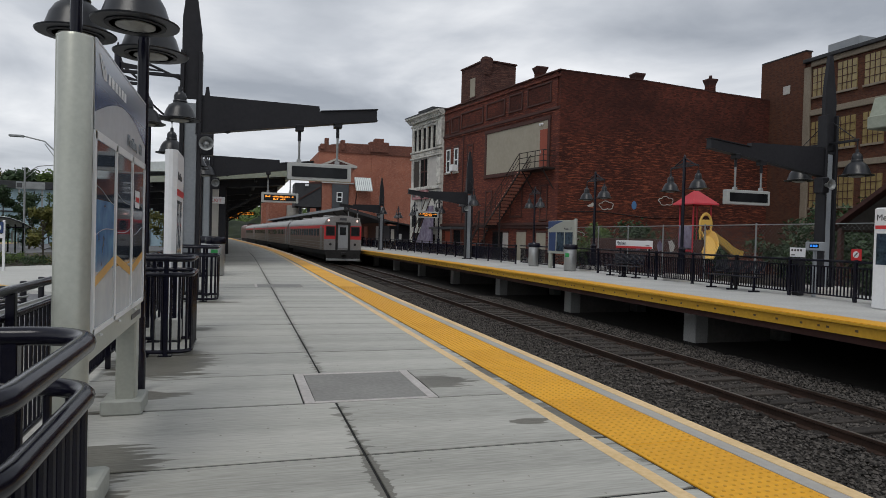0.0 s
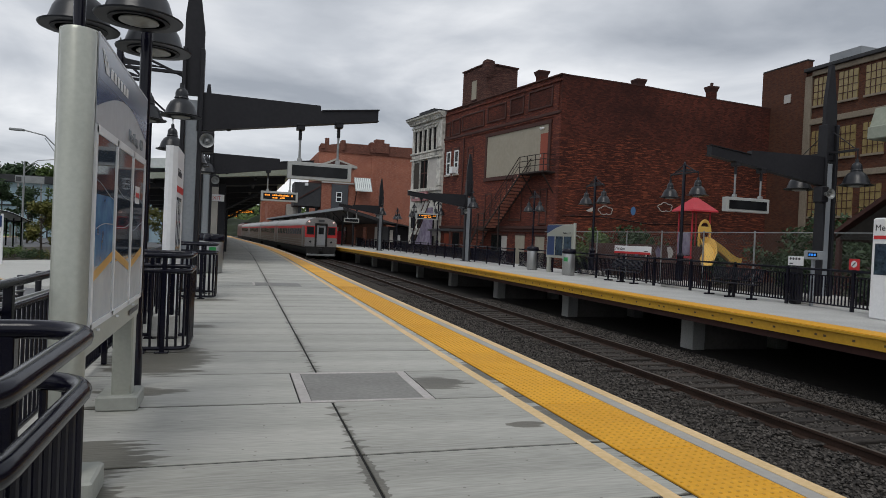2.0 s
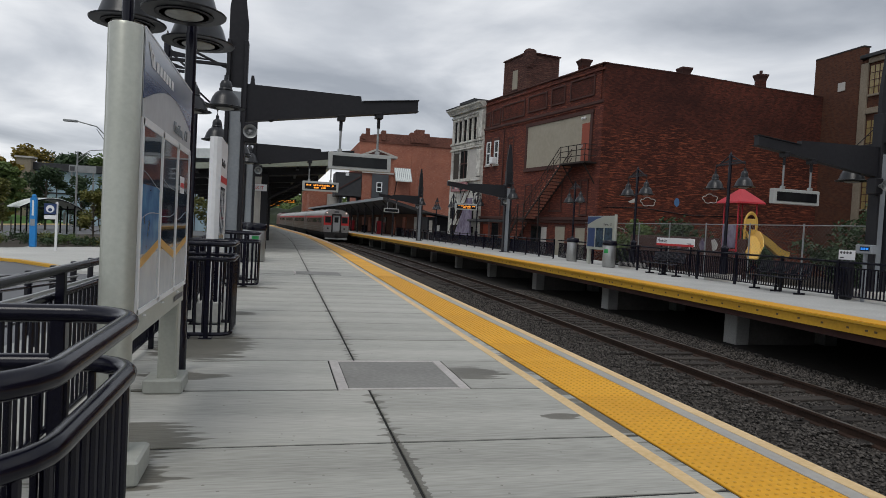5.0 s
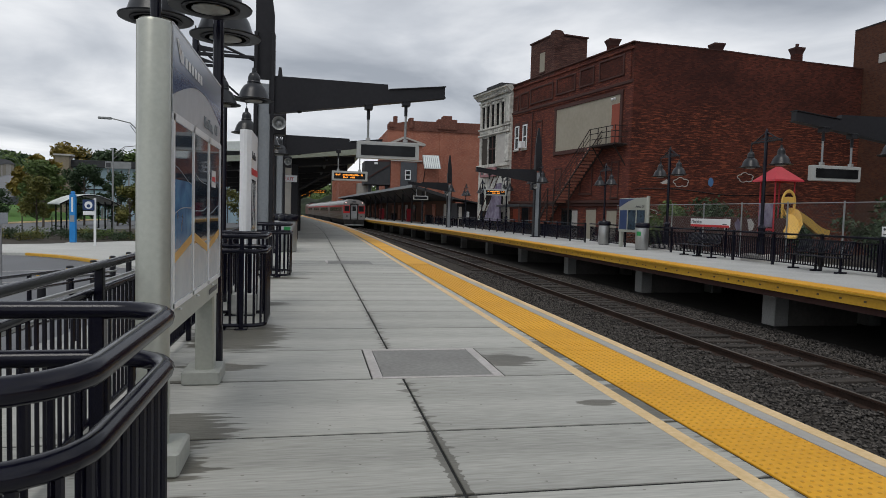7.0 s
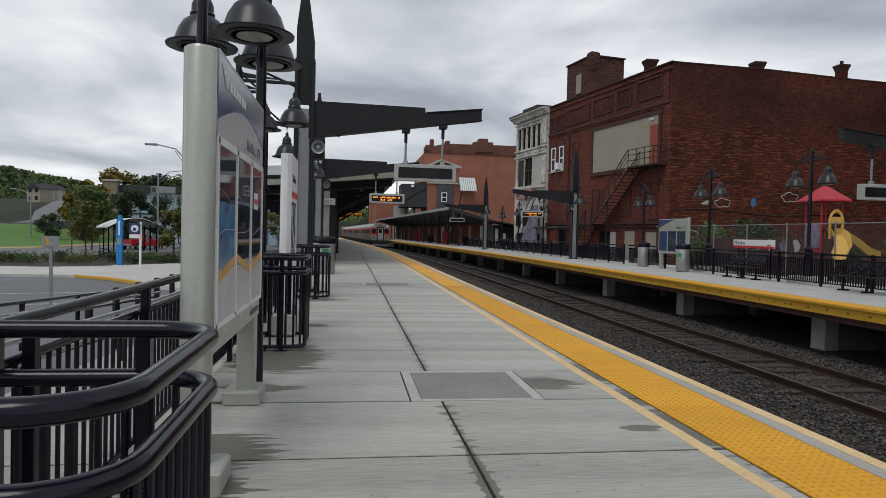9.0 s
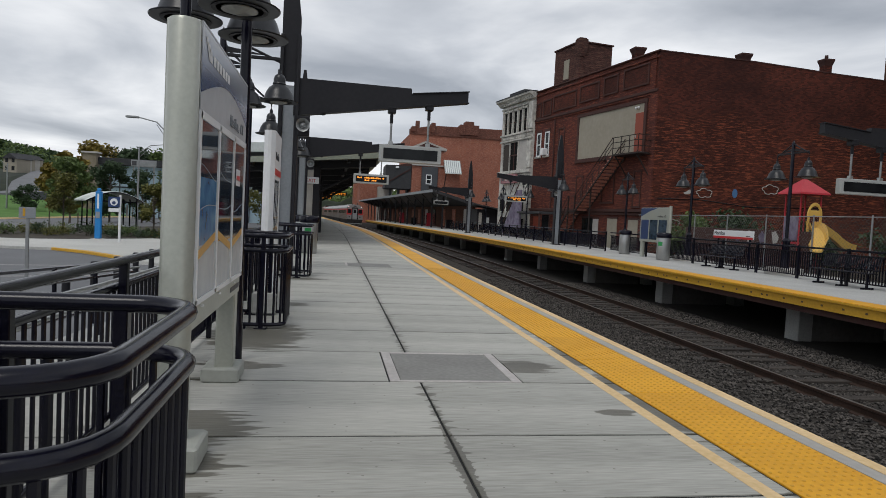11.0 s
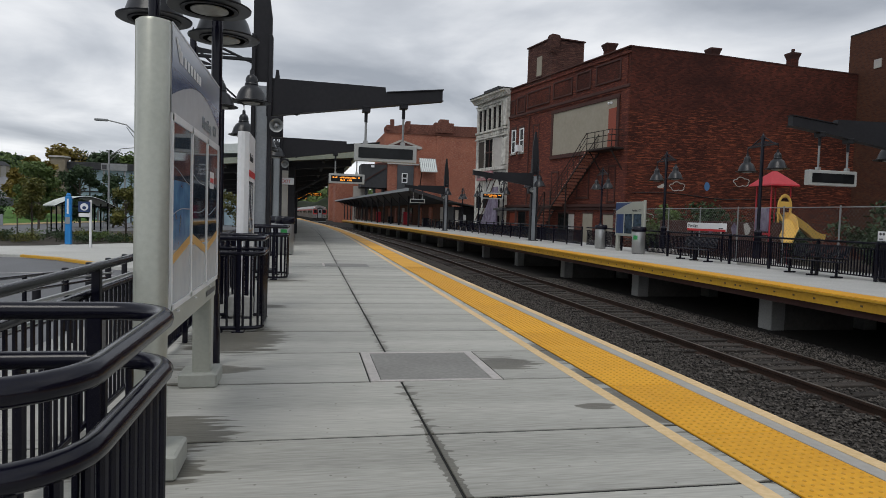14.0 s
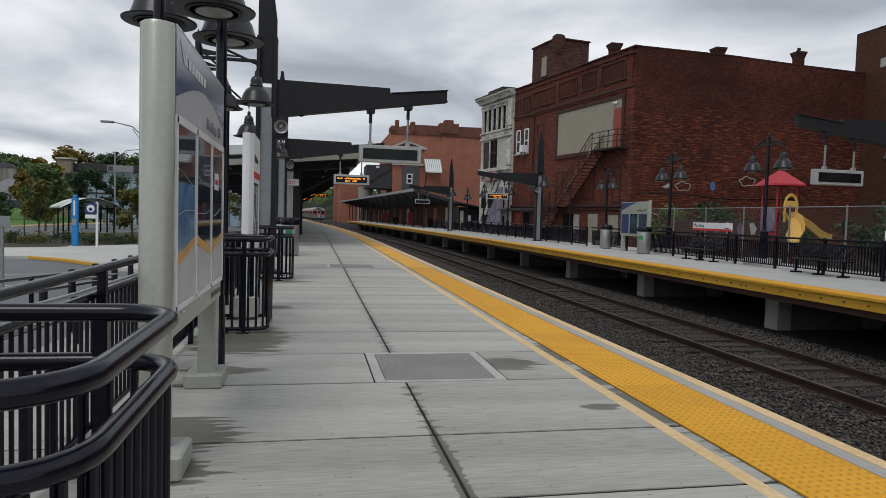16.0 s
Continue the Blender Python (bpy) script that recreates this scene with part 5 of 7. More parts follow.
front("corner_pier", Mesh().box(BX - 0.08, BX, BY + 0.005, BY + 0.75, BZ, 10.07, 0.01), M_BRICKF)
# parapet panels: raised brick fields in dark mouldings
for a, b, z0, z1 in ((41.05, 43.95, 10.85, 12.28), (44.55, 46.4, 10.85, 12.2), (46.95, 49.7, 10.8, 12.12), (50.2, 53.9, 10.68, 12.02), (54.2, 55.7, 10.5, 11.9), (56.0, 56.95, 10.45, 11.8)):
    front("panel_field", Mesh().box(BX - 0.035, BX, a + 0.16, b - 0.16, z0 + 0.14, z1 - 0.14, 0.01), M_BRICK, "raised brick field")
    for y0, y1, q0, q1 in ((a, b, z1 - 0.12, z1), (a, b, z0, z0 + 0.12), (a, a + 0.13, z0 + 0.12, z1 - 0.12), (b - 0.13, b, z0 + 0.12, z1 - 0.12)):
        front("panel_moulding", Mesh().box(BX - 0.09, BX, y0, y1, q0, q1, 0.012), M_TRIM)
# blind board, its surround and door
front("board", Mesh().box(BX - 0.05, BX, 41.3, 49.5, 6.42, 9.66), M_BEIGE, "large flat beige board")
for y0, y1, z0, z1 in ((41.0, 49.8, 9.66, 9.92), (41.0, 49.8, 6.12, 6.42), (49.5, 49.75, 6.42, 9.66), (41.05, 41.3, 6.42, 9.66)):
    front("board_frame", Mesh().box(BX - 0.12, BX, y0, y1, z0, z1, 0.015), M_TRIM)
d1 = front("door", Mesh().box(BX - 0.1, BX - 0.051, 41.34, 42.2, 6.44, 9.05, 0.01), M_DOOR, "brick-red door at the stair head")
front("door_handle", Mesh().box(BX - 0.14, BX - 0.101, 42.02, 42.1, 7.4, 7.6, 0.01), M_STEEL, "", d1)
for k in (0, 0.28):
    front("flood_lamp", Mesh().lathe([(0.05, 0), (0.09, 0.1), (0.07, 0.16)], (BX - 0.16, 41.85 + k, 9.32), 10), M_WHITE, "small white lamp")
# windows of the narrow bay
for y0 in (54.3, 55.75):
    w = front("window", Mesh().box(BX - 0.012, BX + 0.04, y0, y0 + 0.78, 7.1, 9.15), M_GLASSD, "tall sash window in a white frame")
    for a, b, c, d in ((y0, y0 + 0.1, 7.1, 9.15), (y0 + 0.68, y0 + 0.78, 7.1, 9.15), (y0 + 0.1, y0 + 0.68, 9.05, 9.15), (y0 + 0.1, y0 + 0.68, 7.1, 7.2), (y0 + 0.1, y0 + 0.68, 8.08, 8.17)):
        front("frame", Mesh().box(BX - 0.07, BX - 0.013, a, b, c, d), M_WHITE, "", w)
    front("sill", Mesh().box(BX - 0.16, BX, y0 - 0.08, y0 + 0.86, 6.95, 7.09, 0.01), M_STONE, "", w)
    front("lintel", Mesh().box(BX - 0.06, BX, y0 - 0.08, y0 + 0.86, 9.17, 9.4, 0.01), M_TRIM, "", w)
front("air_conditioner", Mesh().box(BX - 0.55, BX - 0.075, 54.42, 54.97, 7.1, 7.68, 0.03), M_WHITE, "white window air conditioner")
for a, b, z0, z1 in ((51.75, 52.75, 6.7, 9.2), (48.5, 49.55, 3.1, 5.15), (44.3, 45.9, 3.1, 5.2), (41.2, 42.1, 2.8, 5.2)):
    front("bricked_opening", Mesh().box(BX - 0.012, BX, a + 0.12, b - 0.12, z0, z1 - 0.12), M_BRICKF, "bricked-up opening")
    for y0, y1, q0, q1 in ((a, a + 0.11, z0, z1), (b - 0.11, b, z0, z1), (a + 0.11, b - 0.11, z1 - 0.11, z1)):
        front("opening_edge", Mesh().box(BX - 0.06, BX, y0, y1, q0, q1, 0.01), M_TRIM)
    front("sill", Mesh().box(BX - 0.1, BX, a - 0.05, b + 0.05, z0 - 0.14, z0 - 0.003, 0.01), M_TRIM)
for y0, y1, z1, m in ((41.3, 42.4, 1.85, M_BEIGE), (43.7, 44.9, 1.9, M_BEIGE), (46.06, 46.8, 1.83, M_MURAL), (46.85, 48.3, 1.9, M_GLASSD), (51.6, 52.7, 1.9, M_DOOR), (53.6, 54.8, 2.0, M_GLASSD), (55.4, 56.4, 1.9, M_DOOR)):
    front("ground_floor_opening", Mesh().box(BX - 0.03, BX, y0, y1, BZ, z1), m)
    front("opening_edge", Mesh().box(BX - 0.06, BX, y0 - 0.1, y1 + 0.1, z1, z1 + 0.14, 0.01), M_TRIM)
front("string_course", Mesh().box(BX - 0.22, BX, BY + 0.76, FEND, 2.36, 2.58, 0.02), M_TRIM)
front("string_course", Mesh().box(BX - 0.12, BX, BY + 0.76, FEND, 2.14, 2.35, 0.02), M_TRIM)
front("down_pipe", Mesh().tube([(BX - 0.12, 53.3, BZ), (BX - 0.12, 53.3, 10.0)], 0.06, 8), M_TRIM)
# stair tower on the roof, its crumbling corner, and the chimneys
M_SOOT = brick_mat("sooty_tower_brick", (0.10, 0.042, 0.034), (0.05, 0.022, 0.019), (0.13, 0.09, 0.075), (0.03, 0.015, 0.014), 0.7, patch=(0.17, 0.085, 0.065))
front("roof_tower", Mesh().box(BX - 0.02, BX + 2.95, 50.2, 54.1, 12.4, 15.7), M_SOOT, "sooty brick stair tower on the roof")
front("tower_cap", Mesh().box(BX - 0.12, BX + 3.05, 50.1, 54.2, 15.7, 15.82, 0.02), M_TRIM)
front("tower_corner", Mesh().loft([[(BX + x * k, 50.2 + y * k, z) for x, y in ((-0.14, -0.16), (0.75, -0.14), (0.8, 0.8), (-0.12, 0.7))] for k, z in ((0.5, 14.6), (0.8, 15.0), (0.9, 15.7), (0.85, 15.95), (0.6, 16.05))]), M_SOOT, "crumbling corner of the tower")
front("tower_window", Mesh().box(BX - 0.05, BX - 0.021, 51.7, 52.5, 13.1, 14.66), M_BEIGE, "boarded tower window")
front("tower_sill", Mesh().box(BX - 0.12, BX - 0.02, 51.6, 52.6, 12.98, 13.09), M_TRIM)
for cx, cy, zt, q, pot in ((21.8, 46.4, 14.6, 0.33, 0), (26.7, 40.75, 13.3, 0.29, 0), (32.9, 40.75, 13.5, 0.27, 1)):
    part("chimney", Mesh().box(cx - q, cx + q, cy - q, cy + q, 11.9, zt - 0.45), M_BRICK, bb)
    part("chimney_cap", Mesh().loft([[(cx + k * q * x, cy + k * q * y, zt + z) for x, y in ((-1, -1), (1, -1), (1, 1), (-1, 1))] for k, z in ((1.02, -0.45), (1.15, -0.3), (1.42, -0.1), (1.42, 0.0))]), M_TRIM, bb)
    if pot:
        part("chimney_pot", Mesh().lathe([(0.1, 0), (0.09, 0.12), (0.12, 0.16), (0.11, 0.3)], (cx, cy, zt - 0.01), 10), M_TRIM, bb)
# murals painted on the side wall
def cloud(cx, cz, s):
    pts = [(cx + s * (0.8 + 0.2 * abs(math.sin(2.5 * a + 0.4))) * math.cos(a), cz + 0.52 * s * (0.74 + 0.3 * abs(math.sin(2.5 * a + 0.4))) * math.sin(a)) for a in [i * math.pi / 40 for i in range(81)]]
    return Mesh().tube([(p, BY - 0.01, q) for p, q in pts], 0.03, 5)


for cx, cz, s in ((24.1, 3.85, 0.58), (28.9, 4.35, 0.62), (22.0, 1.75, 0.5)):
    part("mural_cloud", cloud(cx, cz, s), M_MURAL, bb, "white painted cloud outline")
part("mural_bird", Mesh().prism([(22.6, 3.78), (22.75, 3.7), (23.05, 3.72), (23.2, 3.9), (23.05, 4.02), (22.85, 3.9)], BY - 0.014, BY - 0.004, "y"), M_MURAL, bb)
part("mural_balloon", Mesh().prism([(26.3 + 0.2 * math.cos(radians(a)), 3.95 + 0.3 * math.sin(radians(a))) for a in range(0, 360, 24)], BY - 0.014, BY - 0.004, "y"), M_BLUEMURAL, bb, "blue painted balloon")
part("mural_line", Mesh().tube([(20.8, BY - 0.01, 3.3), (23.5, BY - 0.01, 3.42), (27.5, BY - 0.01, 3.1), (33.0, BY - 0.01, 3.3)], 0.03, 5), M_GLASSD, bb, "dark cable along the wall")

# ---- outside iron stair on the brick front ----
st = thing("fire_stair", (0, 0, 0), "rusty brown iron fire stair on the brick front", "stair")
st.matrix_basis = SWING @ pose(BX - 1.12, 0, 0)
TOPZ, Y0, Y1, LOWZ = 6.28, 43.2, 47.7, 2.4
part("landing", Mesh().box(0, 1.0, 40.3, Y0, TOPZ - 0.12, TOPZ, 0.01), M_STAIR, st)
M_TREAD = surf("rusty_stair_tread", (0.44, 0.18, 0.125), (0.56, 0.25, 0.175), rough=0.8, big=2, fine=12)
for yy in (40.33, 41.3, 42.25, 43.17):
    part("baluster", Mesh().tube([(0.03, yy, TOPZ), (0.03, yy, TOPZ + 1.15)], 0.032, 6), M_STAIR, st)
for z in (0.4, 0.78, 1.13):
    part("landing_rail", Mesh().tube([(0.03, 40.3, TOPZ + z), (0.03, Y0, TOPZ + z)], 0.028, 6), M_STAIR, st)
    part("landing_rail", Mesh().tube([(0.03, 40.33, TOPZ + z), (1.0, 40.33, TOPZ + z)], 0.028, 6), M_STAIR, st)
N_STEP = 17
step_me = Mesh().box(0.04, 0.96, -0.15, 0.15, -0.08, 0.0, 0.006).data("tread", M_TREAD)
riser_me = Mesh().box(0.05, 0.95, -0.17, -0.153, -0.08, 0.06).data("riser", M_TREAD)
for i in range(N_STEP):
    f = (i + 0.6) / N_STEP
    part("tread", step_me, M_TREAD, st, at=pose(0, Y0 + f * (Y1 - Y0), TOPZ - f * (TOPZ - LOWZ)))
    part("riser", riser_me, M_TREAD, st, at=pose(0, Y0 + f * (Y1 - Y0), TOPZ - f * (TOPZ - LOWZ)))
for x in (0.0, 1.0):
    part("stringer", Mesh().prism([(Y0 - 0.1, TOPZ - 0.08), (Y1, LOWZ - 0.04), (Y1, LOWZ - 0.2), (Y0 - 0.1, TOPZ - 0.24)], x - 0.03, x + 0.03, "x"), M_STAIR, st)
    for z in (0.45, 0.8, 1.13):
        part("handrail" if z > 1 else "middle_rail", Mesh().tube([(x, Y0, TOPZ + z), (x, Y1, LOWZ + z)], 0.032 if z > 1 else 0.022, 6), M_STAIR, st)
for i in range(1, 7):
    f = i / 6
    part("baluster", Mesh().tube([(0.0, Y0 + f * (Y1 - Y0), TOPZ - f * (TOPZ - LOWZ) - 0.1), (0.0, Y0 + f * (Y1 - Y0), TOPZ + 1.13 - f * (TOPZ - LOWZ))], 0.024, 6), M_STAIR, st)
for yy in (40.5, 42.9):
    part("bracket", Mesh().tube([(0.05, yy, TOPZ - 0.1), (1.1, yy, TOPZ - 1.5)], 0.045, 6), M_STAIR, st)
part("lower_landing", Mesh().box(0, 1.0, Y1, Y1 + 1.1, LOWZ - 0.1, LOWZ, 0.01), M_STAIR, st)
for z in (0.55, 1.1):
    part("landing_rail", Mesh().tube([(0.03, Y1, LOWZ + z), (0.03, Y1 + 1.1, LOWZ + z), (0.03, Y1 + 3.3, z - 0.2)], 0.028, 6), M_STAIR, st)
for i in range(10):
    part("tread", step_me, M_TREAD, st, at=pose(0, Y1 + 1.2 + 0.24 * i, LOWZ - 0.25 - 0.26 * i))
for x in (0.0, 1.0):
    part("stringer", Mesh().prism([(Y1 + 1.05, LOWZ), (Y1 + 3.6, BZ + 0.3), (Y1 + 3.6, BZ), (Y1 + 1.05, LOWZ - 0.3)], x - 0.03, x + 0.03, "x"), M_STAIR, st)
for yy in (Y1 + 0.1, Y1 + 1.0):
    part("leg", Mesh().box(0.0, 0.08, yy - 0.04, yy + 0.04, BZ, LOWZ + 1.1), M_STAIR, st)
part("leg", Mesh().box(0.0, 0.08, 45.6, 45.68, BZ, 4.1), M_STAIR, st)

# ---- ornate white building ----
wb2 = thing("white_stone_building", (0, 0, 0), "narrow peeling white stone building with an ornate front", "building")
wb2.matrix_basis = SWING
WX = BX - 0.15
W0, W1 = 57.15, 63.85
part("front_wall", Mesh().box(WX, WX + 0.5, W0, W1, BZ, 12.4), M_STONE, wb2)
part("roof_deck", Mesh().box(WX + 0.5, 34, W0, W1, 12.1, 12.3), M_ROOFD, wb2)
part("side_wall", Mesh().box(WX + 0.5, 34, W0, W0 + 0.4, BZ, 12.1), M_BRICK2, wb2)
part("end_wall", Mesh().box(WX + 0.5, 34, W1 - 0.4, W1, BZ, 12.1), M_BRICK2, wb2)
part("cornice", Mesh().prism([(WX - 0.6, 12.95), (WX - 0.6, 12.78), (WX - 0.45, 12.72), (WX - 0.12, 12.4), (WX + 0.5, 12.4), (WX + 0.5, 12.95)], W0 - 0.1, W1 + 0.45, "y"), M_STONE, wb2)
part("cornice_cap", Mesh().box(WX - 0.66, WX + 0.5, W0 - 0.12, W1 + 0.5, 12.953, 13.03, 0.01), M_ROOFD, wb2, "dark metal capping")
part("penthouse", Mesh().box(WX + 0.6, WX + 4, 60.6, W1, 12.3, 13.8), M_ROOFD, wb2)
for k in range(16):
    part("dentil", Mesh().box(WX - 0.36, WX - 0.05, W0 + 0.1 + 0.42 * k, W0 + 0.32 + 0.42 * k, 12.35, 12.6), M_STONE, wb2)
for z, h, d in ((12.0, 0.16, 0.16), (9.44, 0.18, 0.2), (8.86, 0.16, 0.2), (5.8, 0.3, 0.26)):
    part("band", Mesh().box(WX - d, WX, W0, W1, z, z + h, 0.02), M_STONE, wb2)
for k in range(14):
    part("frieze_scroll", Mesh().lathe([(0.05, 0), (0.16, 0.05), (0.17, 0.3), (0.05, 0.36)], (WX - 0.02, W0 + 0.35 + 0.46 * k, 9.05), 8), M_STONE, wb2)
for y0, y1 in ((62.5, 63.15), (61.5, 62.2), (60.45, 61.15), (59.4, 60.1), (58.4, 59.05)):
    w = part("window", Mesh().box(WX - 0.012, WX + 0.05, y0, y1, 9.66, 11.69), M_VOID, wb2, "tall dark window opening")
    part("sash_bar", Mesh().box(WX - 0.04, WX - 0.013, y0, y1, 10.62, 10.7), M_TRIM, w)
    part("head", Mesh().box(WX - 0.14, WX - 0.003, y0 - 0.08, y1 + 0.08, 11.7, 11.88, 0.02), M_STONE, w)
for y in (58.22, 59.22, 60.27, 61.32, 62.35, 63.3):
    part("pilaster", Mesh().box(WX - 0.16, WX, y - 0.1, y + 0.1, 9.64, 11.98, 0.02), M_STONE, wb2)
    part("pilaster_cap", Mesh().box(WX - 0.22, WX, y - 0.15, y + 0.15, 11.72, 11.9, 0.02), M_STONE, wb2)
for z in (9.7, 6.2, 2.3):
    part("corner_block", Mesh().box(WX - 0.22, WX, W0 + 0.02, W0 + 0.72, z, z + 2.4, 0.05), M_STONE, wb2, "carved corner pier")
w = part("window", Mesh().box(WX - 0.012, WX + 0.05, 59.95, 61.58, 6.14, 8.75), M_VOID, wb2, "broad dark window")
for a, b, c, d in ((59.95, 61.58, 7.5, 7.62), (60.7, 60.82, 6.14, 7.49), (60.7, 60.82, 7.63, 8.75)):
    part("glazing_bar", Mesh().box(WX - 0.05, WX - 0.013, a, b, c, d), M_TRIM, w)
part("weathered_door", Mesh().box(WX - 0.04, WX, 61.75, 63.1, 6.14, 8.66), M_TIE, wb2, "weathered timber boarding")
part("boarded_bay", Mesh().box(WX - 0.05, WX, 58.1, 59.8, 6.14, 8.8), M_MURAL, wb2, "pale boarded bay")
for y in (58.0, 59.87, 61.66, 63.2):
    part("pilaster", Mesh().box(WX - 0.12, WX, y - 0.07, y + 0.07, 6.12, 8.85, 0.01), M_STONE, wb2)
part("shop_sign", Mesh().box(WX - 0.35, WX - 0.1, 59.5, 62.8, 4.9, 5.75, 0.03), surf("faded_pink_sign", (0.26, 0.09, 0.10), (0.40, 0.24, 0.25), big=1.2, fine=3, bump=0), wb2, "faded pink shop sign")
for k in range(4):
    part("sign_bar", Mesh().box(WX - 0.36, WX - 0.351, 59.8 + 0.75 * k, 60.3 + 0.75 * k, 5.15, 5.5), M_INK if k % 2 else M_MURAL, wb2)
for y0, y1, z0, z1 in ((62.3, 63.4, 2.3, 3.65), (60.2, 61.9, 2.3, 3.8), (58.2, 59.6, 2.3, 3.8), (58.2, 59.8, BZ, 1.6), (60.4, 63.2, BZ, 1.7)):
    part("shop_window", Mesh().box(WX - 0.015, WX + 0.05, y0, y1, z0, z1), M_VOID, wb2, "dark shop window")
    part("window_sill", Mesh().box(WX - 0.14, WX - 0.0, y0 - 0.06, y1 + 0.06, z0 - 0.12, z0 - 0.003, 0.01), M_STONE, wb2)
mur = thing("painted_stair_panel", (0, 0, 0), "purple and white painted panel on an outside stair", "mural")
mur.matrix_basis = pose(16.1, 55.4, -0.75) @ Matrix.Diagonal((0.84, 0.84, 0.9, 1))
part("panel", Mesh().prism([(0, 0.0), (7, 0.0), (7, 1.0), (1.5, 5.4), (0, 5.4)], -0.1, 0.1, "x"), M_PURPLE, mur)
part("handrail", Mesh().tube([(-0.15, 0.2, 6.2), (-0.15, 8.2, 0.9)], 0.05, 6), M_TRIM, mur)
part("handrail", Mesh().tube([(-0.15, 2.2, 6.2), (-0.15, 9.2, 1.4)], 0.05, 6), M_TRIM, mur)
part("shade_roof", Mesh().box(-0.4, 1.2, -7.5, 0.0, 3.1, 3.3, 0.02), M_ROOFD, mur, "dark lean-to roof")
part("shade_post", Mesh().box(-0.35, -0.2, -7.4, -7.25, 0.0, 3.1), M_TRIM, mur)

# ---- red building beyond ----
rb = thing("long_brick_building", (0, 0, 0), "large orange-red brick building beyond the shelter", "building")
part("wall", Mesh().box(21.2, 80, 192, 220, GROUND, 25.2), M_BRICK3, rb, "weathered orange-red brick wall")
part("parapet", Mesh().prism([(21.0, 25.2), (80, 25.2), (80, 28.8), (46, 28.2), (28, 28.0), (21.0, 26.6)], 191.7, 192.4, "y"), M_PARAPET, rb, "dark brick parapet")
for x0, x1, z1 in ((21.6, 22.8, 27.4), (27.4, 28.6, 28.8), (35.9, 41.6, 28.9), (37.4, 40.0, 29.9)):
    part("parapet_step", Mesh().box(x0, x1, 193.0 - 0.06 * z1, 194.2 + 0.02 * z1, 25.9, z1, 0.05), M_PARAPET, rb)
part("chimney", Mesh().box(22.9, 24.0, 192.5, 194, 25.2, 29.2), M_PARAPET, rb)
part("pilaster", Mesh().box(36.6, 37.8, 191.75, 192, GROUND, 25.1), M_BRICK3, rb)
for k in range(4):
    part("faded_mark", Mesh().box(33.2, 34.6, 191.9, 191.99, 8.0 + 1.9 * k, 9.2 + 1.9 * k), M_BRICK2, rb)
ch_ = thing("corner_brick_house", (0, 0, 0), "brick house with pale cornice, slate bay and ribbed awning", "building")
part("wall", Mesh().box(20.9, 29.5, 180, 191, GROUND, 19.6), M_BRICK3, ch_)
part("cornice", Mesh().box(20.4, 30.3, 179.4, 191, 19.6, 20.2, 0.1), M_MURAL, ch_, "pale cornice")
part("pediment", Mesh().prism([(20.4, 20.2), (30.3, 20.2), (24.4, 22.0)], 179.4, 180.4, "y"), M_HOUSE, ch_, "pale pediment")
part("pediment_field", Mesh().prism([(22.2, 20.4), (28.0, 20.4), (24.5, 21.5)], 179.3, 179.39, "y"), M_TRIM, ch_)
part("bay", Mesh().box(23.6, 28.1, 179.5, 180, GROUND, 15.0, 0.05), M_SLATE, ch_, "slate-grey clad bay")
w = part("window", Mesh().box(24.8, 26.4, 179.42, 179.499, 10.2, 12.9), M_GLASSD, ch_, "white sash window")
for a, b, c, d in ((24.8, 25.05, 10.2, 12.9), (26.15, 26.4, 10.2, 12.9), (25.05, 26.15, 12.65, 12.9), (25.05, 26.15, 10.2, 10.45), (25.05, 26.15, 11.4, 11.65)):
    part("frame", Mesh().box(a, b, 179.34, 179.419, c, d), M_WHITE, w)
part("belt_course", Mesh().box(20.8, 29.6, 179.6, 180, 15.2, 15.6, 0.05), M_MURAL, ch_)
part("awning", Mesh().prism([(180.0, 17.2), (176.6, 13.6), (176.6, 13.3), (180.0, 16.8)], 29.6, 34.2, "x"), M_SHELTER, ch_, "pale ribbed awning")
for k in range(9):
    part("awning_rib", Mesh().prism([(180.0, 17.32), (176.6, 13.72), (176.6, 13.6), (180.0, 17.2)], 29.65 + 0.55 * k, 29.78 + 0.55 * k, "x"), M_LIGHTGREY, ch_)
part("awning_wall", Mesh().box(29.52, 34.2, 180, 191, GROUND, 16.8), M_BRICK3, ch_)
part("awning_bracket", Mesh().tube([(30.0, 180, 9.5), (30.0, 177, 13.4)], 0.15, 6), M_TRIM, ch_)
bd = thing("dark_stair_tower", (0, 0, 0), "dark clad overpass stair beside the tracks", "building")
part("tower", Mesh().box(13.8, 20.8, 180.0, 190.0, 8.6, 14.9, 0.05), M_ROOFD, bd)
part("roof_slope", Mesh().prism([(13.8, 14.92), (20.8, 14.92), (20.8, 15.9), (17.0, 15.0)], 180.0, 190.0, "y"), M_TRIM, bd)
part("stair_line", Mesh().prism([(14.2, 10.2), (20.6, 14.3), (20.6, 14.0), (14.2, 9.9)], 179.8, 179.98, "y"), M_TRIM, bd)
for x in (15.0, 17.2, 19.6):
    part("tower_leg", Mesh().box(x, x + 0.7, 181.0, 182.0, GROUND, 8.6), M_ROOFD, bd)
part("lamp_box", Mesh().box(16.4, 17.3, 179.7, 179.98, 14.1, 14.7, 0.05), M_WHITE, bd)
part("pale_wing", Mesh().box(12.7, 16.8, 191.0, 205.0, GROUND, 9.3), M_HOUSE, bd, "pale rendered wing")
part("red_wing", Mesh().box(7.6, 12.6, 195.0, 215.0, GROUND, 9.6), M_BRICK3, bd, "low brick wing")
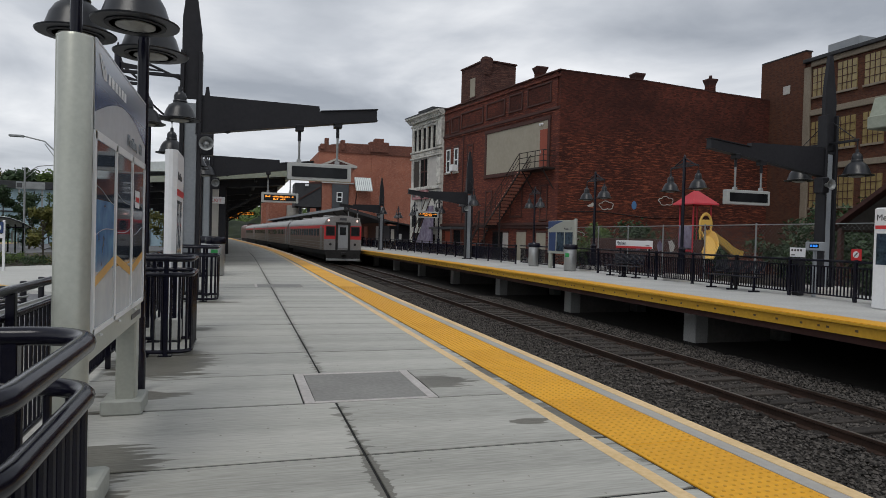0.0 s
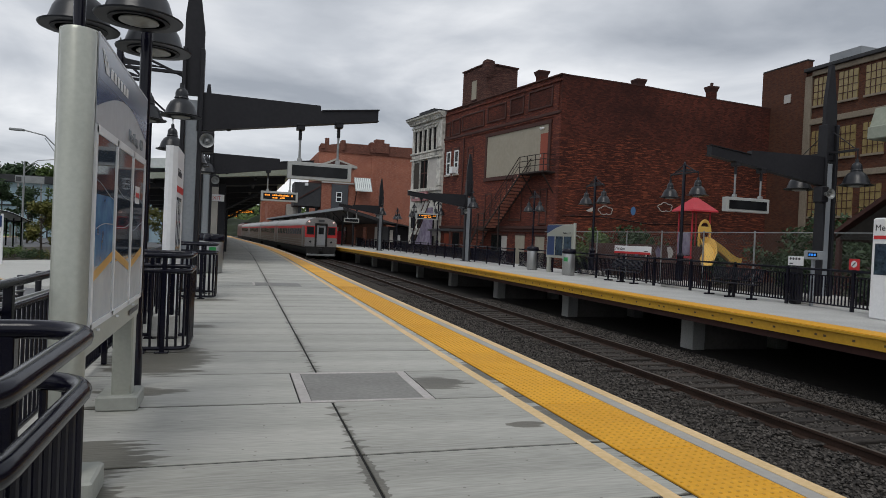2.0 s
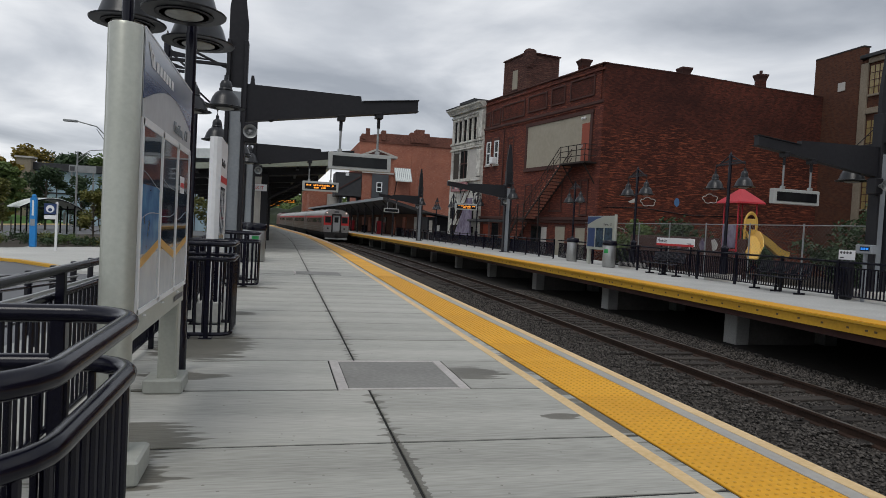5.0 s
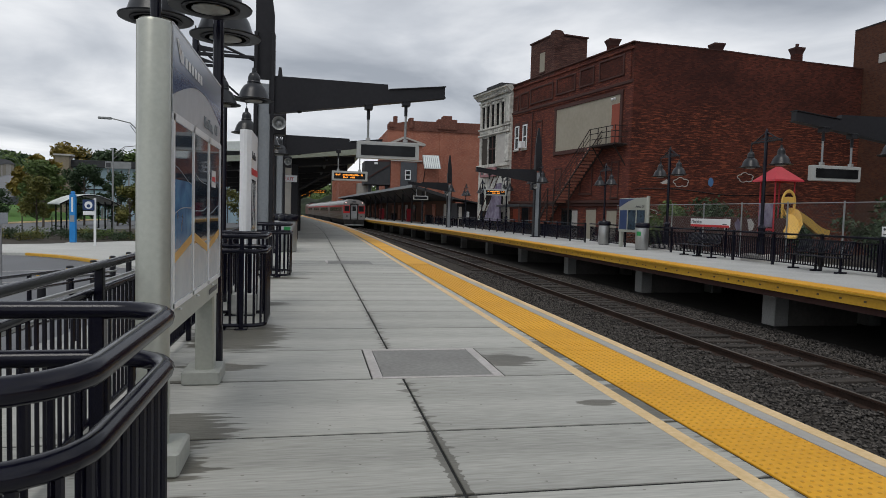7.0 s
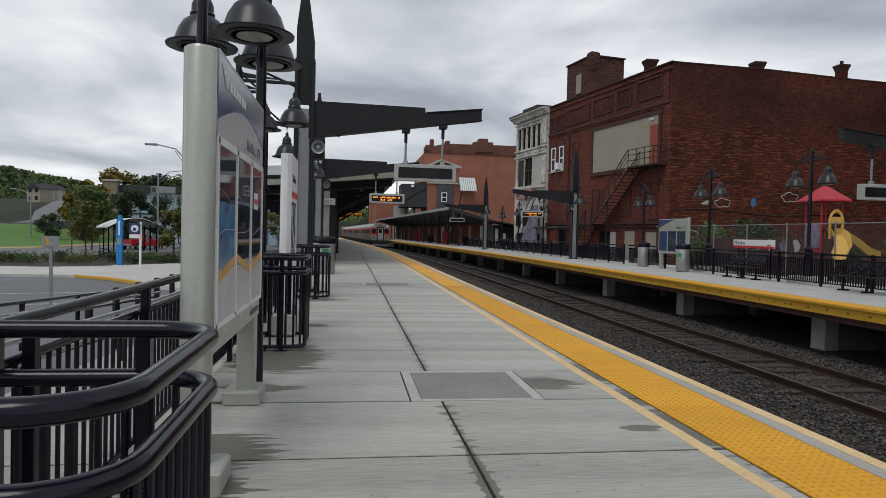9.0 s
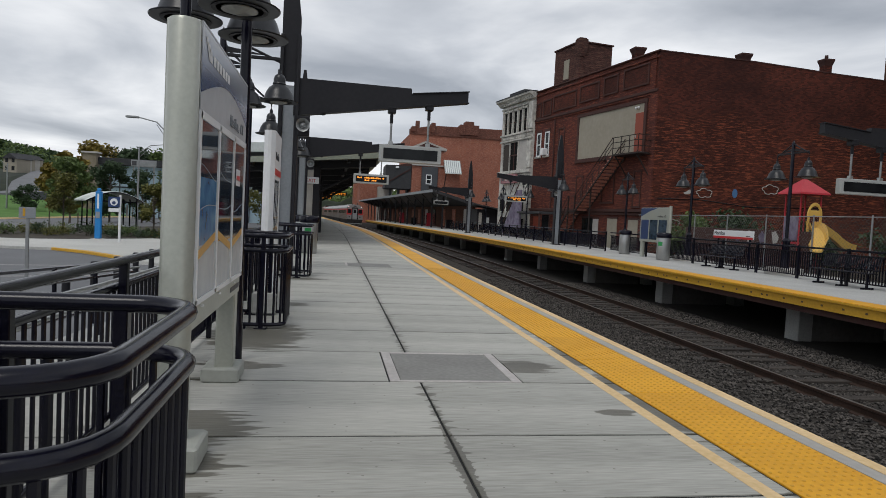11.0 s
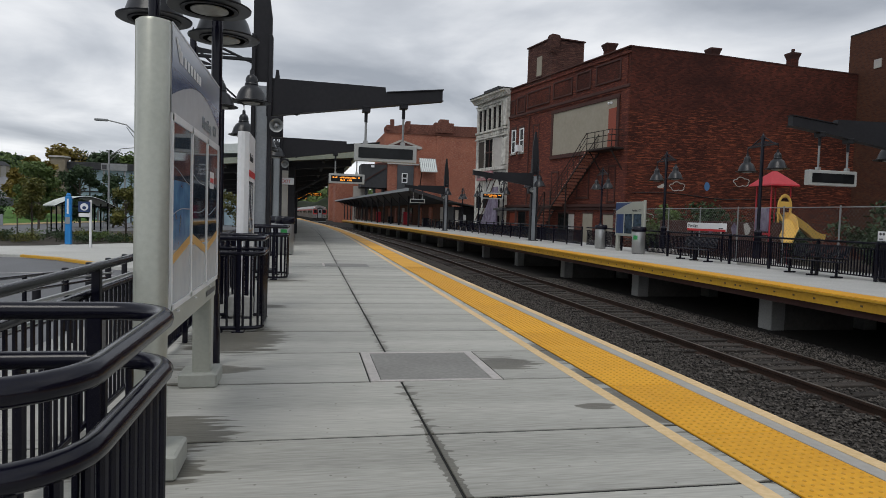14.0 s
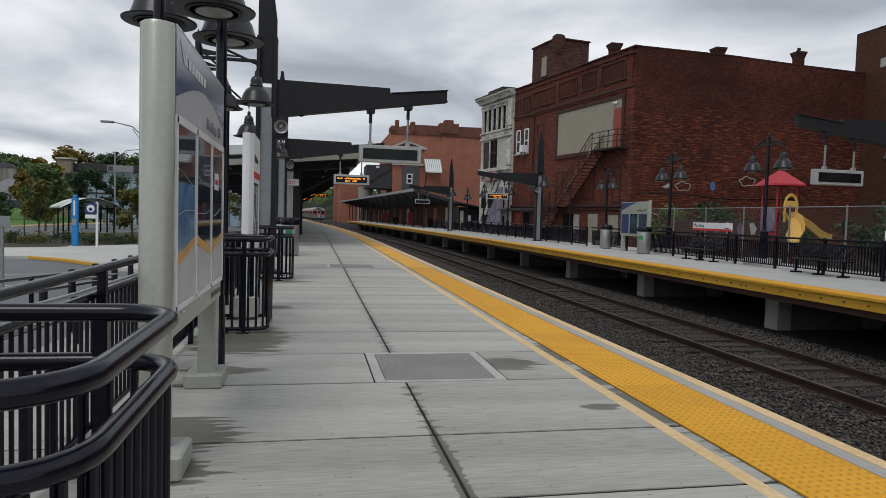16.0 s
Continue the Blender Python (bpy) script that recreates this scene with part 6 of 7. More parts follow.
dr = thing("distant_brick_block", (3.0, 232.0, 0), "small distant brick block at the end of the line", "building")
part("wall", Mesh().box(4.0, 16, 0, 14, -1.3, 13.0), M_BRICK3, dr)
part("roof", Mesh().box(3.8, 16.2, -0.2, 14.2, 13.0, 13.4), M_ROOFD, dr)

# ---- building with concrete frame and yellowed windows ----
fb = thing("concrete_frame_factory", (0, 0, 0), "brick factory with a concrete frame and yellowed industrial windows", "building")
FX = 37.75
part("brick_return", Mesh().box(FX, FX + 0.5, 36.9, 41.0, BZ, 15.1), M_BRICK2, fb)
part("coping", Mesh().box(FX - 0.03, FX + 0.6, 36.85, 41.0, 15.1, 15.2, 0.02), M_ROOFD, fb)
part("wall", Mesh().box(FX + 0.05, FX + 0.5, -20, 36.9, BZ, 14.2), M_BRICK2, fb)
part("roof", Mesh().box(FX - 0.3, 55, -20, 36.9, 14.2, 14.45, 0.03), M_ROOFD, fb)
part("penthouse", Mesh().box(FX + 1.5, 45, 34.0, 36.5, 14.45, 15.6, 0.03), M_LIGHTGREY, fb)
part("badge", Mesh().box(FX - 0.05, FX, 38.2, 38.8, 12.4, 13.0), M_MURAL, fb)
for k in range(6):
    y1 = 36.9 - k * 8.6
    part("frame_pier", Mesh().box(FX - 0.12, FX + 0.05, y1 - 0.55, y1, BZ, 13.9, 0.02), M_FRAMEC, fb)
for z in (13.85, 10.45, 6.65, 2.6):
    part("frame_band", Mesh().box(FX - 0.10, FX + 0.05, -20, 36.35, z, z + 0.4, 0.02), M_FRAMEC, fb)
for z0, z1 in ((11.75, 13.65), (8.0, 10.0), (4.1, 6.05)):
    for k in range(12):
        if k % 4 == 3:
            part("frame_pier", Mesh().box(FX - 0.09, FX + 0.05, 36.2 - 1.98 * k - 0.5, 36.2 - 1.98 * k, z0 - 0.6, z1 + 0.2), M_FRAMEC, fb)
            continue
        y1 = 36.2 - k * 1.98
        w = part("window", Mesh().box(FX - 0.02, FX + 0.05, y1 - 1.42, y1, z0, z1), M_PANEYEL, fb, "yellowed industrial window")
        for j in range(1, 4):
            part("glazing_bar", Mesh().box(FX - 0.05, FX - 0.021, y1 - 1.42 * j / 4 - 0.02, y1 - 1.42 * j / 4 + 0.02, z0, z1), M_TRIM, w)
        for j in range(1, 4):
            part("glazing_bar", Mesh().box(FX - 0.048, FX - 0.021, y1 - 1.42, y1, z0 + (z1 - z0) * j / 4 - 0.02, z0 + (z1 - z0) * j / 4 + 0.02), M_TRIM, w)
        part("sill", Mesh().box(FX - 0.1, FX - 0.0, y1 - 1.5, y1 + 0.08, z0 - 0.14, z0 - 0.003), M_FRAMEC, w)
gr = thing("green_canopy_roof", (21.5, 17.0, 0), "green metal canopy roof edge beyond the far platform", "roof")
part("roof_edge", Mesh().box(-3.2, 3.0, -6.0, -1.5, 5.0, 5.4, 0.03), M_CANOPY, gr)
part("roof_top", Mesh().prism([(-3.1, 5.4), (2.9, 5.4), (2.0, 6.0), (-2.9, 6.0)], -6.0, -1.5, "y"), M_CANOPY, gr)
for x in (-2.0, 2.0):
    part("post", Mesh().box(x - 0.1, x + 0.1, -3.0, -2.8, -0.75, 5.0), M_DARK, gr)


# ---- near canopy over the platform, from the second mast on ----
nc = thing("platform_canopy", (0, 0, 0), "long dark platform canopy with grey-green fascia and steel ribs", "canopy", kind="structure")
C0, C1 = 29.0, 112.0


def canopy_strip(prof, y0, y1, step=6.0):
    return strip(Mesh(), prof, y0, y1, step)


part("roof_sheet", canopy_strip([(-6.2, 3.45), (1.9, 4.25), (1.9, 4.4), (-6.2, 3.6)], C0, C1), M_ROOFD, nc)
part("fascia", Mesh().prism([(-6.2, 3.42), (1.95, 4.2), (1.95, 4.45), (-6.2, 3.66)], C0 - 0.25, C0 - 0.02, "y"), M_CANOPY, nc, "grey-green end fascia")
part("edge_fascia", canopy_strip(rect(1.9, 2.05, 4.16, 4.45), C0, C1), M_CANOPY, nc)
part("ribbed_roof", Mesh().prism([(-4.6, 4.2), (-2.6, 4.32), (-2.6, 4.75), (-4.6, 4.6)], C0 + 1.5, C0 + 8, "y"), M_SHELTER, nc, "pale ribbed roof panel")
for k in range(14):
    y = C0 + 1.0 + k * 6.0
    b = bend(y)
    part("rib", Mesh().prism([(-6 + b, 3.15), (1.85 + b, 3.9), (1.85 + b, 4.2), (-6 + b, 3.5)], y - 0.1, y + 0.1, "y"), M_DARK, nc)
for k in range(7):
    y = C0 + 1.0 + k * 12.0
    b = bend(y)
    part("column", Mesh().box(-0.95 + b, -0.6 + b, y - 0.18, y + 0.18, 0.423, 3.75, 0.02), M_DARK, nc)
    part("brace", Mesh().tube([(-0.7 + b, y, 2.6), (1.4 + b, y, 3.75)], 0.06, 6), M_DARK, nc)
    part("brace", Mesh().tube([(-0.85 + b, y, 2.6), (-2.8 + b, y, 3.5)], 0.06, 6), M_DARK, nc)
for x in (-3.5, -1.2, 0.6):
    part("purlin", canopy_strip([(x - 0.06, 3.3 + (x + 6) * 0.1), (x + 0.06, 3.3 + (x + 6) * 0.1), (x + 0.06, 3.55 + (x + 6) * 0.1), (x - 0.06, 3.55 + (x + 6) * 0.1)], C0, C1), M_DARK, nc)
nc.location = (0, 0, -0.42)
pc = thing("pale_pillar", (-1.02, 27.9, 0), "pale square canopy pillar with an exit sign", "pillar")
part("shaft", Mesh().box(-0.17, 0.17, -0.17, 0.17, 0, 3.3, 0.02), M_HOUSE, pc)
part("exit_plate", Mesh().box(-0.15, 0.41, -0.36, -0.32, 2.45, 2.72, 0.01), M_WHITE, pc, "small white exit sign with red letters")
part("lettering", words("EXIT", 0.2, M_EXITRED), M_EXITRED, pc, at=Matrix.Translation((-0.12, -0.365, 2.51)) @ pose(0, 0, 0, 90, 0, 0))
part("exit_bracket", Mesh().box(-0.02, 0.02, -0.33, -0.17, 2.55, 2.6), M_DARK, pc)
for yy, xx in ((58.0, 0.4), (76.0, -0.9)):
    hd = thing("hanging_display", (xx + 0.0, yy, 0), "lit amber train display under the canopy", "display", "hanging displays")
    part("case", Mesh().box(-0.75, 0.75, -0.1, 0.1, 2.79, 3.06, 0.01), M_DARK, hd)
    for row in (2.95, 2.83):
        for k in range(9):
            part("lit_character", Mesh().box(-0.66 + 0.148 * k, -0.56 + 0.148 * k, -0.106, -0.102, row, row + 0.06 - 0.03 * (k % 3 == 1)), M_AMBER, hd)
    part("hanger", Mesh().tube([(0, 0, 3.1), (0, 0, 3.7)], 0.03, 6), M_DARK, hd)

# ---- far platform shelter ----
fc = thing("far_shelter", (0, 0, 0), "low dark platform shelter with posts across the track", "shelter", kind="structure")
F0, F1 = 75.0, 165.0
part("roof_sheet", strip(Mesh(), [(12.6, 4.3), (18.6, 2.75), (18.6, 2.95), (12.6, 4.5)], F0, F1), M_ROOFD, fc)
part("roof_edge", strip(Mesh(), rect(12.45, 12.62, 4.22, 4.55), F0, F1), M_LIGHTGREY, fc, "grey roof edge")
part("end_fascia", Mesh().prism([(12.45 + bend(F0), 4.22), (19.6 + bend(F0), 2.3), (19.6 + bend(F0), 2.65), (12.45 + bend(F0), 4.55)], F0 - 0.15, F0 - 0.02, "y"), M_ROOFD, fc)
part("back_wall", strip(Mesh(), rect(17.6, 17.85, 0, 2.9), F0 + 1, F1), M_BRICK2, fc, "dark brick back wall")
for k in range(14):
    y = F0 + 2 + k * 6.2
    b = bend(y)
    part("column", Mesh().box(14.05 + b, 14.25 + b, y - 0.1, y + 0.1, 0, 3.8, 0.02), M_DARK, fc)
    part("bracket", Mesh().tube([(14.1 + b, y, 2.9), (12.8 + b, y, 4.15)], 0.06, 6), M_DARK, fc)
    part("wall_panel", Mesh().box(17.4 + b, 17.59 + b, y + 1.2, y + 3.4, 0.2, 2.5), (M_HOUSE, M_BRICK3, M_BRICK3, M_GLASSD)[k % 4], fc)
for k in range(4):
    y = F0 + 6 + k * 12.4
    bx = thing("vending_machine" if k % 2 else "waste_container", (15.9 + bend(y), y, 0), "dark red machine under the shelter" if k % 2 else "black waste container under the shelter", "machine" if k % 2 else "bin")
    part("body", Mesh().box(-0.4, 0.4, -0.5, 0.5, 0.02, 1.85 if k % 2 else 1.1, 0.03), M_PLAYRED if k % 2 else M_BLACK, bx)
    part("front", Mesh().box(-0.42, -0.405, -0.4, 0.4, 0.3, 1.6 if k % 2 else 0.9), M_GLASSD, bx)
sw = thing("service_hut", (17.0, 71.0, 0), "dark grey service hut at the shelter's end", "hut")
part("wall", Mesh().box(-1.3, 1.3, 0, 3.0, 0, 2.5, 0.02), M_DARK, sw)
part("roof", Mesh().prism([(-1.8, 2.95), (3.4, 2.1), (3.4, 2.25), (-1.8, 3.1)], -0.6, 3.4, "y"), M_ROOFD, sw)
part("notice", Mesh().box(-0.2, 0.1, -0.02, -0.003, 1.0, 1.6), M_WHITE, sw)
part("door", Mesh().box(-1.1, -0.75, -0.03, -0.003, 0.05, 2.1), M_HOUSE, sw)


# ---- trees ----
def tree(at, h, r, leaf, label, n=2200, size=0.16, trunk=0.09, start=0.3, shape=1.0, seed=1, name="tree", category="tree"):
    R = random.Random(seed)
    tr = thing(name, at, label, category)
    tk = Mesh().tube([(0, 0, -0.2), (0.03, 0.02, h * 0.35), (-0.03, 0.04, h * 0.7), (0.02, 0, h * 0.93)], trunk, 7, radii=[trunk * 1.3, trunk, trunk * 0.6, trunk * 0.15])
    clumps = []
    for i in range(int(10 + 10 * shape)):
        a, f = R.uniform(0, 6.28), R.uniform(start, 0.95)
        reach = r * (1 - abs(f - 0.58) * 1.2) * R.uniform(0.55, 1.05)
        c = Vector((math.cos(a) * reach, math.sin(a) * reach, h * f + R.uniform(0, 0.25)))
        tk.tube([(0, 0, h * f * 0.75), (c.x * 0.5, c.y * 0.5, h * f * 0.9), tuple(c)], 0.03, 5, radii=[trunk * 0.45, trunk * 0.3, trunk * 0.1])
        clumps.append((c, r * R.uniform(0.3, 0.52)))
    clumps.append((Vector((0, 0, h * 0.93)), r * 0.35))
    part("trunk", tk, M_BARK, tr)
    V, Fc = [], []
    for i in range(n):
        c, q = clumps[R.randrange(len(clumps))]
        d = Vector((R.gauss(0, 1), R.gauss(0, 1), R.gauss(0, 1))).normalized() * q * R.uniform(0.35, 1.08)
        p = c + Vector((d.x, d.y, d.z * 0.85))
        u = Vector((R.gauss(0, 1), R.gauss(0, 1), R.gauss(0, 0.6))).normalized()
        w = u.cross(Vector((R.gauss(0, 1), R.gauss(0, 1), R.gauss(0, 1)))).normalized()
        s = size * R.uniform(0.6, 1.2)
        k = len(V)
        V.extend([p - u * s, p + w * s * 0.5, p + u * s, p - w * s * 0.5])
        Fc.append((k, k + 1, k + 2, k + 3))
    me = bpy.data.meshes.new("crown")
    me.from_pydata([tuple(v) for v in V], [], Fc)
    me.materials.append(leaf)
    part("crown", me, leaf, tr, kind="stuff")
    return tr


# ---- forecourt on the west side: roadway, pavement, planting ----
LOT = -1.2
west = solo("forecourt", Mesh().box(-60, -4.2, -30, 34.2, GROUND, LOT), M_ASPH, "dark asphalt bus forecourt", "road", "structure")
pave_pts = [(-60, 34.4), (-13.3, 34.2), (-11.4, 32.9), (-9.2, 30.5), (-8.4, 29.2), (-6.0, 27.0), (-4.3, 26.5), (-4.3, 49.0), (-11.9, 46.6), (-15, 42.0), (-17.4, 40.5), (-60, 40)]
solo("pavement", Mesh().prism(pave_pts, GROUND, LOT + 0.13, "z"), M_PAVE, "pale concrete pavement with a raised kerb", "pavement", "structure")
solo("kerb_paint", Mesh().prism([(-13.2, 34.1), (-11.35, 32.8), (-9.15, 30.4), (-8.9, 30.55), (-11.2, 33.1), (-13.2, 34.35)], LOT + 0.02, LOT + 0.136, "z"), M_BEAMYEL, "yellow painted kerb at the corner", "kerb", "structure")
bed_pts = [(-60, 40.0), (-17.4, 40.5), (-15, 42.0), (-11.9, 46.6), (-4.3, 49.0), (-4.3, 85), (-12, 80), (-17.9, 71.9), (-21.3, 59.2), (-24, 53.5), (-60, 52)]
solo("planting_bed", Mesh().prism(bed_pts, GROUND, LOT + 0.1, "z"), M_MULCH, "mulched planting bed beside the bus shelter", "planting bed", "structure")
solo("road", Mesh().prism([(-60, 52), (-24, 53.5), (-21.3, 59.2), (-17.9, 71.9), (-12, 80), (-4.3, 100), (-4.3, 160), (-22, 150), (-31, 114), (-33.3, 97), (-33.6, 75), (-40, 68.2), (-60, 62.5)], GROUND, LOT - 0.02, "z"), M_ASPH, "grey asphalt road behind the bus shelter", "road", "structure")


def bank(rows, skirt=2.0):
    """Rows of points from near to far, as one sloping sheet with a skirt of earth under it."""
    n = len(rows[0])
    v = [p for r in rows for p in r]
    f = [(j * n + i, j * n + i + 1, (j + 1) * n + i + 1, (j + 1) * n + i) for j in range(len(rows) - 1) for i in range(n - 1)]
    rim = list(range(n)) + [j * n + n - 1 for j in range(1, len(rows))] + [(len(rows) - 1) * n + i for i in range(n - 2, -1, -1)] + [j * n for j in range(len(rows) - 2, 0, -1)]
    k = len(v)
    v += [(v[i][0], v[i][1], min(GROUND, v[i][2] - skirt)) for i in rim]
    f += [(rim[a], rim[(a + 1) % len(rim)], k + (a + 1) % len(rim), k + a) for a in range(len(rim))]
    return Mesh().add(v, f)


solo("lawn", bank([[(-110, 58, LOT), (-60, 62.6, LOT + 0.1), (-40, 68.3, LOT + 0.1), (-33.7, 75.1, LOT + 0.1), (-33.4, 97, LOT + 0.1), (-31.1, 114, LOT + 0.1)],
                   [(-112, 82, 0.2), (-66, 84, 0.0), (-46, 88, -0.3), (-38.5, 92, -0.5), (-36.5, 104, -0.5), (-33, 116, -0.6)],
                   [(-120, 112, 1.8), (-70, 113, 1.6), (-50, 113, 1.3), (-44, 114, 0.6), (-40, 115, 0.2), (-35, 118, 0.0)]]), M_GRASS, "mown green lawn rising beyond the road", "grass", "structure")
solo("far_kerb", Mesh().tube([(-60, 62.4, LOT + 0.02), (-40.1, 68.1, LOT + 0.02), (-33.8, 74.9, LOT + 0.02), (-33.5, 97, LOT + 0.02), (-31.2, 114, LOT + 0.02)], 0.17, 6), M_CREAM, "pale kerb along the lawn", "kerb", "structure")
for pts in ([(-16, 24.5), (-9.3, 27.0), (-6.5, 29.0)], [(-9.2, 27.0), (-6.0, 25.4)], [(-11, 22.0), (-7.0, 24.0)]):
    run = []
    for (x0, y0), (x1, y1) in zip(pts, pts[1:]):
        n = Vector((y0 - y1, x1 - x0, 0)).normalized() * 0.06
        run.append(Mesh().prism([(x0 - n.x, y0 - n.y), (x1 - n.x, y1 - n.y), (x1 + n.x, y1 + n.y), (x0 + n.x, y0 + n.y)], LOT + 0.001, LOT + 0.005, "z"))
    for q in run:
        solo("lane_marking", q, M_MURAL, "white painted lane line on the forecourt", "marking", "structure")

# bollards beside the ramp
for i in range(6):
    bo = thing("bollard", (-6.6, 18.0 + 2.0 * i, LOT), "short dark bollard with a yellow band", "bollard", "ramp bollards")
    part("post", Mesh().lathe([(0.1, 0), (0.1, 0.78), (0.06, 0.8)], (0, 0, 0), 12), M_DARK, bo, smooth=True)
    part("band", Mesh().lathe([(0.105, 0.62), (0.105, 0.73)], (0, 0, 0), 12), M_BEAMYEL, bo)

# blue help pylon, accessible-bay sign, meter post
pyl = thing("help_pylon", (-14.17, 43.4, LOT + 0.1), "tall bright blue emergency call pylon", "pylon")
part("shaft", Mesh().box(-0.17, 0.17, -0.14, 0.14, 0.05, 2.95, 0.03), M_BLUE, pyl)
part("beacon", Mesh().lathe([(0.12, 2.95), (0.13, 3.05), (0.08, 3.15)], (0, 0, 0), 12), M_BLUE, pyl)
part("call_box", Mesh().box(-0.12, 0.12, -0.16, -0.141, 1.3, 1.7), M_LIGHTGREY, pyl)
part("lettering_bar", Mesh().box(-0.05, 0.05, -0.147, -0.142, 1.9, 2.8), M_WHITE, pyl)
part("foot", Mesh().box(-0.35, 0.35, -0.3, 0.3, 0, 0.05, 0.01), M_CONC2, pyl)
ad = thing("accessible_bay_sign", (-12.14, 40.7, LOT + 0.1), "blue and white accessible parking sign on a white post", "sign")
part("post", Mesh().box(-0.06, 0.06, -0.05, 0.05, 0, 2.75, 0.01), M_WHITE, ad)
part("plate", Mesh().box(-0.62, 0.0, -0.09, -0.06, 2.05, 2.65, 0.01), M_NAVY, ad)
part("disc", Mesh().prism([(-0.31 + 0.21 * math.cos(radians(a)), 2.35 + 0.21 * math.sin(radians(a))) for a in range(0, 360, 20)], -0.096, -0.091, "y"), M_WHITE, ad)
part("symbol", Mesh().prism([(-0.31 + 0.1 * math.cos(radians(a)), 2.3 + 0.1 * math.sin(radians(a))) for a in range(0, 360, 30)], -0.1, -0.097, "y"), M_NAVY, ad)
part("lower_plate", Mesh().box(-0.6, 0.0, -0.09, -0.06, 1.78, 2.0, 0.01), M_WHITE, ad)
mp_ = thing("sign_post", (-9.24, 22.1, LOT), "galvanised post with a grey box and yellow label", "post")
part("post", Mesh().box(-0.045, 0.045, -0.03, 0.03, 0, 2.2, 0.005), M_PIPE, mp_)
part("plate", Mesh().box(-0.24, 0.24, -0.05, -0.031, 1.86, 2.2, 0.01), M_LIGHTGREY, mp_)
part("label", Mesh().box(-0.12, -0.05, -0.056, -0.051, 1.92, 2.16), M_BEAMYEL, mp_)

# bus shelter with an arched ribbed roof
bs = thing("bus_shelter", (-17.1, 54.6, LOT + 0.1), "black-framed bus shelter with an arched pale metal roof", "bus shelter", turn=28)
arc = [(-2.0 + 4.0 * i / 14, 2.3 + 0.72 * math.sin(math.pi * i / 14)) for i in range(15)]
part("roof", Mesh().prism([(y, z) for y, z in arc] + [(y, z + 0.06) for y, z in reversed(arc)], -2.6, 2.6, "y"), M_SHELTER, bs, "arched pale ribbed roof")
for x, z in arc:
    part("eave_rib", Mesh().tube([(x, -2.62, z + 0.05), (x, 2.62, z + 0.05)], 0.015, 5), M_ROOFL, bs)
for k in range(11):
    part("roof_rib", Mesh().tube([(x, -2.5 + 0.5 * k, z + 0.07) for x, z in arc], 0.028, 5), M_SHELTER, bs)
part("roof_edge", Mesh().tube([(x, -2.6, z + 0.02) for x, z in arc], 0.05, 6), M_BLACK, bs)
for yy in (-2.2, 0, 2.2):
    for x in (-1.5, 1.5):
        part("post", Mesh().box(x - 0.05, x + 0.05, yy - 0.05, yy + 0.05, 0, 2.6, 0.008), M_BLACK, bs)
for x in (-1.5, 1.5):
    for z in (0.25, 2.3):
        part("beam", Mesh().box(x - 0.04, x + 0.04, -2.25, 2.25, z, z + 0.1, 0.008), M_BLACK, bs)
for yy in (-2.2, 2.2):
    for z in (0.25, 2.3):
        part("end_beam", Mesh().box(-1.5, 1.5, yy - 0.04, yy + 0.04, z, z + 0.1, 0.008), M_BLACK, bs)
part("seat", Mesh().box(0.75, 1.2, -1.9, 1.9, 0.45, 0.52, 0.01), M_LIGHTGREY, bs)
part("notice", Mesh().box(1.42, 1.44, 0.2, 0.9, 1.2, 2.1), M_MURAL, bs)

tree((-19.4, 52.0, LOT), 4.3, 0.95, M_LEAF2, "young street tree with turning brown-green leaves", 4200, 0.12, 0.05, seed=2, start=0.36)
for x in (-20.4, -18.45):
    part("stake", Mesh().tube([(x, 52.2, LOT), (x, 52.2, LOT + 1.5)], 0.04, 6), M_BARK, thing("tree_stake", (0, 0, 0), "wooden stake beside a young tree", "stake"))
tree((-13.3, 52.6, LOT), 3.6, 1.15, M_LEAF2, "small rounded street tree behind the bus shelter", 4000, 0.12, 0.06, seed=3, start=0.32)
tree((-26.6, 73.0, LOT), 6.5, 1.9, M_LEAF, "broad street tree with yellow-green leaves", 6500, 0.19, seed=4, start=0.34)
tree((-25.6, 82.0, LOT), 7.0, 2.1, M_PINE, "dark green conifer-like tree", 6500, 0.19, seed=5, start=0.2)
tree((-22.6, 84.0, LOT), 6.0, 1.7, M_PINE, "dark green street tree", 3600, 0.17, seed=6, start=0.14)
tree((-19.6, 84.0, LOT), 6.2, 1.8, M_LEAF, "green street tree beside the road", 3600, 0.17, seed=16, start=0.14)
tree((-12.5, 82.0, LOT), 5.0, 1.8, M_LEAF, "green street tree beside the road", 3600, 0.17, seed=19, start=0.12)
tree((-8.5, 86.0, LOT), 5.4, 2.0, M_LEAF2, "green street tree near the canopy", 3000, 0.2, seed=17, start=0.12)
tree((-38.6, 92.0, -0.6), 3.0, 1.6, M_PINE, "dark evergreen shrub on the lawn", 3200, 0.15, seed=8, start=0.1)
tree((-35.4, 95.0, -0.8), 4.4, 1.7, M_LEAF, "low green shrub tree on the lawn", 3200, 0.18, seed=7, start=0.1)
for i, (x, y, h, r, m) in enumerate(((-49.5, 150, 14, 4, M_LEAFY), (-46, 156, 13.5, 5, M_PINE), (-41, 150, 13, 5, M_PINE), (-36, 152, 13, 5, M_LEAF), (-29, 150, 12.5, 6, M_PINE), (-21, 150, 13, 6, M_LEAF), (-13, 150, 13, 6, M_PINE), (-38, 102, 8.8, 2.8, M_LEAFY))):
    tree((x, y, LOT), h, r, m, "large leafy tree beyond the forecourt", 3800, 0.5, 0.3, seed=20 + i, start=0.2)
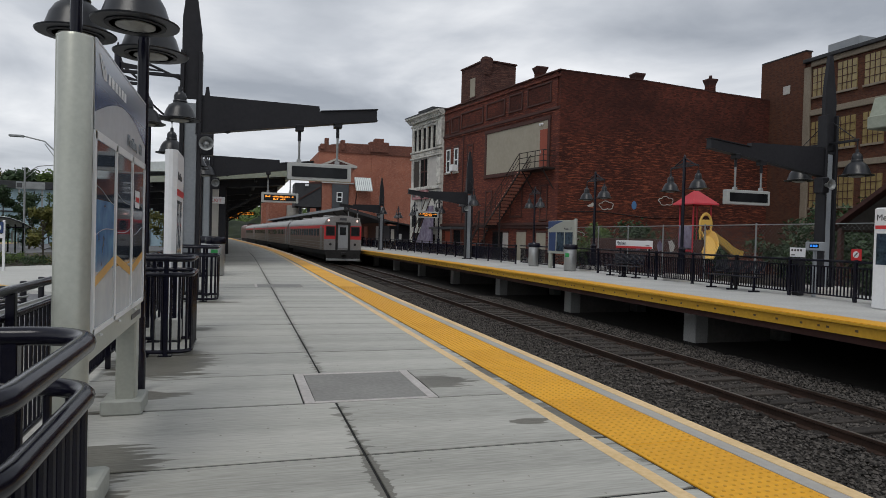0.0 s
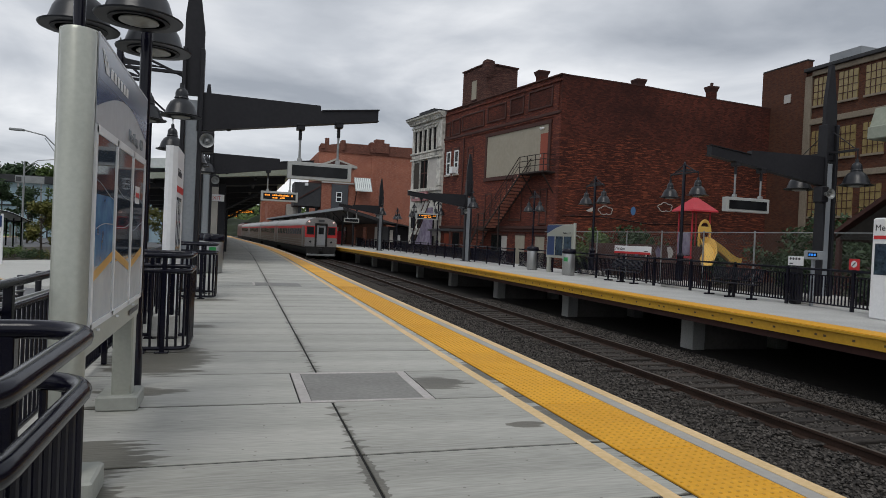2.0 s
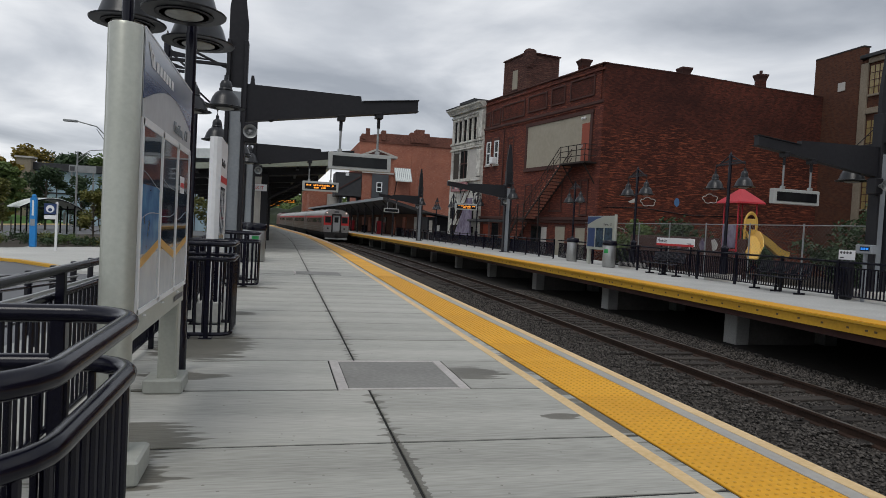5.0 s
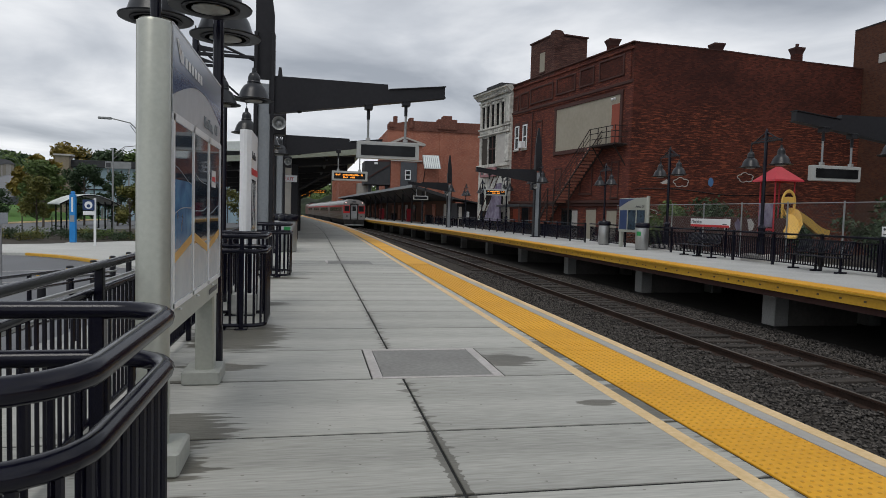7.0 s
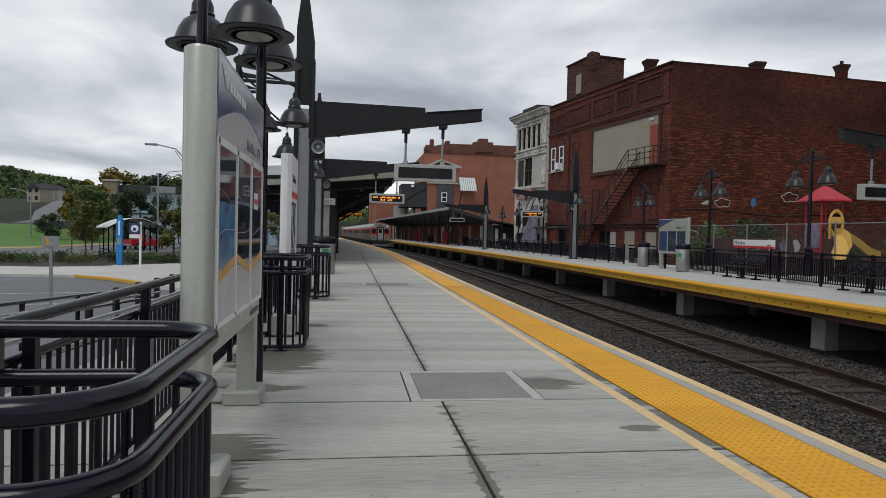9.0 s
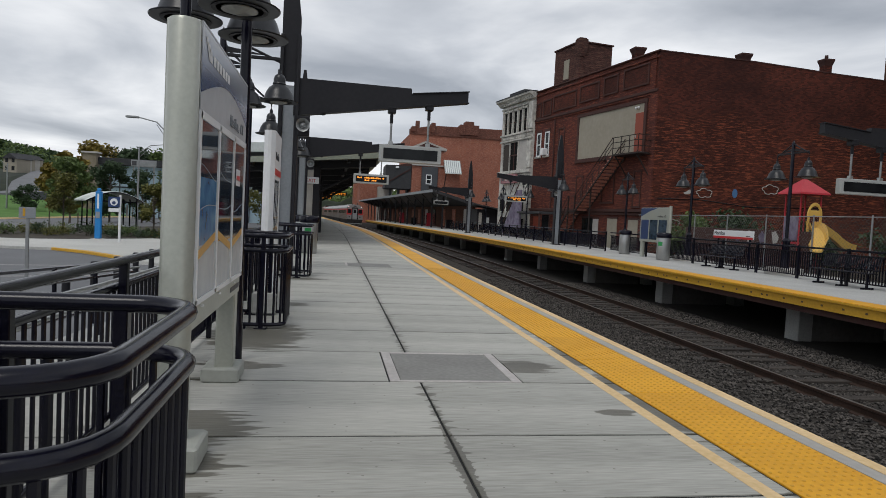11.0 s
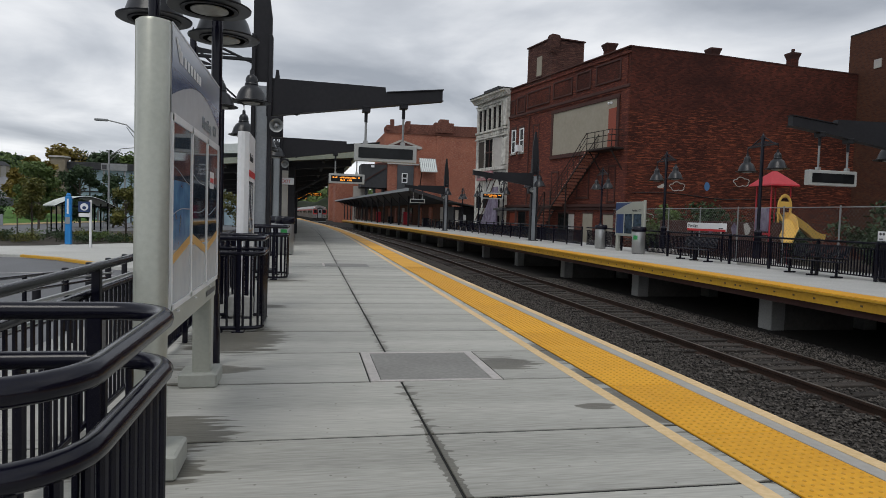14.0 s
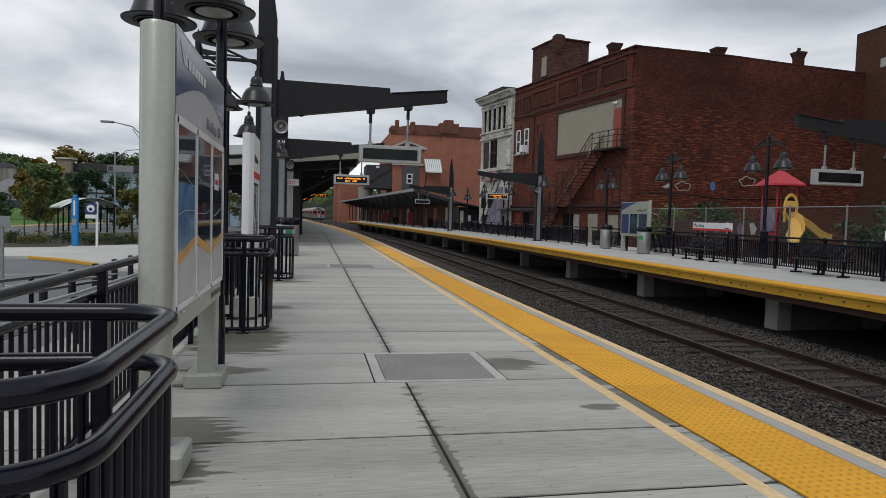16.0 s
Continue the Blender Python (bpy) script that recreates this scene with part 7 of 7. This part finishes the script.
for i in range(22):
    x, y = -25 + i * 0.78 + rng.uniform(-0.5, 0.5), 43.4 + i * 0.22 + rng.uniform(-0.6, 4.5)
    tree((x, y, LOT + 0.1), 0.3 + rng.uniform(0, 0.2), 0.75, (M_LEAF, M_LEAF2, M_PINE)[i % 3], "low rounded shrub in the planting bed", 650, 0.07, 0.02, seed=40 + i, start=0.15, name="shrub", category="shrub")

# shrubs behind the far platform
for i, (x, y, h, r, m) in enumerate(((22.5, 33.5, 3.0, 1.7, M_PINE), (25.0, 31.0, 2.4, 1.4, M_PINE), (28.0, 27.5, 3.4, 1.9, M_PINE), (26.0, 24.0, 4.0, 1.9, M_PINE), (25.5, 20.5, 3.0, 1.9, M_PINE), (21.0, 36.5, 2.8, 1.5, M_LEAF), (29.0, 23.0, 4.6, 2.0, M_PINE))):
    tree((x, y, -0.75), h, r, m, "dense green shrub behind the chain-link fence", 2600, 0.14, 0.05, seed=60 + i, start=0.1, name="shrub", category="shrub")

# street lamps of the forecourt
def street_lamp(at, h, turn, label, reach=2.6):
    sl_ = thing("street_lamp", at, label, "street lamp", "street lamps", turn)
    part("pole", Mesh().tube([(0, 0, 0), (0, 0, h)], 0.09, 10, radii=[0.11, 0.07]), M_PIPE, sl_, smooth=True)
    part("arm", Mesh().tube([(0, 0, h - 0.6), (reach * 0.4, 0, h + 0.2), (reach, 0, h + 0.45)], 0.04, 8), M_PIPE, sl_, smooth=True)
    part("arm_stay", Mesh().tube([(0, 0, h - 1.1), (reach * 0.4, 0, h + 0.05)], 0.025, 6), M_PIPE, sl_)
    part("head", Mesh().box(reach - 0.1, reach + 0.7, -0.14, 0.14, h + 0.36, h + 0.5, 0.03), M_PIPE, sl_)
    return sl_


street_lamp((-19.26, 70.0, LOT), 8.0, 12, "galvanised street lamp with a curved arm behind the bus shelter")
street_lamp((-10.8, 46.0, LOT), 7.6, 182, "galvanised street lamp with a curved arm near the platform", 2.0)
street_lamp((-44.0, 88.0, -0.5), 6.0, 200, "slim street lamp on the lawn", 1.6)
street_lamp((-41.0, 92.0, -0.6), 6.0, 200, "slim street lamp by the road", 1.6)
bp_ = thing("road_sign_back", (-23.6, 88.0, LOT), "grey back of a large road sign on posts", "sign")
part("plate", Mesh().box(-1.5, 1.5, -0.06, 0.0, 6.9, 7.75, 0.01), M_PIPE, bp_)
part("tag", Mesh().box(-1.4, -0.85, -0.08, -0.061, 7.05, 7.6), M_INK, bp_)
for x in (-1.2, 1.2):
    part("post", Mesh().box(x - 0.08, x + 0.08, 0.0, 0.14, 0, 7.6), M_PIPE, bp_)

# glazed low building across the road
gb_ = thing("glazed_building", (0, 0, 0), "long low building with blue glazing, dark roof and a brown pillar", "building")
part("glazing", Mesh().box(-36.5, -2, 112, 120, LOT, 6.9), M_GLASSB, gb_, "blue-grey glazing")
part("roof_band", Mesh().box(-37.5, -2, 111.2, 121, 6.9, 8.0, 0.05), M_ROOFD, gb_, "dark roof band")
part("brick_pillar", Mesh().box(-38.6, -36.6, 110.4, 112, LOT, 8.5), M_FRAMEC, gb_)
part("pillar_cap", Mesh().box(-38.8, -36.3, 110.2, 112.1, 8.5, 8.75), M_MURAL, gb_)
for k in range(17):
    part("mullion", Mesh().box(-35.6 + 2 * k, -35.45 + 2 * k, 111.9, 112, LOT, 6.6), M_ROOFD, gb_)
part("transom", Mesh().box(-36.5, -2, 111.88, 112, 3.4, 3.6), M_ROOFD, gb_)

# rising street, houses, wooded hill
SLOPE = ((113.5, 1.2), (120, 1.75), (150, 3.8), (190, 6.4), (230, 8.5), (300, 12.0), (360, 14.0))
solo("hillside", bank([[(-240, y, z), (-120, y, z), (-30 - 0.32 * y + 8, y, z), (-30 - 0.32 * y + 26, y, z * 0.3)] for y, z in SLOPE]), M_HILL, "dark green hillside beyond the lawn", "hill", "structure")
solo("hill_street", bank([[(-53.5, 114, 1.55), (-48.5, 114, 1.7)], [(-53.5, 120, 2.05), (-47.0, 120, 2.25)], [(-66.0, 150, 4.2), (-57.4, 150, 4.5)], [(-95.5, 230, 9.1), (-87.5, 230, 9.2)], [(-112, 275, 11.2), (-108, 275, 11.2)]]), M_ASPH, "grey street climbing the hill beyond the lawn", "road", "structure")


def house(at, w, d, h, turn, label, m):
    ho = thing("house", at, label, "house", "houses on the hill", turn)
    part("wall", Mesh().box(-w / 2, w / 2, -d / 2, d / 2, GROUND - at[2], h), m, ho)
    part("roof", Mesh().prism([(-w / 2 - 0.4, h), (w / 2 + 0.4, h), (0, h + w * 0.38)], -d / 2 - 0.4, d / 2 + 0.4, "y"), M_ROOFD, ho)
    for k in (-1, 1):
        for z in (0.9, 3.4):
            wn_ = part("window", Mesh().box(k * w * 0.24 - 0.5, k * w * 0.24 + 0.5, -d / 2 - 0.05, -d / 2, z, z + 1.4), M_GLASSD, ho)
    return ho


for i, (x, y, z) in enumerate(((-101, 233, 8.3), (-106, 246, 9.0), (-111.5, 262, 10.0), (-118, 282, 11.0), (-124, 300, 11.8), (-84, 236, 8.4), (-93, 262, 9.6))):
    house((x, y, z), 4.6, 6.0, 4.6, -16, "pale two-storey house on the hill street", M_HOUSE if i % 2 else M_BEIGE)


def hill(name, cx, cy, rx, ry, h, label, seed):
    nx, ny = 60, 24
    v, f = [], []
    for j in range(ny + 1):
        for i in range(nx + 1):
            x, y = cx + rx * (2 * i / nx - 1), cy + ry * (2 * j / ny - 1)
            e = max(0.0, 1 - ((x - cx) / rx) ** 2) * max(0.0, 1 - ((y - cy) / ry) ** 2)
            z = h * e ** 0.9 + 6.0 * noise.noise(Vector((x * 0.03, y * 0.03, seed))) * e + 2.2 * noise.noise(Vector((x * 0.15, y * 0.15, seed + 5))) * min(1, e * 4)
            v.append((x, y, GROUND - 2 + z))
    for j in range(ny):
        for i in range(nx):
            k = j * (nx + 1) + i
            f.append((k, k + 1, k + nx + 2, k + nx + 1))
    return solo(name, Mesh().add(v, f), M_HILL, label, "hill", "structure", smooth=True)


hill("wooded_hill", -330, 520, 225, 120, 47, "dark green wooded hill on the skyline", 1.0)
hill("wooded_ridge", -60, 620, 420, 90, 26, "low wooded ridge on the skyline", 2.0)
def tufts(name, cx, cy, rx, ry, h, n, size, label, mats, seed):
    """Treetops over a hill, as loose leafy tufts."""
    R = random.Random(seed)
    for m in mats:
        V, Fc = [], []
        for i in range(n):
            x, y = cx + rx * R.uniform(-1, 1), cy - ry * R.uniform(0.0, 1)
            e = max(0.0, 1 - ((x - cx) / rx) ** 2) * max(0.0, 1 - ((y - cy) / ry) ** 2)
            z = GROUND - 2 + h * e ** 0.9 + 6.0 * noise.noise(Vector((x * 0.03, y * 0.03, seed))) * e
            for k in range(5):
                p = Vector((x + R.gauss(0, size), y + R.gauss(0, size), z + R.uniform(0, size * 1.8)))
                u = Vector((R.gauss(0, 1), R.gauss(0, 0.5), R.gauss(0, 1))).normalized() * size * R.uniform(0.5, 1)
                w = Vector((R.gauss(0, 1), R.gauss(0, 0.5), R.gauss(0, 1))).normalized() * size * 0.6
                q = len(V)
                V.extend([tuple(p - u), tuple(p + w), tuple(p + u), tuple(p - w)])
                Fc.append((q, q + 1, q + 2, q + 3))
        me = bpy.data.meshes.new(name)
        me.from_pydata(V, [], Fc)
        me.materials.append(m)
        tagged(new(name, me), label, "woods", kind="stuff")


tufts("hill_woods", -330, 520, 225, 120, 47, 4200, 1.9, "dark green treetops over the hill", (M_PINE, M_LEAF), 1)
tufts("ridge_woods", -60, 620, 420, 90, 26, 2600, 2.4, "dark treetops along the low ridge", (M_LEAF,), 2)
hill("track_end_trees", 22, 330, 60, 30, 11, "green trees at the end of the line", 3.0)


# ---- train ----
CAR = 25.9


def body_profile(w=1.6, z0=1.1, z1=3.2, top=4.08, n=11):
    pts = [(-w, z0), (w, z0), (w, z1)]
    for i in range(1, n):
        a = math.pi * i / n
        pts.append((w * math.cos(a) * (0.995 if 0 < i < n else 1), z1 + (top - z1) * math.sin(a) ** 0.75))
    pts.append((-w, z1))
    return pts


def coach(name, label, cab=False):
    co = thing(name, (TRACK_X, 60, RAIL_Z), label, "train", "departing train")
    h = CAR / 2 - 0.25
    part("body", Mesh().prism(body_profile(), -h, h, "y"), M_STAINLESS, co, "corrugated stainless body", smooth=True)
    for s in (-1, 1):
        x0, x1 = sorted((s * 1.603, s * 1.612))
        part("red_stripe", Mesh().box(x0, x1, -h, h, 2.982, 3.22), M_TRAINRED, co, "red stripe")
        part("lower_side", Mesh().box(x0, x1 if s > 0 else x1, -h, h, 1.12, 2.198), M_LOWERSIDE, co, "lower side tinted bronze for the reflected platform")
        part("window_band", Mesh().box(x0, x1, -h, h, 2.2, 2.98), M_TRAINBAND, co, "dull red-brown window band")
        for k in range(13):
            y = -h + 2.6 + k * 1.62
            part("window", Mesh().box(*sorted((s * 1.6125, s * 1.62)), y, y + 1.15, 2.3, 2.9), M_GLASSD, co)
        for y in (-h + 0.9, h - 1.9):
            part("side_door", Mesh().box(*sorted((s * 1.6125, s * 1.618)), y, y + 1.0, 1.15, 3.15), M_STAINLESS, co)
        part("skirt", Mesh().box(*sorted((s * 1.3, s * 1.5)), -h, h, 0.75, 1.1), M_UNDER, co)
        for k in range(3):
            part("rib", Mesh().box(*sorted((s * 1.6125, s * 1.62)), -h, h, 1.28 + 0.25 * k, 1.33 + 0.25 * k), M_STAINLESS, co)
    part("underframe", Mesh().box(-1.2, 1.2, -h + 4.5, h - 4.5, 0.35, 1.1), M_UNDER, co)
    for y in (-h + 3.3, h - 3.3):
        part("bogie", Mesh().box(-1.2, 1.2, y - 1.7, y + 1.7, 0.3, 0.85, 0.05), M_UNDER, co)
        for dy in (-1.2, 1.2):
            for x in (-0.76, 0.76):
                part("wheel", Mesh().prism([(y + dy + 0.44 * math.cos(radians(a)), 0.44 + 0.44 * math.sin(radians(a))) for a in range(0, 360, 24)], x - 0.06, x + 0.06, "x"), M_UNDER, co)
    for k in range(3):
        part("roof_vent", Mesh().box(-0.5, 0.5, -7 + 7 * k, -5.4 + 7 * k, 4.03, 4.2, 0.04), M_STAINLESS, co)
    if not cab:
        part("gangway", Mesh().box(-0.7, 0.7, -CAR / 2 - 0.02, -h + 0.0, 1.1, 3.5), M_UNDER, co)
        return co
    f = -h
    part("cab_face", Mesh().prism(body_profile(1.595, 1.15, 3.2, 4.06), f - 0.05, f - 0.002, "y"), M_STAINLESS, co, "silver cab end", smooth=True)
    for s in (-1, 1):
        part("red_panel", Mesh().box(*sorted((s * 0.62, s * 1.585)), f - 0.062, f - 0.052, 2.05, 3.2), M_TRAINRED, co, "red cab panel")
        cw = part("cab_window", Mesh().box(*sorted((s * 0.78, s * 1.36)), f - 0.085, f - 0.065, 2.42, 3.05, 0.01), M_GLASSD, co)
        for a, b, c, d in ((0.70, 0.78, 2.34, 3.13), (1.36, 1.44, 2.34, 3.13), (0.78, 1.36, 2.34, 2.42), (0.78, 1.36, 3.05, 3.13)):
            part("window_frame", Mesh().box(*sorted((s * a, s * b)), f - 0.09, f - 0.063, c, d), M_UNDER, cw)
        # lit pinkish-red tail lights, as the train is departing
        part("tail_light", Mesh().lathe([(0.085, 0), (0.085, 0.03), (0.06, 0.05)], (0, 0, 0), 14), M_TAILLIGHT, co, "lit pinkish-red tail light", at=pose(s * 1.22, f - 0.05, 3.62, 90, 0, 0))
        part("marker_light", Mesh().lathe([(0.11, 0), (0.11, 0.04)], (0, 0, 0), 12), M_UNDER, co, at=pose(s * 1.05, f - 0.05, 1.62, 90, 0, 0))
        part("door_post", Mesh().box(*sorted((s * 0.44, s * 0.62)), f - 0.2, f - 0.052, 1.1, 3.45, 0.02), M_UNDER, co)
        part("horn", Mesh().tube([(s * 0.45, f + 0.4, 3.95), (s * 0.45, f + 0.3, 4.36)], 0.05, 6), M_UNDER, co)
    part("door_header", Mesh().box(-0.62, 0.62, f - 0.2, f - 0.052, 3.3, 3.5, 0.02), M_UNDER, co)
    dr_ = part("cab_door", Mesh().box(-0.44, 0.44, f - 0.08, f - 0.053, 1.3, 3.3, 0.01), M_GREYDOOR, co, "grey end door")
    part("door_window", Mesh().box(-0.26, 0.26, f - 0.09, f - 0.081, 2.4, 3.08, 0.01), M_GLASSD, dr_)
    part("number_box", Mesh().box(-0.3, 0.3, f - 0.09, f - 0.052, 3.66, 3.86, 0.01), M_INK, co)
    part("pilot", Mesh().prism([(-1.55, 1.14), (1.55, 1.14), (1.35, 0.3), (-1.35, 0.3)], f - 0.35, f + 0.3, "y"), M_UNDER, co)
    part("plow_lip", Mesh().box(-1.45, 1.45, f - 0.5, f - 0.36, 0.22, 0.42, 0.03), M_PIPE, co)
    part("coupler", Mesh().box(-0.18, 0.18, f - 0.8, f - 0.2, 0.7, 0.98, 0.04), M_UNDER, co)
    return co


cars = [coach("cab_coach", "silver and red cab coach of a departing passenger train", cab=True)]
cars.append(coach("passenger_coach", "silver passenger coach with a red window band"))
for i in range(2):
    cars.append(copy_thing(cars[1], pose(TRACK_X, 100, RAIL_Z)))
loco = thing("locomotive", (TRACK_X, 160, RAIL_Z), "dark red diesel locomotive at the far end of the train", "locomotive", "departing train")
part("body", Mesh().prism(body_profile(1.5, 1.0, 3.4, 4.3), -9.5, 9.5, "y"), M_TRAINBAND, loco)
part("roof_gear", Mesh().box(-0.8, 0.8, -7, 7, 4.2, 4.6, 0.05), M_UNDER, loco)
part("underframe", Mesh().box(-1.3, 1.3, -9.5, 9.5, 0.25, 1.0), M_UNDER, loco)
cars.append(loco)

# ---- red pickup on the road ----
pu = thing("pickup_truck", (-27, 68, LOT), "bright red pickup truck driving along the road", "pickup", turn=-19)
part("body", Mesh().prism([(-2.75, 0.45), (2.75, 0.45), (2.8, 0.75), (2.7, 1.05), (1.25, 1.15), (-2.75, 1.15), (-2.8, 0.7)], -0.95, 0.95, "x"), M_TRUCK, pu)
part("cab", Mesh().loft([[(x * 0.93, y, 1.15) for x, y in ((-1, -0.75), (1, -0.75), (1, 1.35), (-1, 1.35))], [(x * 0.78, y, 1.78) for x, y in ((-1, -0.6), (1, -0.6), (1, 0.65), (-1, 0.65))]]), M_TRUCK, pu)
for s in (-1, 1):
    part("side_window", Mesh().add([(s * 0.905, -0.55, 1.25), (s * 0.905, 1.0, 1.25), (s * 0.82, 0.55, 1.7), (s * 0.82, -0.5, 1.7), (s * 0.88, -0.55, 1.25), (s * 0.88, 1.0, 1.25), (s * 0.79, 0.55, 1.7), (s * 0.79, -0.5, 1.7)],
                                   [(0, 1, 2, 3), (4, 7, 6, 5), (0, 4, 5, 1), (1, 5, 6, 2), (2, 6, 7, 3), (3, 7, 4, 0)]), M_GLASSD, pu)
    for y in (-1.75, 1.75):
        w = part("wheel", Mesh().prism([(y + 0.39 * math.cos(radians(a)), 0.39 + 0.39 * math.sin(radians(a))) for a in range(0, 360, 20)], s * 0.86 - 0.12, s * 0.86 + 0.12, "x"), M_RUBBER, pu)
        part("rim", Mesh().prism([(y + 0.2 * math.cos(radians(a)), 0.39 + 0.2 * math.sin(radians(a))) for a in range(0, 360, 30)], *sorted((s * 0.985, s * 0.995)), "x"), M_STEEL, w)
part("rear_window", Mesh().box(-0.65, 0.65, -0.74, -0.70, 1.28, 1.66), M_GLASSD, pu)
part("rear_bumper", Mesh().box(-0.95, 0.95, -2.92, -2.76, 0.5, 0.68, 0.02), M_STEEL, pu)
part("bed_floor", Mesh().box(-0.8, 0.8, -2.6, -0.9, 1.152, 1.165), M_RUBBER, pu)

# distance at which the cab end stands, by time
RUN = [(0.0, 55.6), (1.0, 60.8), (2.0, 66.4), (3.0, 72.6), (4.2, 80.0), (5.5, 87.9), (6.5, 94.5), (7.5, 102.0), (8.5, 109.8), (9.5, 118.0), (11.0, 131.0), (13.0, 150.0), (14.5, 166.5), (16.0, 184.0)]


def motions():
    for i, car in enumerate(cars):
        off = CAR / 2 + i * CAR if i < 4 else 4 * CAR + 9.8
        walk(car, [(t, pose(TRACK_X + bend(f + off), f + off, RAIL_Z, 0, 0, bend_turn(f + off))) for t, f in RUN])
    rows = []
    for t in (0.0, 2.0, 4.0, 6.0, 7.0, 8.0, 9.0, 10.0, 11.0, 12.0, 16.0):
        s = 11.0 * (min(t, 11.0) - 8.0) if t <= 11 else 34.0
        rows.append((t, pose(-27 + 0.33 * s, 68 + 0.94 * s, LOT - 0.02, 0, 0, -19.3)))
    walk(pu, rows)


motions()
